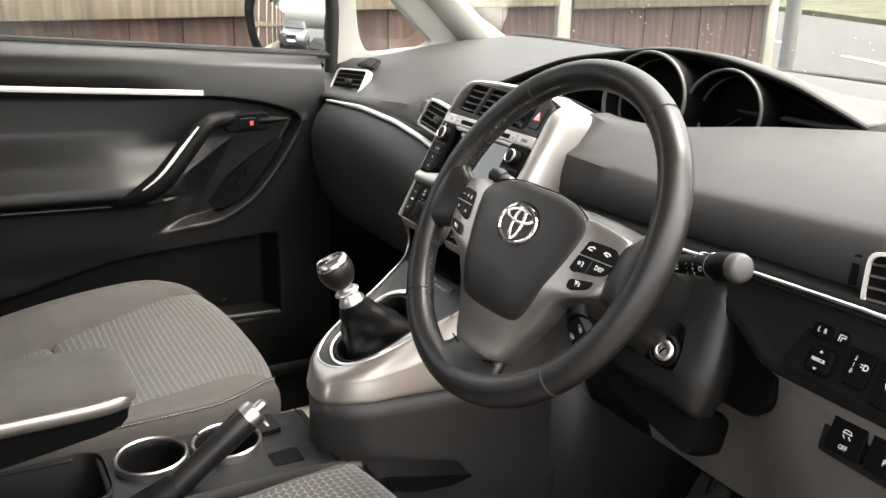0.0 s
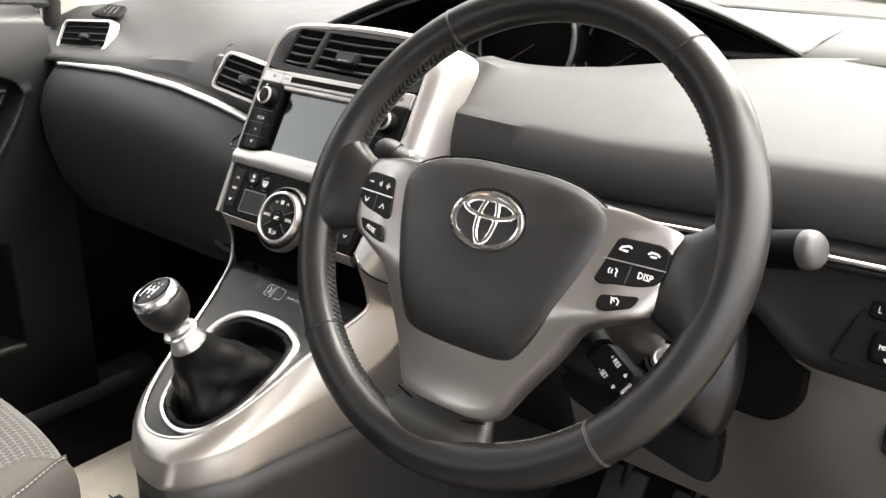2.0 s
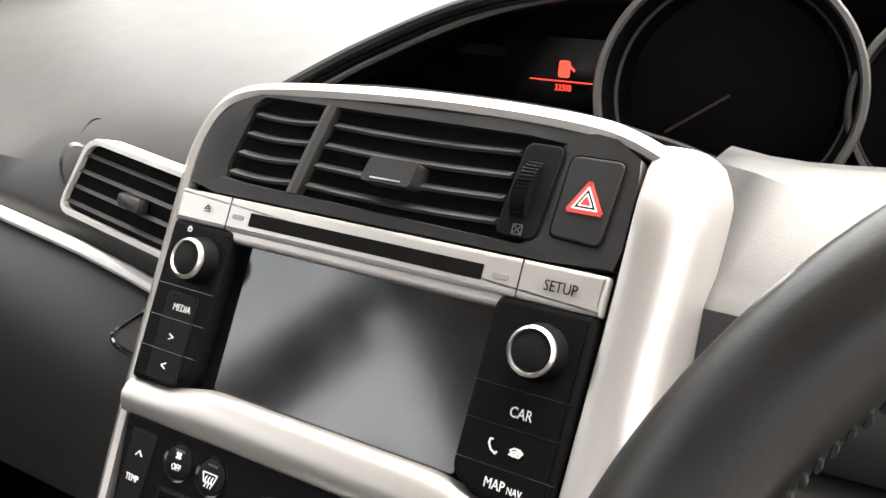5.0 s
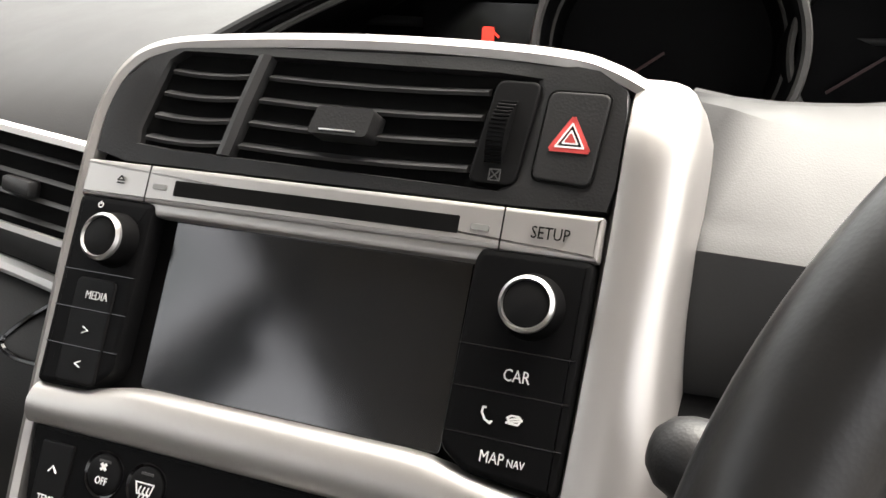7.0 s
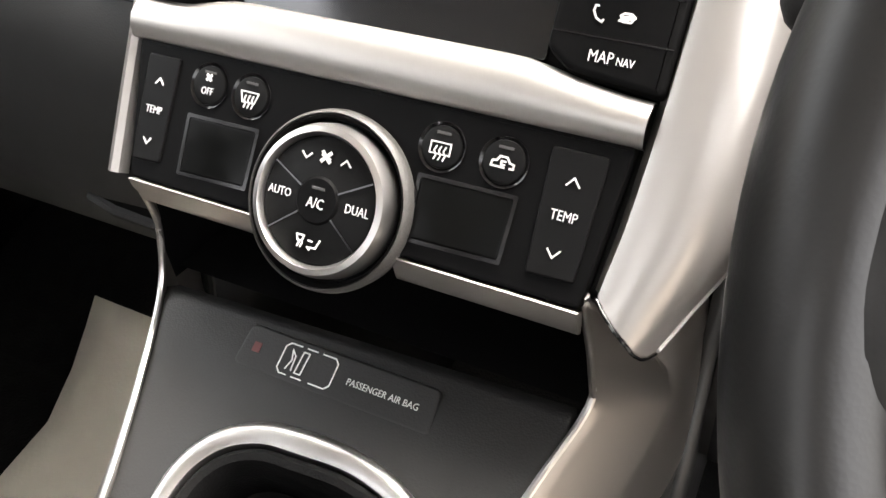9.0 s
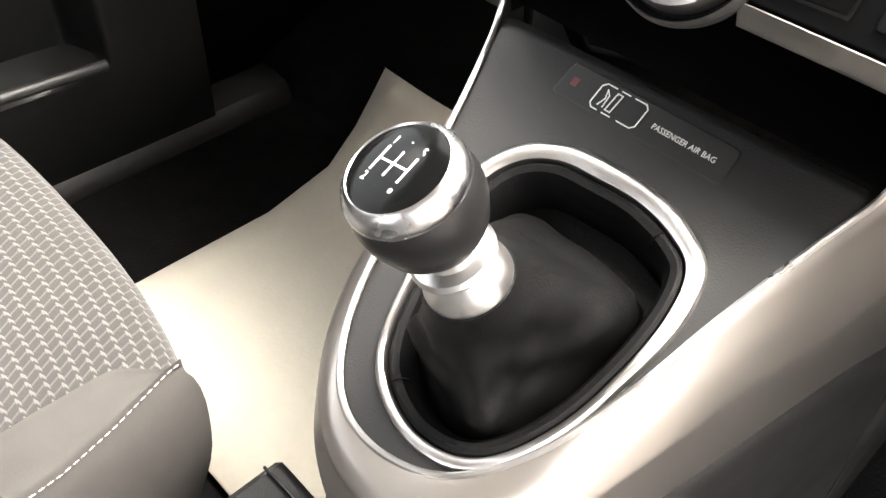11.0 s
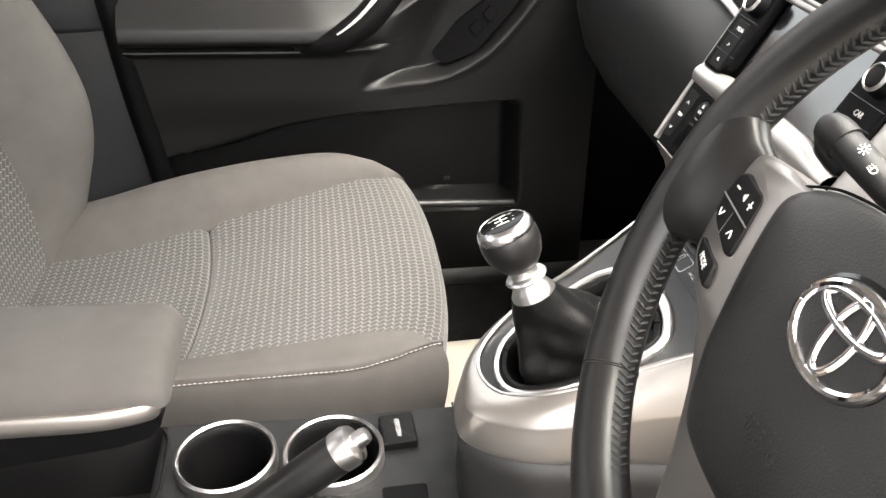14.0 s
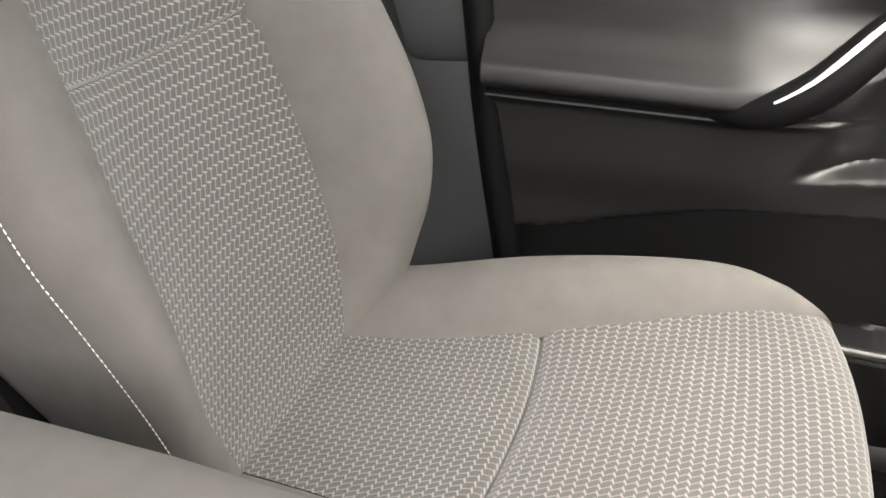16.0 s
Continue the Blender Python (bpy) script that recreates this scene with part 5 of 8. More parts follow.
        poly = [(outer, 0.0440), (inner + sg * 0.010, 0.0450), (inner, 0.0535), (inner - sg * 0.0015, 0.1235), (outer, 0.1240)]
        if sg > 0:
            poly = [(inner + 0.010, 0.0470), (outer, 0.0440), (outer + 0.001, 0.1240), (inner + 0.003, 0.1240), (inner + 0.001, 0.1200), (inner, 0.0540)]
        col = part("button_column", plate(rounded(poly, 0.0035), -0.004, 0.0050, 0.0022), M_SMOOTH, s, "black column of buttons", turn=STK)
        lines = (0.0900, 0.0755, 0.0600) if sg > 0 else (0.0920, 0.0765, 0.0612)
        for v in lines:
            part("joint", plate(rect(min(inner, outer) + 0.001, v - 0.00025, max(inner, outer) - 0.0005, v + 0.00025), 0.0045, 0.00515, 0.00005), M_GLOSS, col, turn=STK)
        kc = (-0.0835, 0.1062) if sg < 0 else (0.0935, 0.1056)
        kn = part("knob", revolve([(0.0115, 0.0), (0.0112, 0.003), (0.0100, 0.0085), (0.0094, 0.0100)], 40), M_SMOOTH, s, "round knob with a silver rim", turn=STK @ Matrix.Translation((*kc, 0.0045)))
        part("knob_rim", revolve([(0.0078, 0.0098), (0.0084, 0.0112), (0.0096, 0.0102), (0.0100, 0.0078), (0.0090, 0.0075)], 40, True), M_SATIN, kn, "satin silver rim", turn=STK @ Matrix.Translation((*kc, 0.0045)))
        part("knob_face", revolve([(0.0, 0.0105), (0.0070, 0.0103), (0.0082, 0.0096)], 32), M_BLACK, kn, turn=STK @ Matrix.Translation((*kc, 0.0045)))
        if sg > 0:
            lettering("CAR", 0.0060, (0.0922, 0.0815, 0.005), STK, M_MARK, col)
            strokes("phone_mark", [[(-1.5, 2), (-1.7, 0.6), (-0.6, -1.2), (1.0, -2.0)], [(-1.5, 2.1), (-0.7, 2.1)], [(1.0, -2.1), (1.5, -1.4)]], 0.0007, (0.0845, 0.0673, 0.005), STK, M_MARK, col, 0.0012)
            strokes("globe_mark", [[(-2, 0.6), (-1, 1.3), (1, 1.3), (2, 0.6), (1.2, -0.9), (-1.2, -0.9), (-2, 0.6)], [(-2.2, -0.8), (2.2, 0.4)], [(-1.2, 0.2), (1.2, 0.8)]], 0.0007, (0.0940, 0.0671, 0.005), STK, M_MARK, col, 0.0012)
            lettering("MAP", 0.0056, (0.0884, 0.0536, 0.005), STK, M_MARK, col)
            lettering("NAV", 0.0038, (0.0968, 0.0531, 0.005), STK, M_MARK, col)
        else:
            part("key_pad", plate(rounded(rect(-0.0975, 0.0465, -0.0775, 0.0895), 0.003), 0.0046, 0.0060, 0.0008), M_BLACK, col, turn=STK)
            for v in lines[1:]:
                part("joint", plate(rect(-0.0973, v - 0.00025, -0.0777, v + 0.00025), 0.0055, 0.00615, 0.00005), M_GLOSS, col, turn=STK)
            lettering("MEDIA", 0.0048, (-0.0856, 0.0823, 0.006), STK, M_MARK, col)
            strokes("forward_mark", [[(-1, 1), (1, 0), (-1, -1)]], 0.0004, (-0.0872, 0.0682, 0.006), STK, M_MARK, col, 0.0013)
            strokes("back_mark", [[(1, 1), (-1, 0), (1, -1)]], 0.0004, (-0.0872, 0.0545, 0.006), STK, M_MARK, col, 0.0013)
            strokes("power_mark", [[(0.7, 0.7), (1, 0), (0.7, -0.7), (0, -1), (-0.7, -0.7), (-1, 0), (-0.7, 0.7)], [(0, 0.2), (0, 1.2)]], 0.00035, (-0.0950, 0.1200, 0.005), STK, M_MARK, col, 0.0012)
    low = []
    for i in range(25):
        u = -0.1075 + 0.2165 * i / 24
        top = soft_table([(-0.1075, 0.0445), (-0.086, 0.0453), (-0.056, 0.0500), (0.058, 0.0500), (0.090, 0.0450), (0.109, 0.0432)], u)
        low.append([STK @ Vector((u, v, h)) for v, h in [(top - k * (top - 0.0275), h) for k, h in ((0, -0.004), (0, 0.0012), (0.06, 0.0034), (0.2, 0.0058), (0.45, 0.0074), (0.7, 0.0070), (0.9, 0.0052), (0.98, 0.0036), (1.0, 0.0022), (1.0, -0.003))]])
    part("lower_bar", sheet(low), M_SILVER, s, "bright silver bar below the screen")
    # climate panel
    cl = part("climate_panel", plate(rounded([(-0.0965, -0.0295), (0.1020, -0.0290), (0.1070, 0.0278), (-0.1040, 0.0278)], 0.002), -0.004, 0.0030, 0.0010), M_SMOOTH, s, "black climate control panel", turn=STK)
    for u0, u1 in ((-0.0965, -0.030), (0.030, 0.1020)):
        part("lower_strip", loft([[(u + (0.003 if u < -0.05 else 0.0) * (v < -0.034), v, h) for v, h in ((-0.0300, -0.006), (-0.0300, 0.0028), (-0.0306, 0.0034), (-0.0340, -0.0002), (-0.0378, -0.0046), (-0.0390, -0.0062), (-0.0390, -0.010))] for u in (u0, u0 + 0.0015, u1 - 0.0015, u1)]), M_SILVER_SHADE, s, "silver strip", turn=STK)
    for u in (-0.0890, 0.0895):
        k = 1.0 if u < 0 else 1.22
        tp = part("temperature_rocker", plate(rounded([(u - 0.0072 * k, -0.0215), (u + 0.0072 * k, -0.0210), (u + 0.0085 * k, 0.0225), (u - 0.0080 * k, 0.0225)], 0.0015), 0.0028, 0.0042, 0.0006), M_BLACK, cl, turn=STK)
        strokes("up_mark", [[(-1, -0.6), (0, 0.6), (1, -0.6)]], 0.0006, (u + 0.0005, 0.0120, 0.0042), STK, M_MARK, tp, 0.0019 * k)
        strokes("down_mark", [[(-1, 0.6), (0, -0.6), (1, 0.6)]], 0.0006, (u - 0.0005, -0.0130, 0.0042), STK, M_MARK, tp, 0.0019 * k)
        lettering("TEMP", 0.0044 * (1.0 if u < 0 else 1.15), (u, 0.0, 0.0042), STK, M_MARK, tp)
    for u0, u1 in ((-0.0705, -0.0390), (0.0350, 0.0700)):
        part("display", plate(rounded([(u0, -0.0215), (u1, -0.0205), (u1 + 0.001, 0.0015), (u0, 0.0010)], 0.001), 0.0028, 0.0040, 0.0005), M_LCD, cl, "small dark display", turn=STK)
        part("display_rim", loft([[(p.x * 1.0, p.y, 0.0042) for p in rounded([(u0 - 0.0015, -0.0230), (u1 + 0.0015, -0.0220), (u1 + 0.0025, 0.0030), (u0 - 0.0015, 0.0025)], 0.001)], [(p.x, p.y, 0.0042) for p in rounded([(u0, -0.0215), (u1, -0.0205), (u1 + 0.001, 0.0015), (u0, 0.0010)], 0.001)]], cap=False), M_GLOSS, cl, turn=STK)
    for (u, v), kind in (((-0.0645, 0.0150), "off"), ((-0.0440, 0.0145), "front"), ((0.0400, 0.0130), "rear"), ((0.0640, 0.0130), "air")):
        b = part("round_button", revolve([(0.0, 0.0010), (0.0068, 0.0012), (0.0077, 0.0008), (0.0080, -0.0005)], 32), M_BLACK, cl, turn=STK @ Matrix.Translation((u, v, 0.0030)))
        part("button_groove", revolve([(0.0080, 0.0002), (0.0092, 0.0008), (0.0095, 0.0), (0.0080, -0.0005)], 32, True), M_GLOSS, cl, turn=STK @ Matrix.Translation((u, v, 0.0030)))
        if kind == "off":
            lettering("OFF", 0.0042, (u, v - 0.0025, 0.0042), STK, M_MARK, b)
            strokes("fan_mark", [[(-1, -1), (1, 1)], [(-1, 1), (1, -1)]], 0.0011, (u, v + 0.003, 0.0042), STK, M_MARK, b, 0.0010)
        elif kind in ("front", "rear"):
            shape = [(-3.2, 2), (3.2, 2), (2.2, -1.2), (-2.2, -1.2), (-3.2, 2)] if kind == "front" else [(-3, 2), (3, 2), (3, -1.2), (-3, -1.2), (-3, 2)]
            strokes("heater_mark", [shape] + [[(x, -2.8), (x + 0.4, -1.6), (x - 0.3, -0.4), (x + 0.2, 0.9)] for x in (-1.4, 0, 1.4)], 0.0005, (u, v - 0.001, 0.0042), STK, M_MARK, b, 0.0013)
        else:
            strokes("recirculate_mark", [[(-3.2, -1), (-3, 0.4), (-1.8, 0.6), (-1, 1.8), (1, 1.8), (2, 0.5), (3.2, 0.2), (3.2, -1), (2.2, -1)], [(-3.2, -1), (-1.5, -1), (-0.4, -1), (0.6, -1)], [(0.8, 0.6), (-0.4, 0.6), (-0.4, -0.3), (0.6, -0.3)]], 0.0007, (u, v - 0.0005, 0.0042), STK, M_MARK, b, 0.0013)
        part("lamp", plate(rect(u - 0.0028, v + 0.0046, u + 0.0028, v + 0.0056), 0.0041, 0.0044, 0.0001), M_GREYMARK, b, turn=STK)
    # round control
    D = STK @ Matrix.Translation((0.0010, -0.0165, 0.004)) @ Matrix.Diagonal((0.96, 0.96, 1, 1))
    ring = part("dial_housing", revolve([(0.0352, -0.006), (0.0352, 0.001), (0.0346, 0.004), (0.0336, 0.0052), (0.0324, 0.004), (0.0316, 0.0), (0.0, 0.0)], 72), M_SMOOTH, s, "round climate control with a silver ring", turn=D)
    part("dial_collar", revolve([(0.0354, -0.004), (0.0362, 0.0005), (0.0354, 0.0045), (0.0342, 0.0056), (0.0340, 0.0040)], 72, True), M_KNEE, ring, "dark grey collar", turn=D)
    part("dial_ring", revolve([(0.0250, 0.0095), (0.0262, 0.0118), (0.0285, 0.0110), (0.0300, 0.0070), (0.0305, 0.0010), (0.0250, 0.0010)], 72, True), M_SATIN, ring, "satin silver ring", turn=D)
    part("dial_face", revolve([(0.0, 0.0096), (0.0235, 0.0094), (0.0252, 0.0082), (0.0254, 0.0)], 60), M_BLACK, ring, turn=D)
    for a in (28, 152, 218, 322):
        ca, sa = math.cos(radians(a)), math.sin(radians(a))
        strokes("joint", [[(0.0095 * ca, 0.0095 * sa), (0.0245 * ca, 0.0245 * sa)]], 0.0007, (0, 0, 0.0095), D, M_GLOSS, ring)
    part("centre_key", revolve([(0.0, 0.0107), (0.0085, 0.0105), (0.0094, 0.0096), (0.0095, 0.005)], 40), M_SMOOTH, ring, turn=D)
    part("ac_lamp", plate(rect(-0.0028, 0.0042, 0.0028, 0.0052), 0.0104, 0.0108, 0.0001), M_GREYMARK, ring, turn=D)
    lettering("A/C", 0.0058, (0, -0.0012, 0.0107), D, M_MARK, ring)
    lettering("AUTO", 0.0047, (-0.0172, 0.0, 0.0096), D, M_MARK, ring)
    lettering("DUAL", 0.0050, (0.0175, 0.0, 0.0096), D, M_MARK, ring)
    strokes("fan_mark", [[(-1, -1), (1, 1)], [(-1, 1), (1, -1)], [(-0.9, 0.4), (0.9, -0.4)]], 0.0013, (0, 0.0170, 0.0096), D, M_MARK, ring, 0.0018)
    strokes("fan_down", [[(-1, 0.5), (0, -0.5), (1, 0.5)]], 0.0006, (-0.0085, 0.0160, 0.0096), D, M_MARK, ring, 0.0021)
    strokes("fan_up", [[(-1, -0.5), (0, 0.5), (1, -0.5)]], 0.0006, (0.0090, 0.0165, 0.0096), D, M_MARK, ring, 0.0021)
    strokes("flow_mark", [[(-4, 1.6), (-1.6, 1.6), (-2, 0), (-3.4, 0), (-4, 1.6)], [(-3.2, -1.6), (-2.8, -0.4)], [(-2.2, -1.6), (-1.8, -0.4)], [(0, 0.6), (1.2, 0.6)], [(0, -1.2), (0.8, -1.8)], [(3.6, 1.4), (2.6, -1.0), (0.8, -1.2)]], 0.0007, (0.0, -0.0165, 0.0096), D, M_MARK, ring, 0.0014)


# ---- gear console ----
EDGE = [(0.102, -0.011, 0.527), (0.105, 0.000, 0.492), (0.1055, 0.002, 0.464), (0.0970, -0.028, 0.447), (0.0860, -0.072, 0.426), (0.0775, -0.115, 0.406), (0.065, -0.153, 0.389), (0.043, -0.181, 0.376), (0.012, -0.192, 0.371), (-0.018, -0.187, 0.373), (-0.043, -0.163, 0.384), (-0.061, -0.125, 0.401), (-0.072, -0.085, 0.420), (-0.089, -0.040, 0.441), (-0.1035, -0.008, 0.458), (-0.1055, 0.000, 0.490), (-0.098, -0.012, 0.521)]
RIDGE = [(0.1243, 0.0105, 0.4935), (0.1288, 0.028, 0.470), (0.1290, 0.040, 0.438), (0.1180, -0.004, 0.402), (0.1040, -0.064, 0.388), (0.0945, -0.116, 0.378), (0.082, -0.164, 0.369), (0.053, -0.203, 0.362), (0.016, -0.2075, 0.359), (-0.016, -0.199, 0.360), (-0.045, -0.177, 0.364), (-0.071, -0.139, 0.372), (-0.089, -0.085, 0.384), (-0.105, -0.035, 0.396), (-0.122, 0.015, 0.410), (-0.128, 0.020, 0.455), (-0.118, 0.012, 0.500)]
HEM = [(0.127, 0.111, 0.475), (0.134, 0.108, 0.410), (0.135, 0.100, 0.346), (0.120, 0.020, 0.346), (0.107, -0.065, 0.346), (0.098, -0.120, 0.346), (0.088, -0.170, 0.344), (0.056, -0.211, 0.341), (0.018, -0.2145, 0.340), (-0.016, -0.204, 0.340), (-0.046, -0.181, 0.342), (-0.074, -0.143, 0.346), (-0.094, -0.085, 0.348), (-0.110, -0.030, 0.350), (-0.130, 0.040, 0.350), (-0.138, 0.060, 0.44), (-0.132, 0.048, 0.500)]
RING = [(0.004, 0.0675), (0.032, 0.0662), (0.055, 0.058), (0.070, 0.046), (0.0765, 0.018), (0.0735, -0.018), (0.0685, -0.045), (0.058, -0.069), (0.043, -0.084), (0.020, -0.0885), (-0.004, -0.0825), (-0.021, -0.069), (-0.034, -0.042), (-0.0455, -0.004), (-0.050, 0.028), (-0.041, 0.050), (-0.022, 0.063)]
HOLE = [(0.002, 0.0560), (0.026, 0.0568), (0.048, 0.0515), (0.0625, 0.0415), (0.0690, 0.0165), (0.0685, -0.0165), (0.0642, -0.0420), (0.0545, -0.0650), (0.0405, -0.0785), (0.0195, -0.0832), (-0.0015, -0.0780), (-0.0172, -0.0660), (-0.0295, -0.0420), (-0.0390, -0.0060), (-0.0415, 0.0240), (-0.0340, 0.0430), (-0.0185, 0.0535)]


def build_gear_console():
    g = thing("gear_console", "centre console with silver skirt round the gear lever", "centre console", (0, -0.08, 0.0))
    full_e, full_h = spline(EDGE, 97), spline(HEM, 97)
    full_r = spline(RIDGE, 97)
    skirt, side = [], []
    for e, r, h in zip(full_e, full_r, full_h):
        out = Vector((r.x - e.x, r.y - e.y, 0)).normalized()
        lift = out * 0.003 + Vector((0, 0, 0.003))
        row = [e + Vector((0, 0, -0.004)) - out * 0.001]
        row += spline([e, e.lerp(r, 0.45) + lift * 0.7, e.lerp(r, 0.86) + lift * 0.5, r.lerp(h, 0.06) + lift * 0.12, r.lerp(h, 0.5) + out * 0.0006, h], 26)
        row.append(h - out * 0.006)
        skirt.append(row)
        side.append([h - out * 0.003 + Vector((0, 0, 0.001)), h - out * 0.003 + Vector((0, 0, -0.03)), Vector((h.x * 1.01, h.y, 0.20)), Vector((h.x * 1.04, h.y - 0.004, 0.0))])
    # Same silver as the stack, with its shade in the darker base colour.
    thick(part("silver_skirt", sheet(skirt), M_SILVER_SHADE, g, "silver painted skirt"), 0.003)
    thick(part("side_panel", sheet(side), M_FLANK, g, "dark grey lower side"), 0.003)
    part("edge_line", tube([p + Vector((0, 0, 0.0012)) for p in full_e], 0.0017, 8), M_SATIN, g, "bright silver edge")
    flat = CON.inverted()
    border = [flat @ p for p in full_e[12:86]]
    inner = [(0.5 * (p.x + q.x), 0.5 * (p.y + q.y)) for p, q in zip(spline([(*v, 0) for v in RING], 60, True), spline([(*v, 0) for v in HOLE], 60, True))]
    deck = cut_out([(p.x, p.y) for p in border], inner, (0.008, -0.012), [(k / 10, 0.0) for k in range(11)], 140)
    rise = sorted((p.y, p.z) for p in border[3:37])
    for v in deck.verts:
        r = max(abs((v.co.x - 0.008) / 0.075), abs((v.co.y + 0.012) / 0.085))
        v.co.z += (table(rise, v.co.y) - 0.0015) * smooth01(0.8, 1.25, r)
    thick(part("top_panel", deck, M_DECK, g, turn=CON), 0.002)
    for sg in (-1, 1):
        tx = 0.136
        wall = [[(sg * tx, y, z) for z in (0.0, 0.20, 0.47)] for y in (0.035 if sg < 0 else 0.098, 0.20, 0.45, 0.70)]
        thick(part("tunnel_side", sheet(wall), M_FLANK, g, "dark grey tunnel side"), 0.006)
    part("scratch", tube(spline([(0.0715, -0.1415, 0.3835), (0.0755, -0.1395, 0.3845), (0.0800, -0.1350, 0.3845)], 6), [0.0002, 0.0004, 0.0005, 0.0005, 0.0004, 0.0002], 5), M_GREYMARK, g, "short dark scratch")
    # shelf under the controls
    sh = [[(x, y, z) for x in (-0.104, -0.06, 0, 0.06, 0.104)] for y, z in ((0.006, 0.4615), (0.03, 0.4625), (0.075, 0.462), (0.085, 0.47), (0.085, 0.53), (0.02, 0.534))]
    part("shelf", sheet(sh), M_BLACK, g, "dark shelf under the controls")
    for sg in (-1, 1):
        part("shelf_cheek", sheet([[(sg * 0.1045, -0.008, 0.525), (sg * 0.1045, 0.085, 0.535)], [(sg * 0.106, 0.004, 0.455), (sg * 0.106, 0.085, 0.455)]]), M_SILVER if sg > 0 else M_SMOOTH, g)
    P = CON @ Matrix.Translation((0, 0.093, 0.0018)) @ Matrix.Rotation(radians(8), 4, "X")
    pp = part("airbag_panel", plate(rounded([(-0.050, -0.010), (0.049, -0.010), (0.047, 0.010), (-0.049, 0.010)], 0.0035), -0.008, 0.0030, 0.0010), M_DECK, g, "black passenger airbag lamp panel", turn=P)
    lettering("PASSENGER AIR BAG", 0.0042, (0.023, -0.0005, 0.003), P, M_MARK, pp, width=1.12)
    strokes("airbag_frame", [[(-0.0080, -0.0070), (-0.0115, -0.0070), (-0.0135, -0.0050), (-0.0135, 0.0050), (-0.0115, 0.0070), (-0.0060, 0.0070)], [(-0.0030, 0.0070), (0.0020, 0.0070)], [(-0.0050, -0.0070), (0.0000, -0.0070)], [(0.0050, 0.0070), (0.0115, 0.0070), (0.0135, 0.0050), (0.0135, -0.0050), (0.0115, -0.0070), (0.0040, -0.0070)]], 0.0006, (-0.0145, 0, 0.003), P, M_MARK, pp)
    strokes("airbag_sign", [[(-0.0095, -0.0045), (-0.0080, 0.0), (-0.0095, 0.0045), (-0.0070, 0.0020), (-0.0065, -0.0045)], [(-0.0040, 0.0050), (-0.0010, 0.0050), (-0.0015, -0.0050), (-0.0045, -0.0050), (-0.0040, 0.0050)]], 0.0006, (-0.0145, 0, 0.003), P, M_MARK, pp)
    part("warning_lamp", plate(rounded(rect(-0.0435, -0.0022, -0.0395, 0.0024), 0.0005), 0.003, 0.0033, 0.0001), M_REDLAMP, pp, "small red warning lamp", turn=P)
    part("panel_joint", tube([CON @ Vector((u, 0.0815, 0.0006)) for u in (-0.098, -0.05, 0.05, 0.098)], 0.0007, 6), M_GLOSS, g)
    # gear surround
    oc, ic = spline([(*p, 0) for p in RING], 96, True), spline([(*p, 0) for p in HOLE], 96, True)
    c = Vector((0.013, -0.013, 0))

    def across(f, h):
        return [CON @ (p.lerp(q, f) + Vector((0, 0, h))) for p, q in zip(oc, ic)]

    def within(k, h):
        """The opening drawn in by k metres."""
        out = []
        for n, q in enumerate(ic):
            d = ic[(n + 1) % 96] - ic[n - 1]
            out.append(CON @ (q + Vector((d.y, -d.x, 0)).normalized() * k + Vector((0, 0, h))))
        return out

    part("gear_surround", loft([across(0.0, -0.004), across(0.0, 0.0030), across(0.12, 0.0046), across(0.35, 0.0053), across(0.75, 0.0050), across(0.95, 0.0040), across(1.0, 0.0020), across(1.0, -0.004)], cap=False), M_SATIN, g, "satin silver surround")
    part("surround_lining", loft([within(0.0002, -0.001), within(0.0012, 0.0022), within(0.0032, 0.0034), within(0.0062, 0.0026), within(0.0088, -0.002), within(0.0100, -0.010), within(0.0105, -0.026)], cap=False), M_GAITER, g, "black leather piping")
    for n in (10, 58):
        d = (ic[(n + 1) % 96] - ic[n - 1]).normalized()
        side = Vector((d.y, -d.x, 0))
        run = [CON @ (ic[n] + side * k + Vector((0, 0, h + 0.0004))) for k, h in ((0.0014, 0.0022), (0.0032, 0.0034), (0.0062, 0.0026), (0.0086, -0.0016))]
        part("lining_seam", tube(spline(run, 10), 0.0006, 6), M_GAITER, g, "folded leather seam")
    # gaiter
    axis = Vector((-0.010, -0.024, 0.058)).normalized()
    top_c = Vector((0.023, -0.1475, 0.446)) + axis * 0.012
    u = axis.cross(Vector((0, 1, 0))).normalized()
    w = axis.cross(u)
    rings = []
    base = within(0.0104, -0.020)
    for k in range(33):
        f = k / 32
        row = []
        for i, b in enumerate(base):
            d = b - (CON @ c)
            ang = math.atan2(d.y, d.x)
            t = top_c + (d - axis * d.dot(axis)).normalized() * 0.0188
            q = b.lerp(t, f ** 0.86)
            q.z = b.z + (t.z - b.z) * f
            corner = abs(math.cos(2 * (ang - 0.72))) ** 5
            sag = -0.012 * math.exp(-((f - 0.10) / 0.09) ** 2) - 0.003 * math.sin(math.pi * f)
            fold = (0.010 * corner - 0.003) * math.sin(math.pi * min(f * 1.2, 1)) + (0.0016 * math.sin(f * 15 + ang * 3 + 1.3 * math.sin(ang * 2)) + 0.0008 * math.sin(f * 27 - ang * 5)) * (1 - 0.6 * f) * math.sin(math.pi * f)
            out = Vector((d.x, d.y, 0)).normalized()
            row.append(q + Vector((0, 0, sag)) + out * fold)
        rings.append(row)
    part("gaiter", loft(rings), M_GAITER, g, "black leather gaiter with folds")
    # lever
    L = Matrix((u, w, axis)).transposed().to_4x4()
    L.translation = top_c
    lev = thing("gear_lever", "black and chrome gear knob on a steel collar", "gear lever", tuple(top_c))
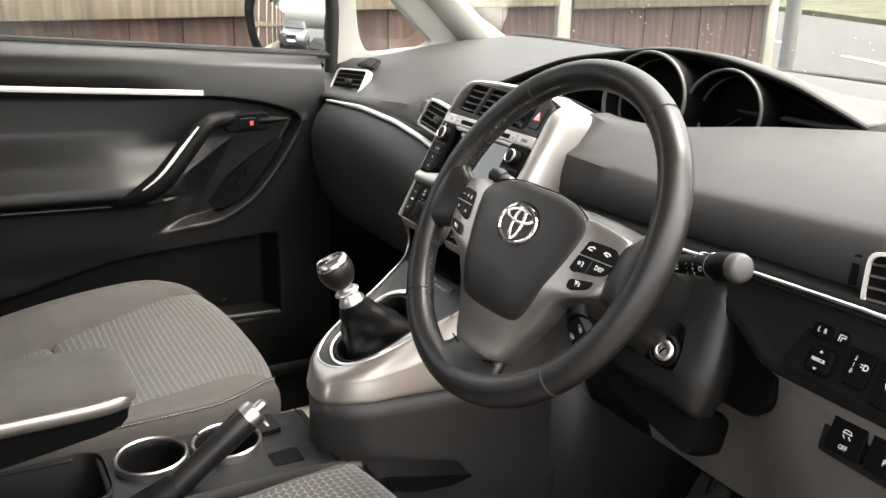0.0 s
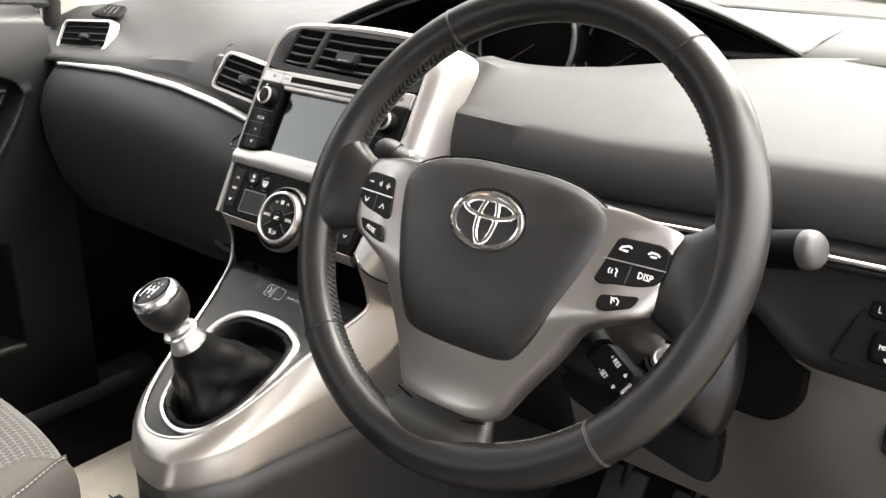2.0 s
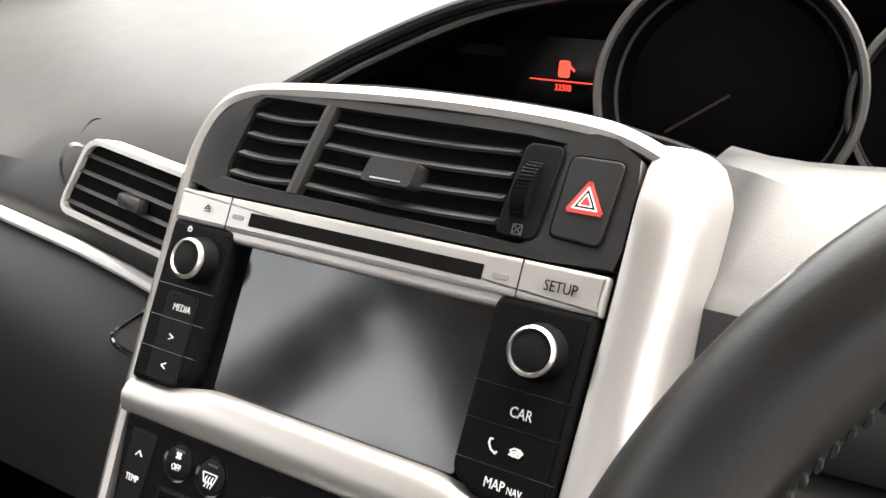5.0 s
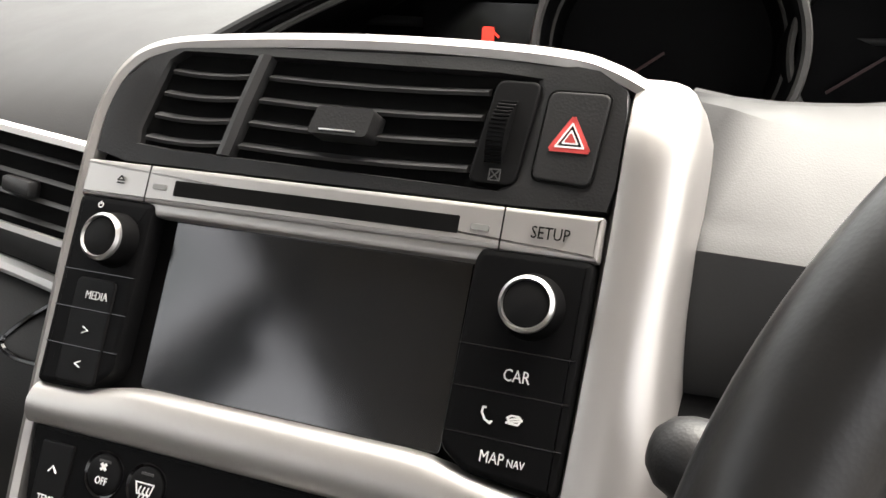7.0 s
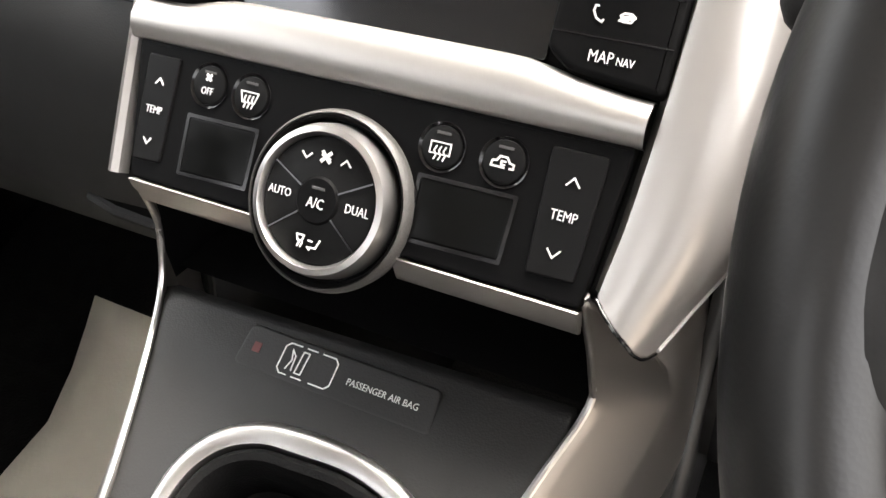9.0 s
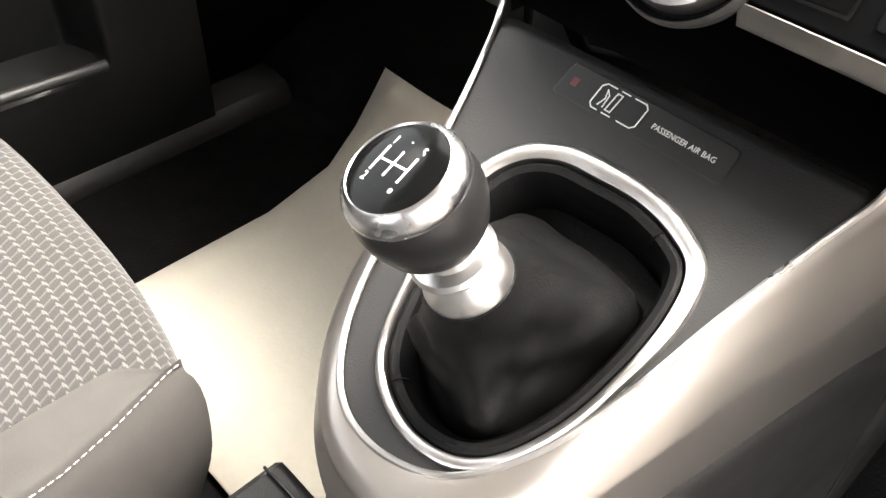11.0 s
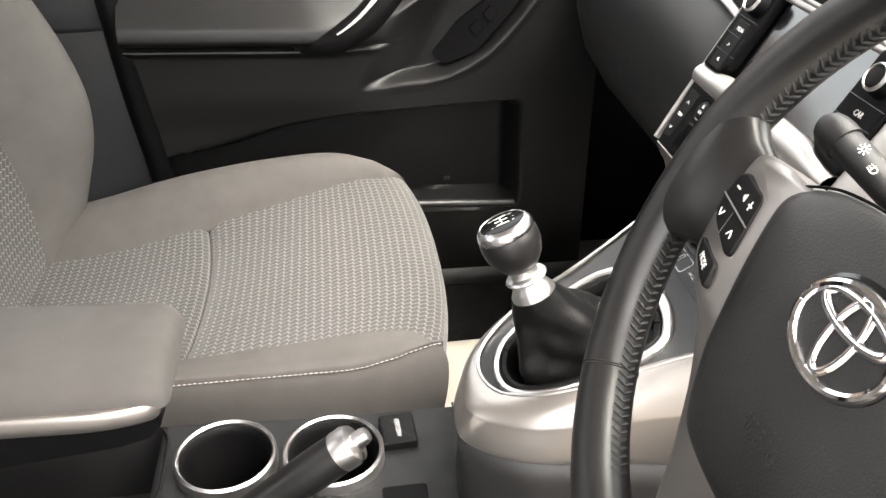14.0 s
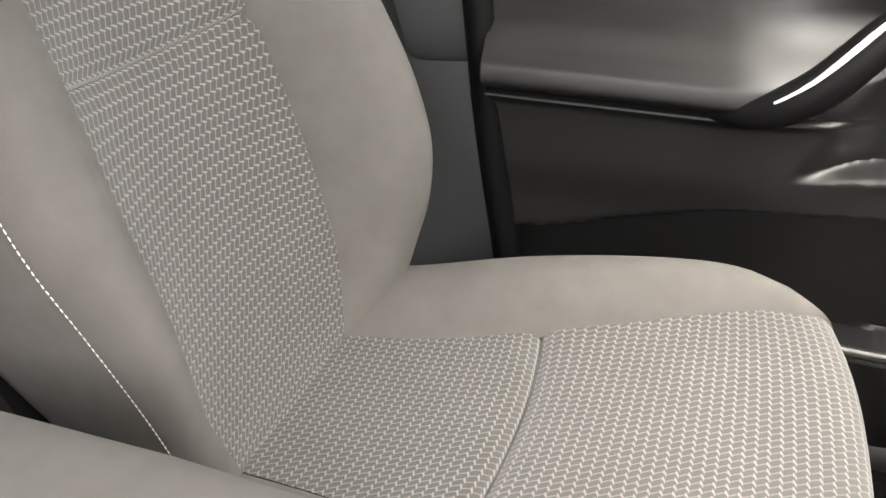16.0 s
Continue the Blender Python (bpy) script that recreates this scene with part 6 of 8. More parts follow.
    part("collar", revolve([(0.0225, -0.002), (0.0222, 0.003), (0.0185, 0.010), (0.0150, 0.016), (0.0140, 0.0185), (0.0148, 0.0195), (0.0205, 0.0205), (0.0212, 0.0225), (0.0195, 0.0250), (0.0140, 0.0265), (0.0132, 0.030), (0.0135, 0.042)], 44), M_SATIN, lev, "brushed steel collar", turn=L @ Matrix.Diagonal((0.80, 0.80, 0.72, 1)))
    K = L @ Matrix.Translation((0, 0, 0.0245)) @ Matrix.Diagonal((0.83, 0.83, 0.83, 1))
    kn = part("knob", revolve([(0.0135, 0.0), (0.0180, 0.003), (0.0245, 0.012), (0.0280, 0.023), (0.0285, 0.031), (0.0275, 0.037), (0.0262, 0.040)], 48), M_LEATHER, lev, "black leather knob", turn=K)
    part("knob_cap", revolve([(0.0268, 0.0385), (0.0275, 0.0400), (0.0272, 0.0430), (0.0258, 0.0462), (0.0234, 0.0492), (0.0222, 0.0498), (0.0214, 0.0490)], 48), M_KNOBRING, kn, "chrome ring", turn=K)
    part("knob_plate", revolve([(0.0, 0.0512), (0.0120, 0.0509), (0.0190, 0.0501), (0.0219, 0.0492), (0.0219, 0.048)], 40), M_LCD, kn, "black shift pattern plate", turn=K)
    KT = K @ Matrix.Rotation(radians(180), 4, "Z")
    strokes("shift_pattern", [[(-0.009, 0.006), (-0.009, -0.006)], [(-0.001, 0.006), (-0.001, -0.006)], [(0.007, 0.006), (0.007, -0.006)], [(-0.009, 0), (0.007, 0)]], 0.0009, (0, 0, 0.0507), KT, M_MARK, kn)
    for ch, x, y in (("1", -0.009, 0.0095), ("2", -0.009, -0.0095), ("3", -0.001, 0.0095), ("4", -0.001, -0.0095), ("5", 0.007, 0.0095), ("6", 0.007, -0.0095)):
        lettering(ch, 0.0058, (x, y, 0.0505), KT, M_MARK, kn, "digit")


# ---- tunnel between the seats ----
def build_tunnel():
    t = thing("tunnel_console", "black console between the seats with two cup holders", "centre console", (0, -0.45, 0))
    rows = []
    prof = ((-0.195, 0.262, 0.085), (-0.24, 0.266, 0.082), (-0.30, 0.268, 0.080), (-0.36, 0.270, 0.080), (-0.45, 0.274, 0.082), (-0.60, 0.278, 0.086), (-0.95, 0.278, 0.088))
    ys = [-0.195 - 0.005 * i for i in range(106)] + [-0.80, -0.95]
    for y in ys:
        z = table(sorted((-a, b) for a, b, c in prof), -y)
        w = table(sorted((-a, c) for a, b, c in prof), -y)
        rows.append([(0.005 - w - 0.012, y, 0.0), (0.005 - w - 0.006, y, 0.20), (0.005 - w, y, z - 0.010)] + [(0.005 + (w - 0.008) * f / 15, y, z) for f in range(-15, 16)] + [(0.005 + w, y, z - 0.010), (0.005 + w + 0.006, y, 0.20), (0.005 + w + 0.012, y, 0.0)])
    deck = sheet(rows)
    wells = [(-0.016, -0.418), (-0.013, -0.322)]
    gone = [f for f in deck.faces if any((f.calc_center_median().xy - Vector(c)).length < 0.0425 for c in wells) and f.calc_center_median().z > 0.25]
    gone += [f for f in deck.faces if abs(f.calc_center_median().x + 0.012) < 0.056 and -0.70 < f.calc_center_median().y < -0.478 and f.calc_center_median().z > 0.25]
    bmesh.ops.delete(deck, geom=gone, context="FACES")
    thick(part("deck", deck, M_LOW, t), 0.003)
    part("front_joint", tube([(-0.075, -0.205, 0.2665), (0.0, -0.203, 0.2672), (0.085, -0.205, 0.2665)], 0.0010, 6), M_GLOSS, t)
    for c in ((-0.016, -0.418, 0.276), (-0.013, -0.322, 0.272)):
        m = Matrix.Translation(c) @ Matrix.Diagonal((1.02, 1.02, 1, 1))
        part("cup_holder", revolve([(0.0412, 0.006), (0.0385, 0.003), (0.0375, -0.004), (0.0355, -0.070), (0.0, -0.072)], 48, cap=False), M_BLACK, t, "deep black cup holder", turn=m)
        part("cup_ring", revolve([(0.0402, 0.0), (0.0406, 0.0085), (0.0424, 0.0105), (0.0446, 0.0085), (0.0450, -0.004)], 56, True), M_SATIN, t, "bright satin silver cup ring", turn=m)
    flap = part("socket_flap", plate(rounded(rect(-0.019, -0.0165, 0.019, 0.0165), 0.004), -0.006, 0.008, 0.0025), M_BLACK, t, "black power socket cover", turn=pose(-0.036, -0.262, 0.2705, 0, 6, 4))
    lettering("12V/120W", 0.0062, (0.0, 0.0, 0.008), pose(-0.036, -0.262, 0.2705, 0, 6, 4), M_MARK, flap, turn=0)
    part("switch_well", plate(rounded(rect(-0.017, -0.020, 0.017, 0.020), 0.004), 0.0, 0.002, 0.0008), M_SMOOTH, t, turn=pose(0.045, -0.262, 0.2675))
    part("side_slot", loft([[(0.150, y, zl - h), (0.150, y, zl), (0.110, y, zl), (0.110, y, zl - h)] for y, zl, h in ((-0.180, 0.268, 0.004), (-0.165, 0.268, 0.022), (-0.12, 0.254, 0.024), (-0.07, 0.240, 0.016), (-0.040, 0.231, 0.003))]), M_GLOSS, t, "dark slot in the console side")
    # open well under the armrest
    mouth = rounded(rect(-0.060, -0.115, 0.060, 0.115), 0.035, 8)
    low = [Vector((p.x * 0.94, p.y * 0.97)) for p in mouth]
    part("storage_well", loft([[(p.x * 1.03, p.y * 1.015, 0.0) for p in mouth], [(p.x, p.y, 0.003) for p in mouth], [(p.x * 0.97, p.y * 0.985, 0.0) for p in mouth], [(p.x, p.y, -0.085) for p in low]], cap=False), M_LOW, t, "deep dark storage well", turn=pose(-0.012, -0.587, 0.2785))
    part("well_floor", plate(low, -0.088, -0.084, 0.0005), M_RUBBER, t, "black rubber floor of the well", turn=pose(-0.012, -0.587, 0.2785))
    part("coin_slot", block((0.012, 0.006, 0.010), 0.001), M_BLACK, t, turn=pose(0.018, -0.502, 0.200))
    hb = thing("handbrake", "black handbrake lever with a silver release button", "handbrake", (0.062, -0.43, 0.27))
    path = [(0.063, -0.435, 0.256), (0.0615, -0.390, 0.291), (0.0605, -0.346, 0.323), (0.060, -0.310, 0.349)]
    part("grip", tube(spline(path, 12), [0.017, 0.0165, 0.016, 0.0155, 0.0155, 0.0155, 0.016, 0.0165, 0.017, 0.0172, 0.017, 0.0165], 18), M_LEATHER, hb)
    ax = (Vector(path[3]) - Vector(path[2])).normalized()
    q = ax.to_track_quat("Z", "Y").to_matrix().to_4x4()
    q.translation = path[3]
    part("end_cap", revolve([(0.0170, -0.004), (0.0172, 0.006), (0.0155, 0.011), (0.0100, 0.013)], 32), M_SATIN, hb, "satin silver end cap", turn=q)
    part("release_button", revolve([(0.0070, 0.010), (0.0072, 0.020), (0.0060, 0.024), (0.003, 0.025)], 24), M_SATIN, hb, "silver push button", turn=q)
    part("boot", tube([(0.064, -0.455, 0.252), (0.063, -0.430, 0.264), (0.062, -0.405, 0.281)], [0.027, 0.025, 0.018], 14), M_GAITER, hb)
    ar = thing("armrest", "grey cloth armrest lid edged with a silver strip", "armrest", (-0.015, -0.6, 0.35))
    rings = []
    for y, k, dz in ((-0.4365, 0.70, -0.026), (-0.4370, 0.80, -0.019), (-0.4395, 0.88, -0.0115), (-0.4440, 0.935, -0.006), (-0.4510, 0.970, -0.0025), (-0.4600, 0.990, -0.0008), (-0.474, 1.0, 0.0), (-0.52, 1.02, 0.001), (-0.60, 1.06, 0.002), (-0.80, 1.08, 0.002), (-0.84, 1.05, -0.002)):
        rings.append([(0.000 + x * k - 0.012 * (1 if y < -0.47 else 0) * min((-0.47 - y) * 4, 1), y, 0.405 + h + dz * min(h / 0.03, 1)) for x, h in ((-0.060, 0.0), (-0.0625, 0.010), (-0.0605, 0.0175), (-0.055, 0.0240), (-0.045, 0.0290), (-0.025, 0.0325), (0.0, 0.0335), (0.025, 0.0325), (0.044, 0.0290), (0.053, 0.0240), (0.0585, 0.0175), (0.0605, 0.010), (0.060, 0.0))])
    part("lid", loft(rings), M_CLOTH, ar, "grey cloth top")
    base = []
    for y, k, z0 in ((-0.4445, 0.74, 0.388), (-0.449, 0.90, 0.378), (-0.458, 0.97, 0.371), (-0.48, 1.0, 0.366), (-0.60, 1.0, 0.348), (-0.84, 1.0, 0.330)):
        base.append([(x * k - 0.012 * min(max(-0.47 - y, 0) * 4, 1), y, z) for x, z in ((-0.058, 0.404), (0.058, 0.404), (0.057, 0.398), (0.050, z0), (-0.050, z0), (-0.057, 0.398))])
    part("base", loft(base), M_BLACK, ar, "black underside")
    strip = spline([(0.0475, -0.4440, 0.4045), (0.0560, -0.4560, 0.4045), (0.0605, -0.490, 0.4040), (0.0575, -0.56, 0.4035), (0.0520, -0.68, 0.403), (0.0500, -0.84, 0.403)], 30)
    part("silver_strip", tube(strip, [0.0022 + 0.0038 * smooth01(-1, 4, i) for i in range(30)], 14, flat=1.6), M_SILVER_SHADE, ar, "silver side strip")


# ---- seats ----
def build_seat(cx=-0.36, dy=0.0, dz=0.0, label=""):
    s = thing("front_seat", label, "car seat", (cx, -0.45 + dy, 0.0), "front seats")
    near = 1 if cx < 0 else -1
    half_far = [(-0.74, 0.090), (-0.60, 0.105), (-0.474, 0.130), (-0.33, 0.168), (-0.255, 0.187)]
    half_near = [(-0.74, 0.118), (-0.60, 0.134), (-0.474, 0.164), (-0.33, 0.181), (-0.255, 0.183)]
    wide_far = [(-0.76, 0.215), (-0.5, 0.225), (-0.30, 0.222), (-0.24, 0.214), (-0.215, 0.206), (-0.18, 0.194)]
    wide_near = [(-0.76, 0.205), (-0.5, 0.212), (-0.30, 0.212), (-0.25, 0.2085), (-0.215, 0.203), (-0.18, 0.193)]
    zc = [(-0.76, 0.232), (-0.60, 0.238), (-0.50, 0.249), (-0.45, 0.255), (-0.36, 0.268), (-0.29, 0.2765), (-0.255, 0.279)]
    bol = [(-0.76, 0.030), (-0.66, 0.045), (-0.56, 0.062), (-0.46, 0.066), (-0.38, 0.060), (-0.31, 0.049), (-0.25, 0.030), (-0.205, 0.010), (-0.18, 0.0)]
    lift = [(-0.76, 0.004), (-0.46, 0.008), (-0.30, 0.009), (-0.24, 0.006), (-0.20, 0.004), (-0.18, 0.004)]
    seam_z = [(-0.76, 0.232), (-0.48, 0.262), (-0.30, 0.261), (-0.25, 0.266), (-0.22, 0.272), (-0.20, 0.274), (-0.18, 0.2705)]
    nose = spline([(0, -0.270, 0.2783), (0, -0.245, 0.2795), (0, -0.218, 0.2775), (0, -0.200, 0.2715), (0, -0.1905, 0.262), (0, -0.187, 0.247), (0, -0.188, 0.225), (0, -0.194, 0.19), (0, -0.208, 0.15), (0, -0.226, 0.10)], 46)[6:]
    tuck = sorted((p.z, p.y) for p in nose if p.z < 0.2655)
    ease = lambda pairs, y: eased(pairs, max(pairs[0][0], min(y, pairs[-1][0])))
    dip = lambda y: 0.011 * math.exp(-abs((y + 0.474) / 0.0055)) + 0.003 * math.exp(-((y + 0.474) / 0.02) ** 2)
    bow = lambda y, f: dy + (0.006 - 0.021 * abs(f) ** 2.6) * smooth01(-0.36, -0.21, y)
    rear = [-0.76 + 0.02 * i for i in range(13)] + [-0.505, -0.496, -0.490, -0.484, -0.480, -0.477, -0.4755, -0.474]
    fore = [-0.474, -0.4725, -0.471, -0.468, -0.464, -0.458, -0.45] + [-0.43 + 0.02 * i for i in range(9)]

    def half(y, side):
        h, w = ease(half_near if side == near else half_far, y), ease(wide_near if side == near else wide_far, y)
        return h + (w - h) * smooth01(-0.232, -0.187, y), w

    def cushion_row(y, z=None, front=False):
        flat = ease(zc, y) - dip(y) if z is None else z
        row = []
        for j in range(25):
            f = -1 + j / 12
            h, w = half(-0.18 if front else y, 1 if f > 0 else -1)
            g = abs(f) * h / w
            row.append((cx + f * h, y + bow(-0.18 if front else y, g) - 0.010 * f * f * math.exp(-((y + 0.474) / 0.05) ** 2), flat + (0.004 if front else ease(lift, y)) * f * f + dz))
        return row

    part("cushion_insert", sheet([cushion_row(y) for y in rear], uv=True), M_WOVEN, s, "patterned woven rear cushion panel")
    top = max(range(len(nose)), key=lambda k: nose[k].y)
    part("cushion_insert", sheet([cushion_row(y) for y in fore if y < nose[0].y - 0.006] + [cushion_row(p.y, p.z, k >= top) for k, p in enumerate(nose)], uv=True), M_WOVEN, s, "patterned woven front cushion panel")
    seam = [Vector(q) + Vector((0, 0, 0.0004)) for q in cushion_row(-0.474)]
    part("cushion_seam", tube(seam, 0.0008, 6), M_CLOTH, s, "sunken cross seam")
    body = [-0.76 + 0.02 * i for i in range(25)] + [p.y for p in nose[:top + 1]]
    level = {p.y: p.z for p in nose[:top + 1]}
    for side in (-1, 1):
        rows, line = [], []
        for y in body:
            h, w = half(y, side)
            b = ease(bol, y)
            flat = level.get(y, ease(zc, y))
            ze = flat + ease(lift, y)
            zs = ease(seam_z, y) if side == near else ze - ease(lift, y) + b * 0.42
            hump = 0.004 * smooth01(-0.20, -0.26, y) if side == near else b * 0.60
            mid = 0.5 * (ze + zs) if side == near else ze + b * 0.12
            keys = [(0.0, ze - 0.004 - dip(y)), (0.03, ze + 0.001 - 0.5 * dip(y)), (0.22, ze + (mid - ze) * 0.45 + hump * 0.62), (0.5, mid + hump), (0.78, zs + (mid - zs) * 0.40 + hump * (0.75 if side == near else 0.86)), (0.94, zs + 0.0035 + hump * 0.22), (1.0, zs)]
            yb = lambda z: y + bow(y, 1) + (table(tuck, z) - tuck[-1][1]) * smooth01(-0.33, -0.187, y)
            prof = spline([(cx + side * (h + (w - h) * fx), y + bow(y, (h + (w - h) * fx) / w) - 0.010 * math.exp(-((y + 0.474) / 0.05) ** 2) * (1 - fx), z + dz) for fx, z in keys], 19)
            down = spline([(w - 0.0012, zs - 0.0022, 0), (w + 0.004, zs - 0.014, 0), (w + 0.010, zs - 0.05, 0), (w + 0.012, zs - 0.09, 0), (w + 0.006, 0.13, 0), (w - 0.006, 0.095, 0)], 16)
            line.append(prof[-1] + Vector((side * 0.0004, 0, 0.0002)))
            rows.append(prof + [(cx + side * q.x, yb(q.y), q.y + dz) for q in down])
        part("cushion_bolster", sheet(rows), M_CLOTH, s, "plain grey cushion side")
        if side == near:
            stitches(line[10:], 0.0038, 0.0054, 0.0006, M_STITCH, s)
    # backrest
    bx = cx + 0.018 * near
    spine = [(0.20, -0.692), (0.26, -0.701), (0.33, -0.717), (0.45, -0.747), (0.555, -0.775), (0.565, -0.783), (0.570, -0.788), (0.575, -0.783), (0.585, -0.782), (0.60, -0.786), (0.72, -0.822), (0.86, -0.865), (0.90, -0.89), (0.905, -0.93)]
    inw = [(0.20, 0.095), (0.26, 0.113), (0.32, 0.130), (0.42, 0.131), (0.50, 0.130), (0.57, 0.123), (0.75, 0.112), (0.90, 0.10)]
    otw = [(0.20, 0.205), (0.30, 0.236), (0.42, 0.252), (0.55, 0.252), (0.70, 0.238), (0.85, 0.20), (0.90, 0.18)]
    near_edge = [(0.20, 0.150), (0.33, 0.175), (0.44, 0.200), (0.50, 0.212), (0.60, 0.214), (0.72, 0.204), (0.85, 0.17), (0.90, 0.15)]
    pro = [(0.20, 0.020), (0.25, 0.038), (0.30, 0.064), (0.36, 0.096), (0.42, 0.116), (0.48, 0.120), (0.58, 0.106), (0.70, 0.065), (0.80, 0.03), (0.90, 0.01)]
    low = [0.20 + 0.02 * i for i in range(18)] + [0.550, 0.556, 0.561, 0.565, 0.568, 0.570]
    high = [0.570, 0.572, 0.575, 0.579, 0.585, 0.595] + [0.61 + 0.02 * i for i in range(14)] + [0.885, 0.893, 0.90, 0.905]

    def back_row(z):
        y, hi, p = table(spine, z), eased(inw, z), eased(pro, z)
        return [(bx + f * hi, y + dy + p * 0.22 * f * f, z + dz + 0.012 * f * f * math.exp(-((z - 0.57) / 0.05) ** 2)) for f in [-1 + j / 10 for j in range(21)]]

    part("backrest_insert", sheet([back_row(z) for z in low], uv=True), M_WOVEN, s, "patterned woven lower backrest panel")
    part("backrest_insert", sheet([back_row(z) for z in high], uv=True), M_WOVEN, s, "patterned woven upper backrest panel")
    part("backrest_seam", tube(back_row(0.570), 0.0008, 6), M_CLOTH, s, "sunken cross seam")
    plain = [q for q in spine if not 0.56 < q[0] < 0.58]
    for side in (-1, 1):
        rows, line = [], []
        for z in [0.20 + 0.018 * i for i in range(38)] + [0.885, 0.893, 0.90, 0.905]:
            y, hi, ho, p = eased(plain, z), eased(inw, z) - 0.002, eased(near_edge, z) if side == near else eased(otw, z) + 0.028, eased(pro, z)
            shape = ((0.0, 0.20, 0.001), (0.03, 0.26, 0), (0.17, 0.36, 0), (0.38, 0.46, 0), (0.60, 0.48, 0), (0.80, 0.42, 0), (0.94, 0.29, 0), (1.0, 0.18, 0)) if side == near else ((0.0, 0.20, 0.004), (0.03, 0.27, 0), (0.17, 0.56, 0), (0.38, 0.88, 0), (0.60, 1.0, 0), (0.80, 0.90, 0), (0.94, 0.60, 0), (1.0, 0.36, 0))
            keys = spline([(hi + (ho - hi) * fx, p * fy - sink, 0) for fx, fy, sink in shape], 22)
            back = spline([(hi + (ho - hi) * fx, p * fy, 0) for fx, fy in ((0.996, shape[-1][1] - 0.03), (1.03, shape[-1][1] - 0.18), (1.06, -0.3), (1.06, -0.9), (0.9, -1.5))], 12)
            rows.append([(bx + side * q.x, y + dy + q.y, z + dz) for q in keys + back])
            line.append(Vector(rows[-1][21]) + Vector((side * 0.0006, 0.0004, 0)))
        part("backrest_bolster", sheet(rows), M_CLOTH, s, "plain grey backrest side")
        if side == near:
            stitches(line[3:-6], 0.0038, 0.0054, 0.0006, M_STITCH, s)
    part("backrest_shell", sheet([[(cx + f * table(otw, z) * 0.92, table(spine, z) + dy - 0.10, z + dz) for f in (-1, -0.5, 0, 0.5, 1)] for z in (0.2, 0.5, 0.8, 0.9)]), M_BLACK, s)
    part("seat_base", block((0.40, 0.46, 0.09 + dz), 0.01), M_BLACK, s, turn=pose(cx, -0.47 + dy, 0.065 + dz / 2))
    for x in (-0.17, 0.17):
        part("rail", block((0.03, 0.52, 0.03), 0.004), M_STEEL, s, turn=pose(cx + x, -0.44 + dy, 0.016))
    part("recliner_hinge", revolve([(0.006, 0), (0.010, 0.01), (0.006, 0.02)], 12), M_STEEL, s, turn=pose(cx - 0.215, -0.672 + dy, 0.228 + dz, 0, 90, 0))
    return s


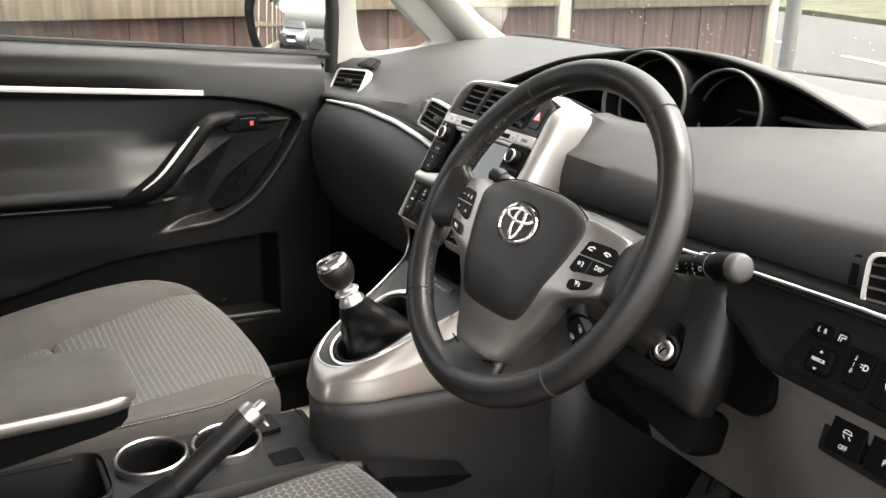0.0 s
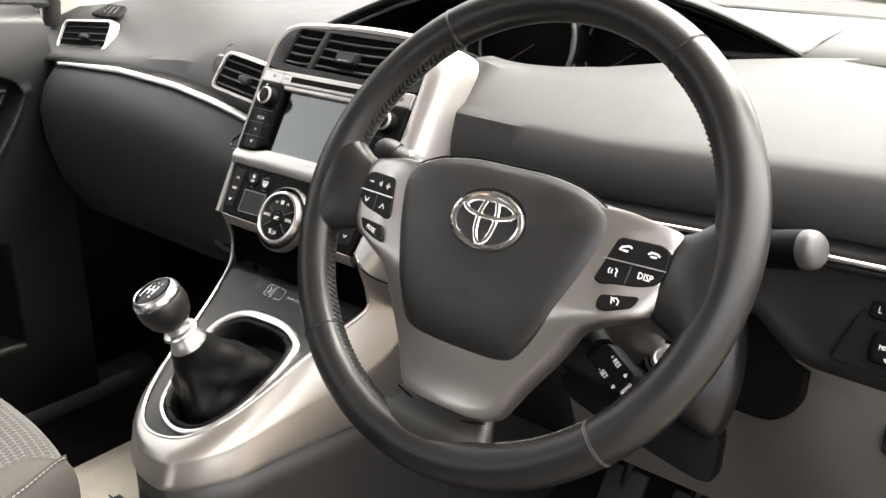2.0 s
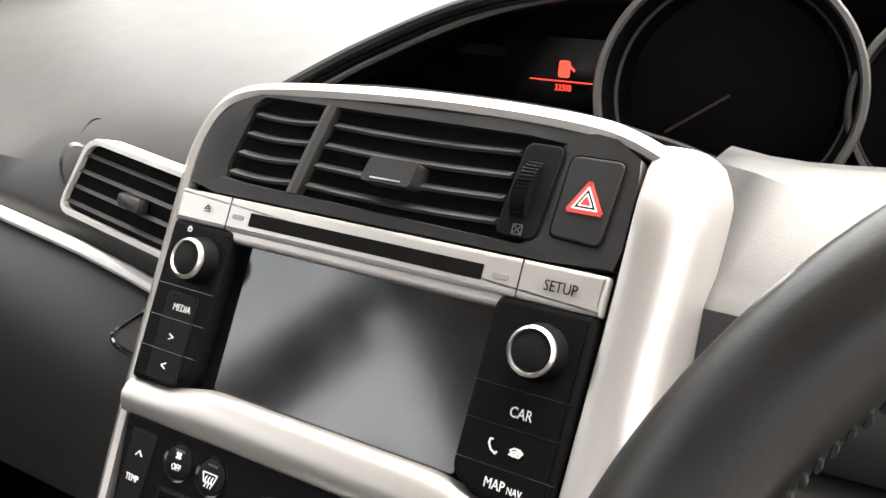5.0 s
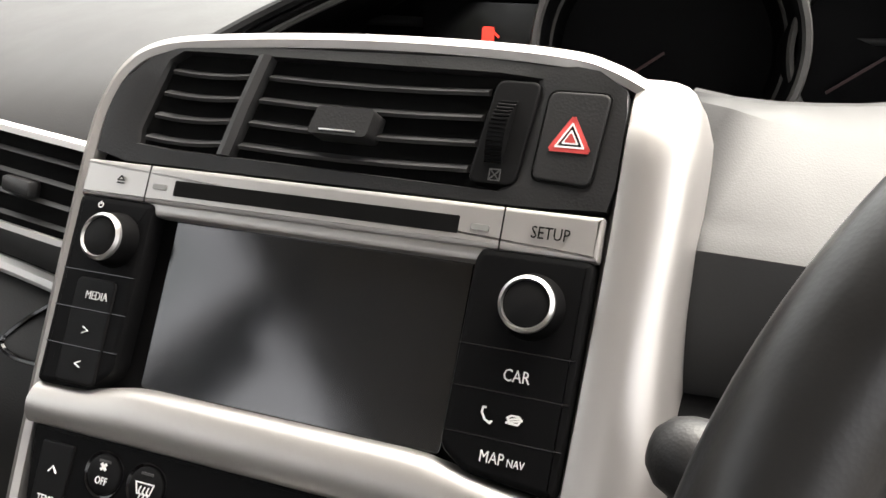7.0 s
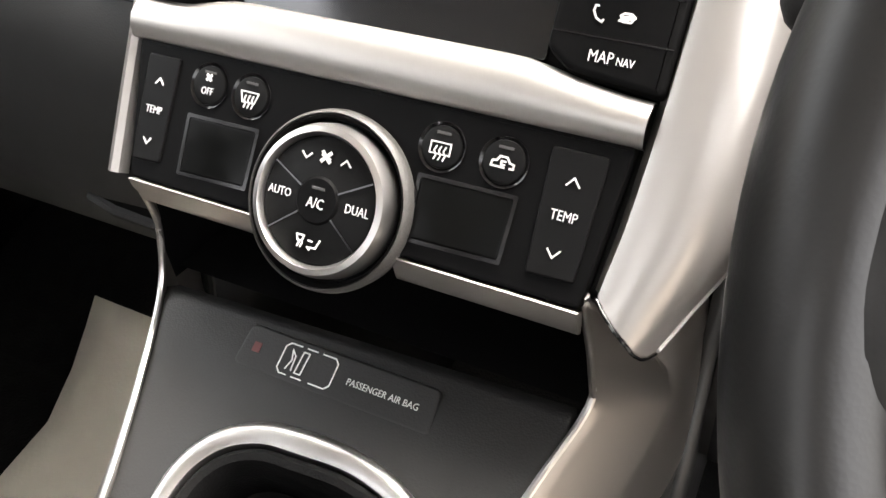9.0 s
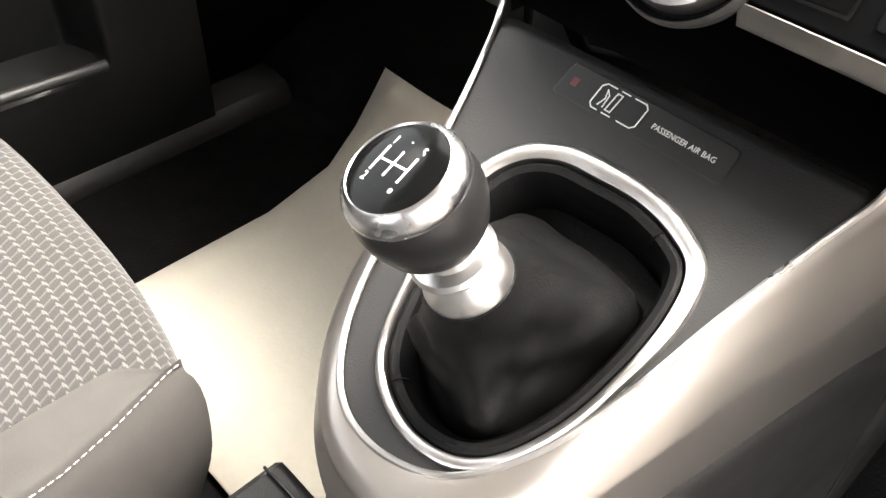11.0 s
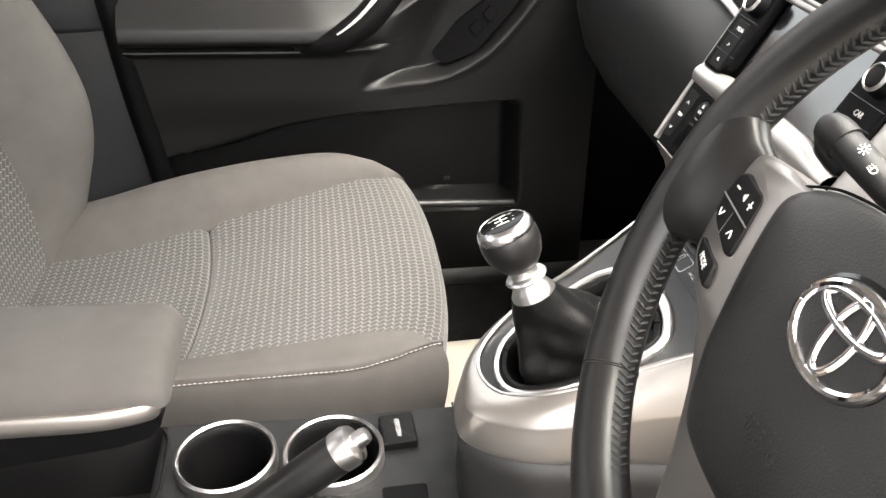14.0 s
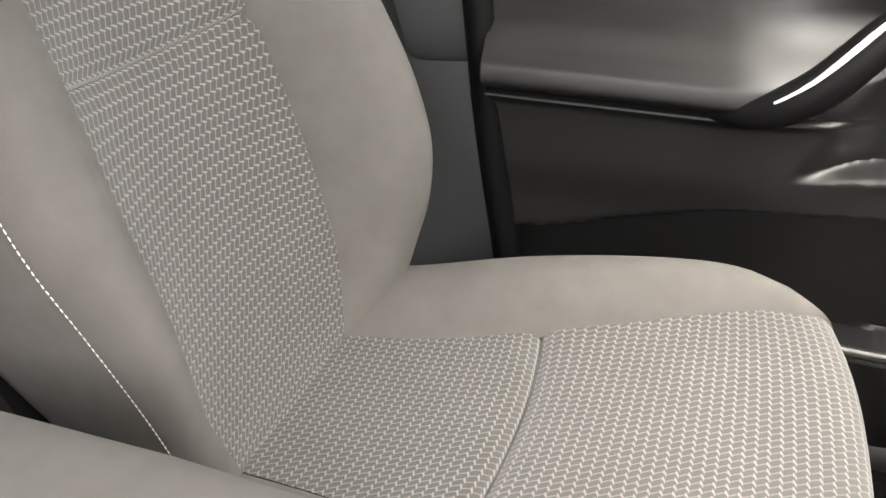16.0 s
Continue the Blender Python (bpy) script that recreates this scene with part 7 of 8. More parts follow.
# ---- steering wheel ----
def build_wheel():
    w = thing("steering_wheel", "black leather steering wheel with silver spokes", "steering wheel", (0.333, -0.1, 0.47))
    R = 0.1668
    segs = 144
    path, rad = [], []
    for i in range(segs):
        a = 2 * math.pi * i / segs
        deg = math.degrees(a)
        grip = max(math.exp(-((deg - c) / 13) ** 2) for c in (8, 172, 368))
        path.append(WHL @ Vector((R * math.cos(a), R * math.sin(a), 0)))
        rad.append(0.0152 + 0.0008 * grip)
    axis = WHL.to_3x3() @ Vector((0, 0, 1))
    rim = part("rim", tube(path, rad, 24, True, up=axis), M_LEATHER, w, "black leather rim")
    for deg in (55.3, 125.0, 224.7, 316.3):
        a = radians(deg)
        c = WHL @ Vector((R * math.cos(a), R * math.sin(a), 0))
        t = (WHL.to_3x3() @ Vector((-math.sin(a), math.cos(a), 0))).normalized()
        q = t.to_track_quat("Z", "Y").to_matrix().to_4x4()
        q.translation = c
        part("rim_seam", revolve([(0.0150, -0.0011), (0.01570, -0.0007), (0.0150, 0), (0.01570, 0.0007), (0.0150, 0.0011)], 28, True), M_THREAD, rim, turn=q)
    for a0, a1 in ((126, 168), (193, 247), (292, 315), (12, 54)):
        lace = bmesh.new()
        count = int((a1 - a0) * 0.62)
        for k in range(count):
            b0 = radians(a0 + (a1 - a0) * k / count)
            b1 = b0 + radians(0.66 * (a1 - a0) / count)
            for r0, h0, r1, h1 in ((0.0146, 0.0046, 0.0157, -0.0004), (0.0142, -0.0058, 0.0157, -0.0004)):
                p0, p1 = [WHL @ Vector(((R - r) * math.cos(b), (R - r) * math.sin(b), h)) for r, h, b in ((r0, h0, b0), (r1, h1, b1))]
                t = tube([p0, p0.lerp(p1, 0.5), p1], [0.0006, 0.0011, 0.0006], 5, up=axis)
                vs = [lace.verts.new(v.co) for v in t.verts]
                t.verts.index_update()
                for f2 in t.faces:
                    lace.faces.new([vs[v.index] for v in f2.verts])
                t.free()
        part("rim_stitching", lace, M_THREAD, rim)
    # silver spoke bezel
    half = [(0.0, 0.030), (0.067, 0.0272), (0.092, 0.0275), (0.1265, 0.0235), (0.1345, 0.0185), (0.1368, 0.009), (0.1355, -0.012), (0.1245, -0.0335), (0.1035, -0.0425), (0.0845, -0.053), (0.0700, -0.078), (0.0525, -0.106), (0.0395, -0.1315), (0.0200, -0.1362), (0.0, -0.1375)]
    outline = half + [(-x, y) for x, y in reversed(half[1:-1])]
    o3 = rounded([Vector(p) for p in outline], 0.006, 3)
    def fall(x, y):
        return 0.010 * max(0.0, (abs(x) - 0.098) / 0.04) + 0.013 * smooth01(-0.045, -0.132, y) + 1.5 * x * x * smooth01(-0.035, -0.085, y)
    spk = part("spoke_bezel", loft([[HUB @ Vector((p.x * k, -0.03 + (p.y + 0.03) * k, h - fall(p.x * k, p.y * k))) for p in o3] for k, h in ((0.985, -0.010), (1.0, 0.0), (1.0, 0.0070), (0.988, 0.0098), (0.955, 0.0112), (0.92, 0.0112), (0.88, 0.0112), (0.84, 0.0112), (0.80, 0.0112), (0.75, 0.0112), (0.70, 0.0112), (0.62, 0.0112), (0.5, 0.0112))]), M_SPOKE, w, "silver painted spokes")
    # leather roots where the spokes run into the rim
    def root(cuts, flip):
        rings = []
        for d, mid, wide, lift, deep in cuts:
            ring = []
            for k in range(28):
                a = 2 * math.pi * k / 28
                ca, sa = math.cos(a), math.sin(a)
                x = math.copysign(abs(ca) ** 0.9, ca) * wide + mid
                h = math.copysign(abs(sa) ** 0.8, sa) * deep + lift
                ring.append(WHL @ (Vector((d * flip, x, h)) if flip else Vector((x, -d, h))))
            rings.append(ring)
        return loft(rings)
    side = ((0.124, -0.006, 0.0270, -0.0065, 0.0090), (0.131, -0.006, 0.0295, -0.0050, 0.0112), (0.138, -0.006, 0.0325, -0.0030, 0.0130), (0.145, -0.005, 0.0365, -0.0014, 0.0139), (0.151, -0.005, 0.0415, -0.0004, 0.0145), (0.157, -0.004, 0.0480, 0.0, 0.0148), (0.163, -0.004, 0.0560, 0.0, 0.0140))
    for flip in (1, -1):
        part("spoke_root", root(side, flip), M_LEATHER, w)
    foot = ((0.122, 0.0, 0.0385, -0.0165, 0.0100), (0.132, 0.0, 0.0405, -0.0145, 0.0112), (0.140, 0.0, 0.0440, -0.0115, 0.0118), (0.147, 0.0, 0.0500, -0.0075, 0.0128), (0.152, 0.0, 0.0575, -0.004, 0.0138), (0.157, 0.0, 0.0640, -0.002, 0.0138))
    part("spoke_root", root(foot, 0), M_LEATHER, w)
    part("root_gap", tube([HUB @ Vector((x, y, -0.0030)) for x, y in ((-0.0385, -0.1330), (-0.020, -0.1378), (0.0, -0.1392), (0.020, -0.1378), (0.0385, -0.1330))], 0.0010, 6), M_VOID, w)
    # airbag cover
    pad = [(0.0, 0.0385), (0.030, 0.0383), (0.055, 0.0345), (0.070, 0.0292), (0.0815, 0.0222), (0.0858, 0.0110), (0.0800, -0.0145), (0.0715, -0.038), (0.0612, -0.0615), (0.0505, -0.0800), (0.0410, -0.0885), (0.0220, -0.0918)]
    po = [Vector(p) for p in pad] + [Vector((0.0, -0.0928))] + [Vector((-x, y)) for x, y in reversed(pad[1:])]
    po = [Vector((p.x, p.y)) for p in spline([Vector((*p, 0)) for p in po], 96, True)]
    cc = Vector((0, -0.022))
    rings = []
    for k, h in ((1.010, 0.000), (1.008, 0.0060), (0.998, 0.0090), (0.975, 0.0112), (0.94, 0.0130), (0.88, 0.0148), (0.76, 0.0165), (0.55, 0.0178), (0.3, 0.0183), (0.05, 0.0184)):
        rings.append([HUB @ Vector((cc.x + (p.x - cc.x) * k, cc.y + (p.y - cc.y) * k, h - 0.10 * max(0.0, -(cc.y + (p.y - cc.y) * k) - 0.055) * k)) for p in po])
    cover = part("airbag_cover", loft(rings), M_PADLEA, w, "black grained airbag cover")
    part("cover_gap", tube([HUB @ Vector((cc.x + (p.x - cc.x) * 1.012, cc.y + (p.y - cc.y) * 1.012, 0.0100 - fall(p.x, p.y))) for p in po], 0.0007, 6, True), M_VOID, w, "dark joint round the cover")
    lettering("SRS\nAIRBAG", 0.0100, (0.003, -0.050, 0.0168), HUB, M_PADLEA, cover, "airbag_marking", lift=0.0013)
    # badge: plain chrome ovals
    B = HUB @ Matrix.Translation((0.0005, -0.0040, 0.0182))
    badge = part("badge", plate(circle_pts(0.0278, 56, ry=0.0190), -0.004, 0.0003, 0.0005), M_PADLEA, w, "oval badge with chrome rings", turn=B)
    part("badge_recess", revolve([(0.0300, 0.0002), (0.0325, -0.0006), (0.0325, -0.003), (0.0300, -0.003)], 64, True), M_GLOSS, badge, turn=B @ Matrix.Diagonal((1, 0.72, 1, 1)))
    def oval(a, b, cx, cy, r, flat=0.9):
        return tube([(cx + a * math.cos(t), cy + b * math.sin(t), 0.001) for t in [k * 2 * math.pi / 64 for k in range(64)]], r, 8, True, flat=flat)
    part("badge_ring", oval(0.0274, 0.0187, 0, 0, 0.0021), M_CHROME, badge, turn=B)
    part("badge_oval", oval(0.0205, 0.0062, 0, 0.0085, 0.0021, 0.6), M_CHROME, badge, turn=B)
    part("badge_oval", oval(0.0072, 0.0165, 0, 0.0006, 0.0019, 0.6), M_CHROME, badge, turn=B)
    # buttons
    for sg in (-1, 1):
        q = [(0.0940, 0.0100), (0.1220, 0.0118), (0.1282, 0.0085), (0.1290, -0.0020), (0.1262, -0.0125), (0.1180, -0.0165), (0.0915, -0.0222), (0.0865, -0.0205), (0.0905, -0.0040)]
        poly = [(sg * x, y) for x, y in q]
        S = HUB @ Matrix.Translation((0, 0, 0.0192)) @ Matrix.Rotation(radians(sg * 10), 4, "Y")
        seat = [(sg * (0.1085 + (x - 0.1085) * 1.06), -0.005 + (y + 0.005) * 1.08) for x, y in q]
        part("button_seat", plate(rounded(seat, 0.004), -0.006, 0.0020, 0.0008), M_SATIN, w, "thin bright edge round the buttons", turn=S @ Matrix.Translation((0, 0, 0.0052)))
        pad_b = part("button_pad", plate(rounded(poly, 0.004), -0.006, 0.0040, 0.0012), M_BLACK, w, "black pad of wheel buttons", turn=S @ Matrix.Translation((0, 0, 0.0055)))
        S2 = S @ Matrix.Translation((0, 0, 0.0095))
        strokes("joint", [[(sg * 0.0895, -0.0055), (sg * 0.1282, -0.0035)]], 0.0008, (0, 0, 0), S2, M_SATIN, pad_b)
        strokes("joint", [[(sg * 0.1075, -0.0060), (sg * 0.1065, -0.0185)]], 0.0005, (0, 0, 0), S2, M_GREYMARK, pad_b)
        if sg < 0:
            strokes("minus_mark", [[(-1, 0), (1, 0)]], 0.0010, (-0.1190, 0.0035, 0), S2, M_MARK, pad_b, 0.0021)
            strokes("plus_mark", [[(-1, 0), (1, 0)], [(0, -1), (0, 1)]], 0.0010, (-0.0985, 0.0022, 0), S2, M_MARK, pad_b, 0.0021)
            strokes("speaker_mark", [[(-0.9, 0.4), (-0.9, -0.4), (-0.3, -0.4), (0.6, -1.1), (0.6, 1.1), (-0.3, 0.4), (-0.9, 0.4), (0.4, 0.0)]], 0.0007, (-0.1075, 0.0030, 0), S2, M_MARK, pad_b, 0.0016)
            strokes("down_mark", [[(-1, 0.6), (0, -0.6), (1, 0.6)]], 0.0008, (-0.1180, -0.0110, 0), S2, M_MARK, pad_b, 0.0025)
            strokes("up_mark", [[(-1, -0.6), (0, 0.6), (1, -0.6)]], 0.0008, (-0.0975, -0.0135, 0), S2, M_MARK, pad_b, 0.0025)
        else:
            lettering("DISP", 0.0062, (0.1175, -0.0105, 0), S2, M_MARK, pad_b)
            strokes("hang_up_mark", [[(-2, -0.2), (-1.2, 0.5), (1.2, 0.5), (2, -0.2)], [(-0.9, -0.9), (0.9, -0.9)]], 0.0012, (0.1185, 0.0045, 0), S2, M_MARK, pad_b, 0.0017)
            strokes("call_mark", [[(-2, -0.9), (-1.4, 0.3), (1.0, 1.1), (2, 0.7)], [(-0.9, -0.9), (0.9, -0.9)]], 0.0012, (0.1005, 0.0035, 0), S2, M_MARK, pad_b, 0.0017)
            strokes("voice_mark", [[(-2, 1), (-2.4, 0), (-2, -1)], [(-1, 0.7), (-1.2, 0), (-1, -0.7)], [(0, 1.4), (0.9, 0.6), (0.6, -0.2), (0.8, -1.4)]], 0.0007, (0.0985, -0.0125, 0), S2, M_MARK, pad_b, 0.0017)
        pill = [(0.0935, -0.0285), (0.1185, -0.0225), (0.1155, -0.0310), (0.1000, -0.0378), (0.0935, -0.0372)] if sg > 0 else [(-0.1180, -0.0250), (-0.0900, -0.0275), (-0.0845, -0.0400), (-0.0950, -0.0385), (-0.1115, -0.0335)]
        pl = part("pill_button", plate(rounded(pill, 0.0035), -0.006, 0.0030, 0.0010), M_BLACK, w, turn=S @ Matrix.Translation((0, 0, 0.0072)))
        S3 = S @ Matrix.Translation((0, 0, 0.0102))
        if sg < 0:
            lettering("MODE", 0.0050, (-0.1005, -0.0322, 0), S3, M_MARK, pl, turn=-14)
        else:
            strokes("cruise_mark", [[(1.2, -0.9), (1.4, 0.4), (0.4, 1.3), (-0.8, 1.0), (-1.2, 0), (-0.8, -0.9)], [(0, 0), (-1.6, 1.2)]], 0.0007, (0.1045, -0.0302, 0), S3, M_MARK, pl, 0.0018)


# ---- column, stalks and switches ----
def build_column():
    c = thing("steering_column", "black moulded steering column shroud with ignition lock", "steering column", (0.37, 0.02, 0.40))
    ax = COL.to_3x3() @ Vector((0, 0, 1))
    rings = []
    for d, wx, zu, zd in ((-0.030, 0.046, 0.032, -0.042), (-0.05, 0.058, 0.040, -0.050), (-0.09, 0.064, 0.046, -0.055), (-0.15, 0.066, 0.048, -0.06), (-0.20, 0.066, 0.05, -0.07)):
        o = COL @ Vector((0.012, 0, d))
        v = COL.to_3x3() @ Vector((0, 1, 0))
        rings.append([o + Vector((1, 0, 0)) * wx * a + v * (zu if b > 0 else -zd) * b for a, b in ((-1, 0), (-0.95, 0.6), (-0.6, 1), (0, 1.08), (0.6, 1), (0.95, 0.6), (1, 0), (0.98, -0.5), (0.7, -0.92), (0, -1.0), (-0.7, -0.92), (-0.98, -0.5))])
    part("shroud", loft(rings), M_SHROUD, c)
    # ignition housing
    key_p, key_n = Vector((0.418, 0.016, 0.513)), Vector((0.18, -0.86, 0.42)).normalized()
    u = Vector((0, 0, 1)).cross(key_n).normalized()
    K = Matrix((u, key_n.cross(u), key_n)).transposed().to_4x4()
    K.translation = key_p
    hous = [(-0.090, 0.085), (-0.02, 0.098), (0.040, 0.088), (0.053, 0.045), (0.058, 0.0), (0.055, -0.032), (0.045, -0.056), (0.020, -0.052), (-0.010, -0.047), (-0.055, -0.040), (-0.10, -0.02), (-0.105, 0.04)]
    ring = spline([(*q, 0) for q in hous], 60, True)
    part("ignition_housing", loft([[(p.x * k, p.y * k, h - 0.16 * max(-0.02 - p.y * k, 0)) for p in ring] for k, h in ((0.70, -0.085), (0.88, -0.056), (0.975, -0.040), (1.0, -0.032), (0.992, -0.024), (0.955, -0.015), (0.89, -0.0085), (0.76, -0.0045), (0.6, -0.0022), (0.45, -0.0008), (0.33, 0.0006), (0.29, -0.002), (0.28, -0.010))]), M_SHROUD, c, turn=K)
    under = spline([(*q, 0) for q in ((-0.075, -0.030), (0.0, -0.040), (0.046, -0.046), (0.052, -0.070), (0.050, -0.088), (0.034, -0.090), (-0.030, -0.070), (-0.085, -0.048))], 40, True)
    part("lower_shroud", loft([[(p.x * k, -0.06 + (p.y + 0.06) * k, h) for p in under] for k, h in ((0.92, -0.095), (1.0, -0.060), (1.0, -0.036), (0.96, -0.028), (0.6, -0.027))]), M_SMOOTH, c, "black lower half of the shroud", turn=K)
    part("lock_surround", revolve([(0.0205, -0.004), (0.0205, 0.002), (0.0180, 0.0045), (0.0150, 0.003), (0.0145, -0.001)], 40, True), M_SMOOTH, c, turn=K @ Matrix.Scale(0.84, 4))
    lk = part("ignition_lock", revolve([(0.0, 0.0040), (0.0080, 0.0040), (0.0092, 0.0050), (0.0120, 0.0045), (0.0140, 0.0025), (0.0142, -0.002)], 40), M_SATIN, c, "silver ignition lock", turn=K @ Matrix.Scale(0.80, 4))
    part("key_slot", plate(rounded(rect(-0.0016, -0.0050, 0.0016, 0.0050), 0.0006), 0.0039, 0.0044, 0.0001), M_GLOSS, lk, turn=K @ Matrix.Scale(0.80, 4) @ Matrix.Rotation(radians(-35), 4, "Z"))
    part("lock_disc", revolve([(0.0, 0.0042), (0.0055, 0.0042), (0.0056, 0.003)], 24), M_STEEL, lk, turn=K @ Matrix.Scale(0.80, 4))
    # wiper stalk, to the right
    st = thing("wiper_stalk", "black wiper stalk with white marks and a grey tip", "control stalk", (0.44, 0.01, 0.62), "stalks")
    p0, p1 = Vector((0.415, 0.020, 0.605)), Vector((0.512, -0.008, 0.636))
    part("stalk", tube(spline([p0, p0.lerp(p1, 0.5), p1], 10), [0.0105, 0.0105, 0.011, 0.011, 0.0115, 0.012, 0.012, 0.012, 0.0123, 0.0125], 20, flat=0.85), M_SMOOTH, st)
    d = (p1 - p0).normalized()
    q = d.to_track_quat("Z", "Y").to_matrix().to_4x4()
    q.translation = p1
    part("stalk_tip", revolve([(0.0134, 0.0040), (0.0134, 0.0075), (0.0126, 0.0108), (0.0104, 0.0135), (0.0080, 0.0143), (0.001, 0.0147)], 32), M_GREYTIP, st, "flat grey end", turn=q)
    part("stalk_collar", revolve([(0.0124, -0.025), (0.0131, -0.024), (0.0134, -0.010), (0.0134, 0.0038), (0.0110, 0.0040)], 32), M_SMOOTH, st, turn=q)
    for k in (-0.030, -0.050):
        part("stalk_groove", revolve([(0.0118, k - 0.0006), (0.0126, k), (0.0118, k + 0.0006)], 28, True), M_GLOSS, st, turn=q)
    side = Vector((0.35, -0.93, 0.05)).normalized()
    side = (side - d * side.dot(d)).normalized()
    F = Matrix((d, side.cross(d) , side)).transposed().to_4x4()
    F.translation = p0.lerp(p1, 0.55) + side * 0.0118
    for x in (-0.03, -0.012, 0.0, 0.012, 0.024):
        strokes("stalk_mark", [[(-1, -0.6), (-1, 0.8), (1, 0.8), (0.6, -0.6), (-1, -0.6)]] if x in (0.012, -0.03) else [[(-0.5, 0), (0.5, 0)], [(0, -1.8), (0, -1.4)], [(0, 1.4), (0, 1.8)]], 0.0006, (x, 0, 0.0), F, M_MARK, st, 0.0026)
    # light stalk, to the left
    ls = thing("light_stalk", "black light stalk with white lamp marks", "control stalk", (0.24, 0.0, 0.62), "stalks")
    a0, a1 = Vector((0.264, 0.012, 0.601)), Vector((0.161, -0.015, 0.638))
    part("stalk", tube(spline([a0, a0.lerp(a1, 0.5), a1], 10), [0.008, 0.0085, 0.009, 0.0095, 0.010, 0.0105, 0.0105, 0.0105, 0.0108, 0.0108], 20, flat=0.85), M_HOOP, ls)
    d2 = (a1 - a0).normalized()
    q = d2.to_track_quat("Z", "Y").to_matrix().to_4x4()
    q.translation = a1
    part("stalk_tip", revolve([(0.0110, -0.002), (0.0113, 0.005), (0.0107, 0.010), (0.0090, 0.0145), (0.0055, 0.0178), (0.001, 0.0188)], 28), M_HOOP, ls, "rounded black end", turn=q)
    s2 = Vector((0.0, -0.62, 0.78))
    s2 = (s2 - d2 * s2.dot(d2)).normalized()
    F = Matrix((-d2, s2.cross(-d2), s2)).transposed().to_4x4()
    F.translation = a0.lerp(a1, 0.5) + s2 * 0.0098
    strokes("lamp_mark", [circle_pts(0.6, 8) + [(0.6, 0)]] + [[(math.cos(a) * 1.0, math.sin(a) * 1.0), (math.cos(a) * 1.5, math.sin(a) * 1.5)] for a in [k * math.pi / 4 for k in range(8)]], 0.0005, (-0.040, 0.003, 0.0010), F, M_MARK, ls, 0.0022)
    strokes("beam_mark", [[(0, 1), (1.2, 0.8), (1.6, 0), (1.2, -0.8), (0, -1), (0, 1)], [(-1.2, 0.7), (-0.4, 0.7)], [(-1.2, 0), (-0.4, 0)], [(-1.2, -0.7), (-0.4, -0.7)]], 0.0005, (-0.028, -0.001, 0.0010), F, M_MARK, ls, 0.0020)
    strokes("beam_mark", [[(0, 1), (1.2, 0.8), (1.6, 0), (1.2, -0.8), (0, -1), (0, 1)], [(-1.2, 0.7), (-0.4, 0.7)], [(-1.2, -0.7), (-0.4, -0.7)]], 0.0005, (0.006, 0.0, 0.0008), F, M_MARK, ls, 0.0020)
    # cruise stalk behind the wheel
    cs = thing("cruise_stalk", "black cruise control stalk with white words", "control stalk", (0.42, -0.05, 0.54), "stalks")
    C = COL @ Matrix.Translation((0.100, -0.069, -0.027)) @ Matrix.Rotation(radians(-32), 4, "Z") @ Matrix.Rotation(radians(8), 4, "X") @ Matrix.Scale(0.76, 4)
    bd = part("lever", plate(rounded([(-0.024, -0.012), (0.020, -0.014), (0.024, 0.0), (0.020, 0.014), (-0.020, 0.012)], 0.006), -0.014, 0.004, 0.003), M_SMOOTH, cs, turn=C)
    part("arm", tube([COL @ Vector((0.03, -0.03, -0.06)), COL @ Vector((0.065, -0.048, -0.042)), COL @ Vector((0.084, -0.060, -0.034))], 0.010, 12), M_SMOOTH, cs)
    lettering("+ RES", 0.0062, (-0.002, 0.0070, 0.004), C, M_MARK, bd)
    lettering("- SET", 0.0062, (-0.002, -0.0080, 0.004), C, M_MARK, bd)
    strokes("up_mark", [[(-0.6, -0.6), (0, 0.7), (0.6, -0.6), (-0.6, -0.6)]], 0.0008, (0.013, 0.0070, 0.004), C, M_MARK, bd, 0.0020)
    strokes("down_mark", [[(-0.6, 0.6), (0, -0.7), (0.6, 0.6), (-0.6, 0.6)]], 0.0008, (0.013, -0.0080, 0.004), C, M_MARK, bd, 0.0020)
    lettering("ON-OFF", 0.0042, (0.0215, 0.0, 0.004), C, M_MARK, bd, turn=-90)
    # switch panel beside the column
    sp = thing("switch_panel", "black panel of mirror and headlamp switches", "switch panel", (0.58, 0.06, 0.53))
    P = inclined((0.528, 0.053, 0.536), 25)
    part("plate", plate(rounded([(0.0, 0.0), (0.16, -0.006), (0.165, 0.060), (0.018, 0.062)], 0.006), -0.006, 0.004, 0.0012), M_BLACK, sp, turn=P)
    mk = part("mirror_knob", plate(rounded(rect(0.025, 0.006, 0.051, 0.030), 0.007), 0.004, 0.011, 0.003), M_SMOOTH, sp, turn=P)
    lettering("MIRROR", 0.0046, (0.038, 0.0180, 0.011), P, M_MARK, mk)
    for yy, a in ((0.0245, 1), (0.0085, -1)):
        strokes("arrow_mark", [[(-1, -a * 0.6), (0, a * 0.6), (1, -a * 0.6), (-1, -a * 0.6)]], 0.0006, (0.038, yy + 0.0015, 0.011), P, M_MARK, mk, 0.0014)
    lr = part("side_selector", plate(rounded(rect(0.018, 0.037, 0.038, 0.050), 0.004), 0.004, 0.007, 0.001), M_SMOOTH, sp, turn=P)
    lettering("L  R", 0.0070, (0.028, 0.0435, 0.007), P, M_MARK, lr)
    fo = part("fold_button", plate(rounded(rect(0.042, 0.037, 0.054, 0.050), 0.004), 0.004, 0.007, 0.001), M_SMOOTH, sp, turn=P)
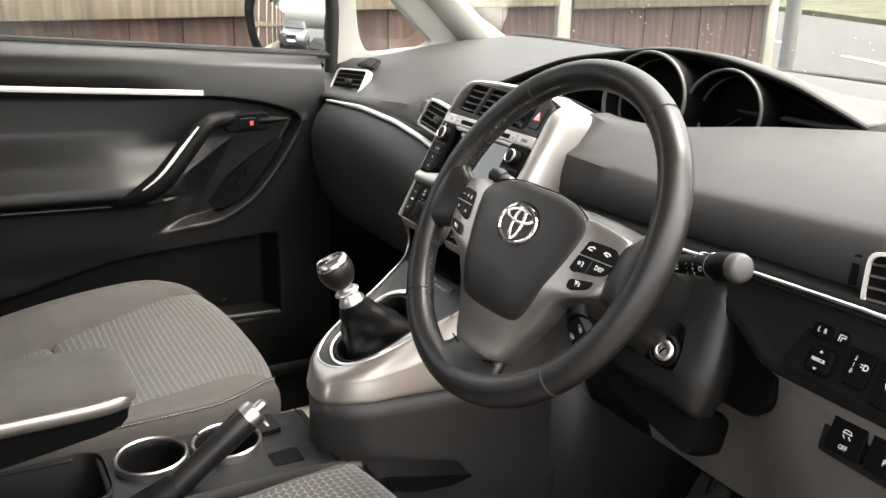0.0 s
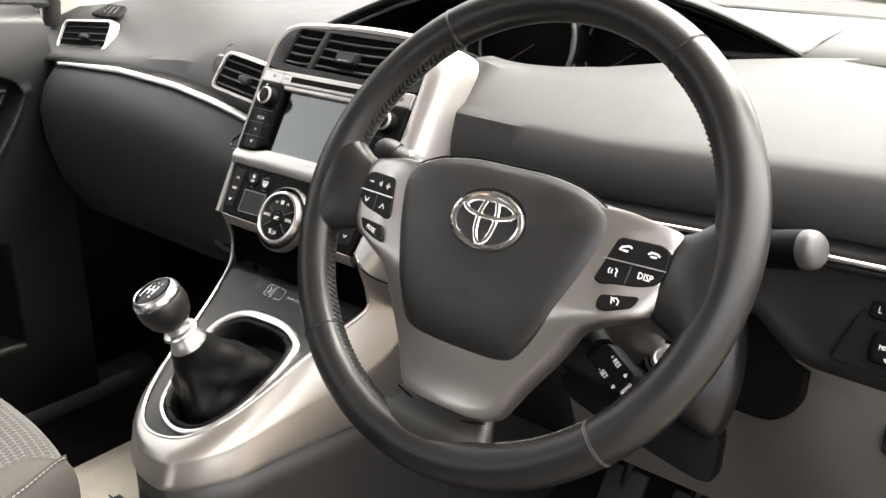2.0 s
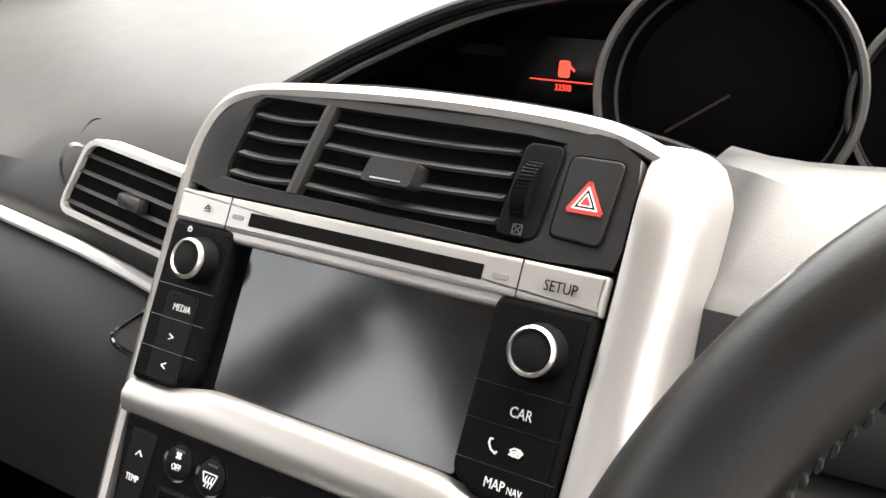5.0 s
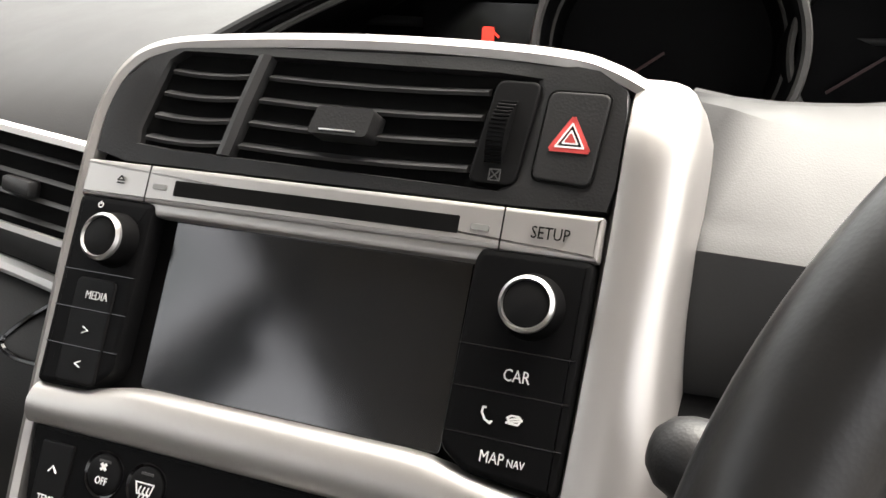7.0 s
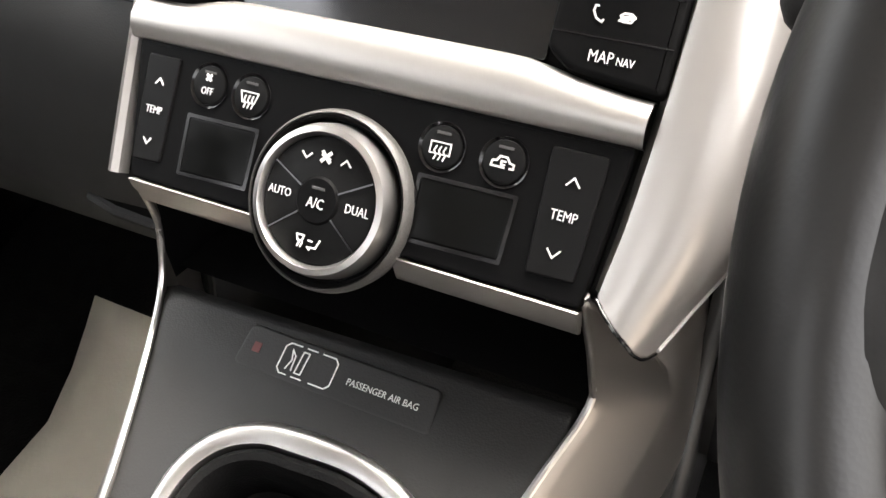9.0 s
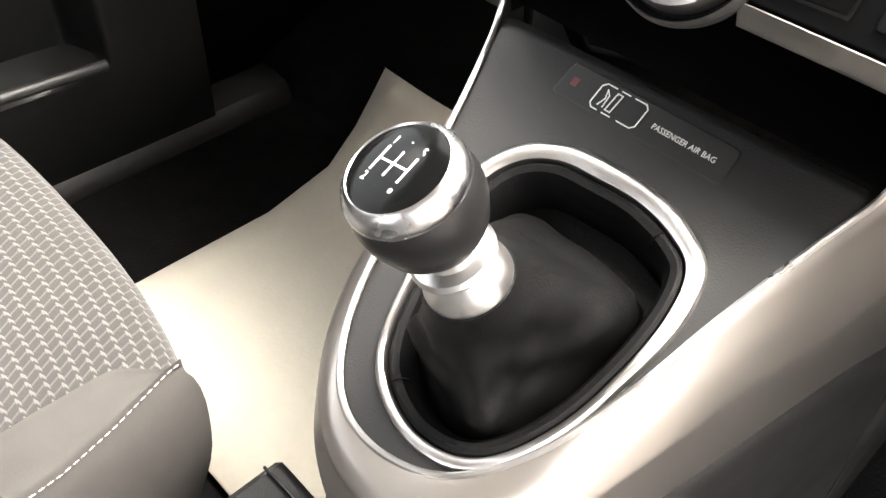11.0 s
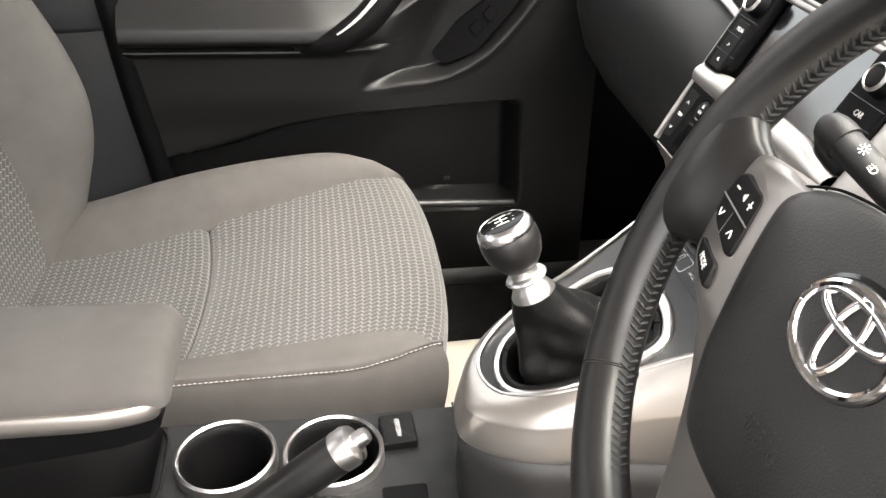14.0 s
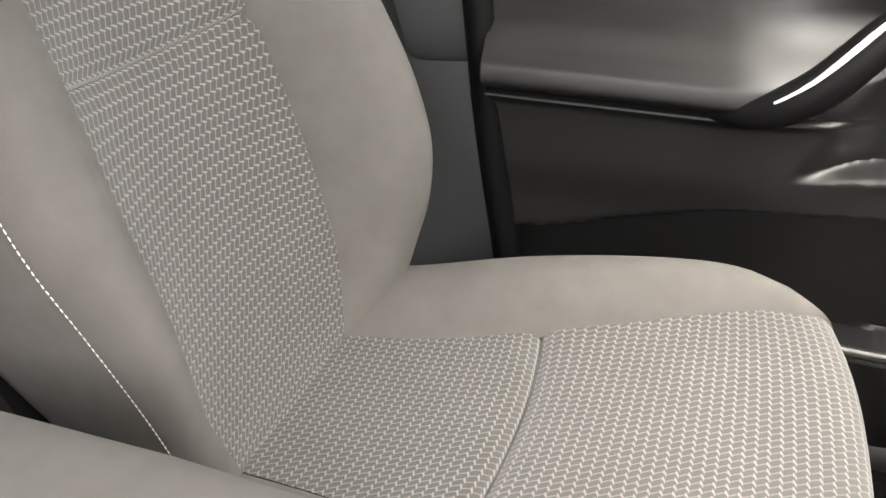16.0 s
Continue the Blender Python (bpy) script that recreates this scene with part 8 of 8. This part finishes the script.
    strokes("fold_mark", [[(-1, -1), (-1, 1), (1, 1), (1, 0.2), (-0.2, 0.2), (-0.2, -1)]], 0.0009, (0.048, 0.0435, 0.007), P, M_MARK, fo, 0.0028)
    hl = part("headlamp_wheel", plate(rounded(rect(0.061, 0.009, 0.083, 0.041), 0.003), 0.004, 0.007, 0.001), M_SMOOTH, sp, turn=P)
    lettering("2\n1\n0", 0.0058, (0.0665, 0.027, 0.007), P, M_MARK, hl)
    strokes("beam_mark", [[(0, 1), (1.2, 0.8), (1.6, 0), (1.2, -0.8), (0, -1), (0, 1)], [(-1.4, 0.7), (-0.5, 0.5)], [(-1.4, -0.3), (-0.5, -0.3)]], 0.0008, (0.0760, 0.028, 0.007), P, M_MARK, hl, 0.0024)
    bl = part("blank_switch", plate(rounded(rect(0.090, 0.002, 0.118, 0.046), 0.003), 0.004, 0.008, 0.001), M_SMOOTH, sp, turn=P)
    part("round_mark", tube([(0.106 + 0.007 * math.cos(a), 0.024 + 0.007 * math.sin(a), 0.0085) for a in [k * 2 * math.pi / 24 for k in range(24)]], 0.0005, 6, True), M_MARK, bl, turn=P)
    lw = thing("lower_switches", "black bay of traction and parking sensor switches", "switch panel", (0.60, 0.07, 0.46))
    Q = inclined((0.574, 0.060, 0.470), 18)
    part("bay", plate(rounded([(0.0, 0.0), (0.12, -0.004), (0.12, 0.046), (-0.002, 0.046)], 0.005), -0.006, 0.003, 0.001), M_GLOSS, lw, turn=Q)
    for x, txt in ((0.008, "OFF"), (0.046, "P"), (0.084, "")):
        b = part("switch", plate(rounded(rect(x, 0.005, x + 0.034, 0.040), 0.003), 0.003, 0.008, 0.0015), M_SMOOTH, lw, turn=Q)
        if txt:
            lettering(txt, 0.0085 if txt == "P" else 0.006, (x + 0.017, 0.018 if txt == "P" else 0.013, 0.008), Q, M_MARK, b)
        if txt == "OFF":
            strokes("skid_mark", [[(-1.2, 0.4), (1.2, 0.4), (0.8, 1.2), (-0.8, 1.2), (-1.2, 0.4)], [(-1, -0.2), (-0.4, -0.9)], [(0.6, -0.2), (1.2, -0.9)]], 0.0007, (x + 0.017, 0.025, 0.008), Q, M_MARK, b, 0.0035)


def build_floor_things():
    mt = thing("floor_mat", "cream paper mat covering the footwell floor", "floor mat", (-0.40, 0.05, 0.01))
    rows = [[(x, y, z + 0.004 * noise.noise(Vector((x * 9, y * 9, 0)))) for x in [table([(-0.2, -0.485), (0.1, -0.488), (0.15, -0.505), (0.30, -0.580)], y) * (1 - i / 10) - 0.142 * i / 10 for i in range(11)]] for y, z in ((-0.180, 0.024), (-0.1, 0.024), (0.05, 0.024), (0.15, 0.024), (0.22, 0.030), (0.27, 0.046), (0.305, 0.062))]
    thick(part("mat", sheet(rows), M_MAT, mt), 0.003)
    for x, w in ((0.27, 0.055), (0.36, 0.055), (0.46, 0.05)):
        pd = thing("pedal", "black rubber pedal on a black arm in the footwell", "pedal", (x, 0.28, 0.12), "pedals")
        part("pad", block((w, 0.012, 0.075), 0.004), M_RUBBER, pd, turn=pose(x, 0.28, 0.15, -35, 0, 0))
        part("arm", tube(spline([(x, 0.288, 0.16), (x, 0.33, 0.25), (x, 0.36, 0.42)], 8), 0.008, 8), M_BLACK, pd)


build_outside()
build_fence()
build_parked_car((-1.75, -13.5, -0.36), 4)
build_tree((-7.5, -19.0, -0.36), 8.0, 3)
build_tree((-6.2, -25.0, -0.36), 9.0, 5)
build_shell()
build_mirror()
build_passenger_door()
build_dashboard()
build_stack()
build_gear_console()
build_tunnel()
build_seat(-0.36, 0.0, 0.0, "grey cloth passenger seat with a patterned centre panel")
build_seat(0.381, -0.015, 0.050, "grey cloth driver seat with a patterned centre panel")
build_wheel()
build_column()
build_floor_things()
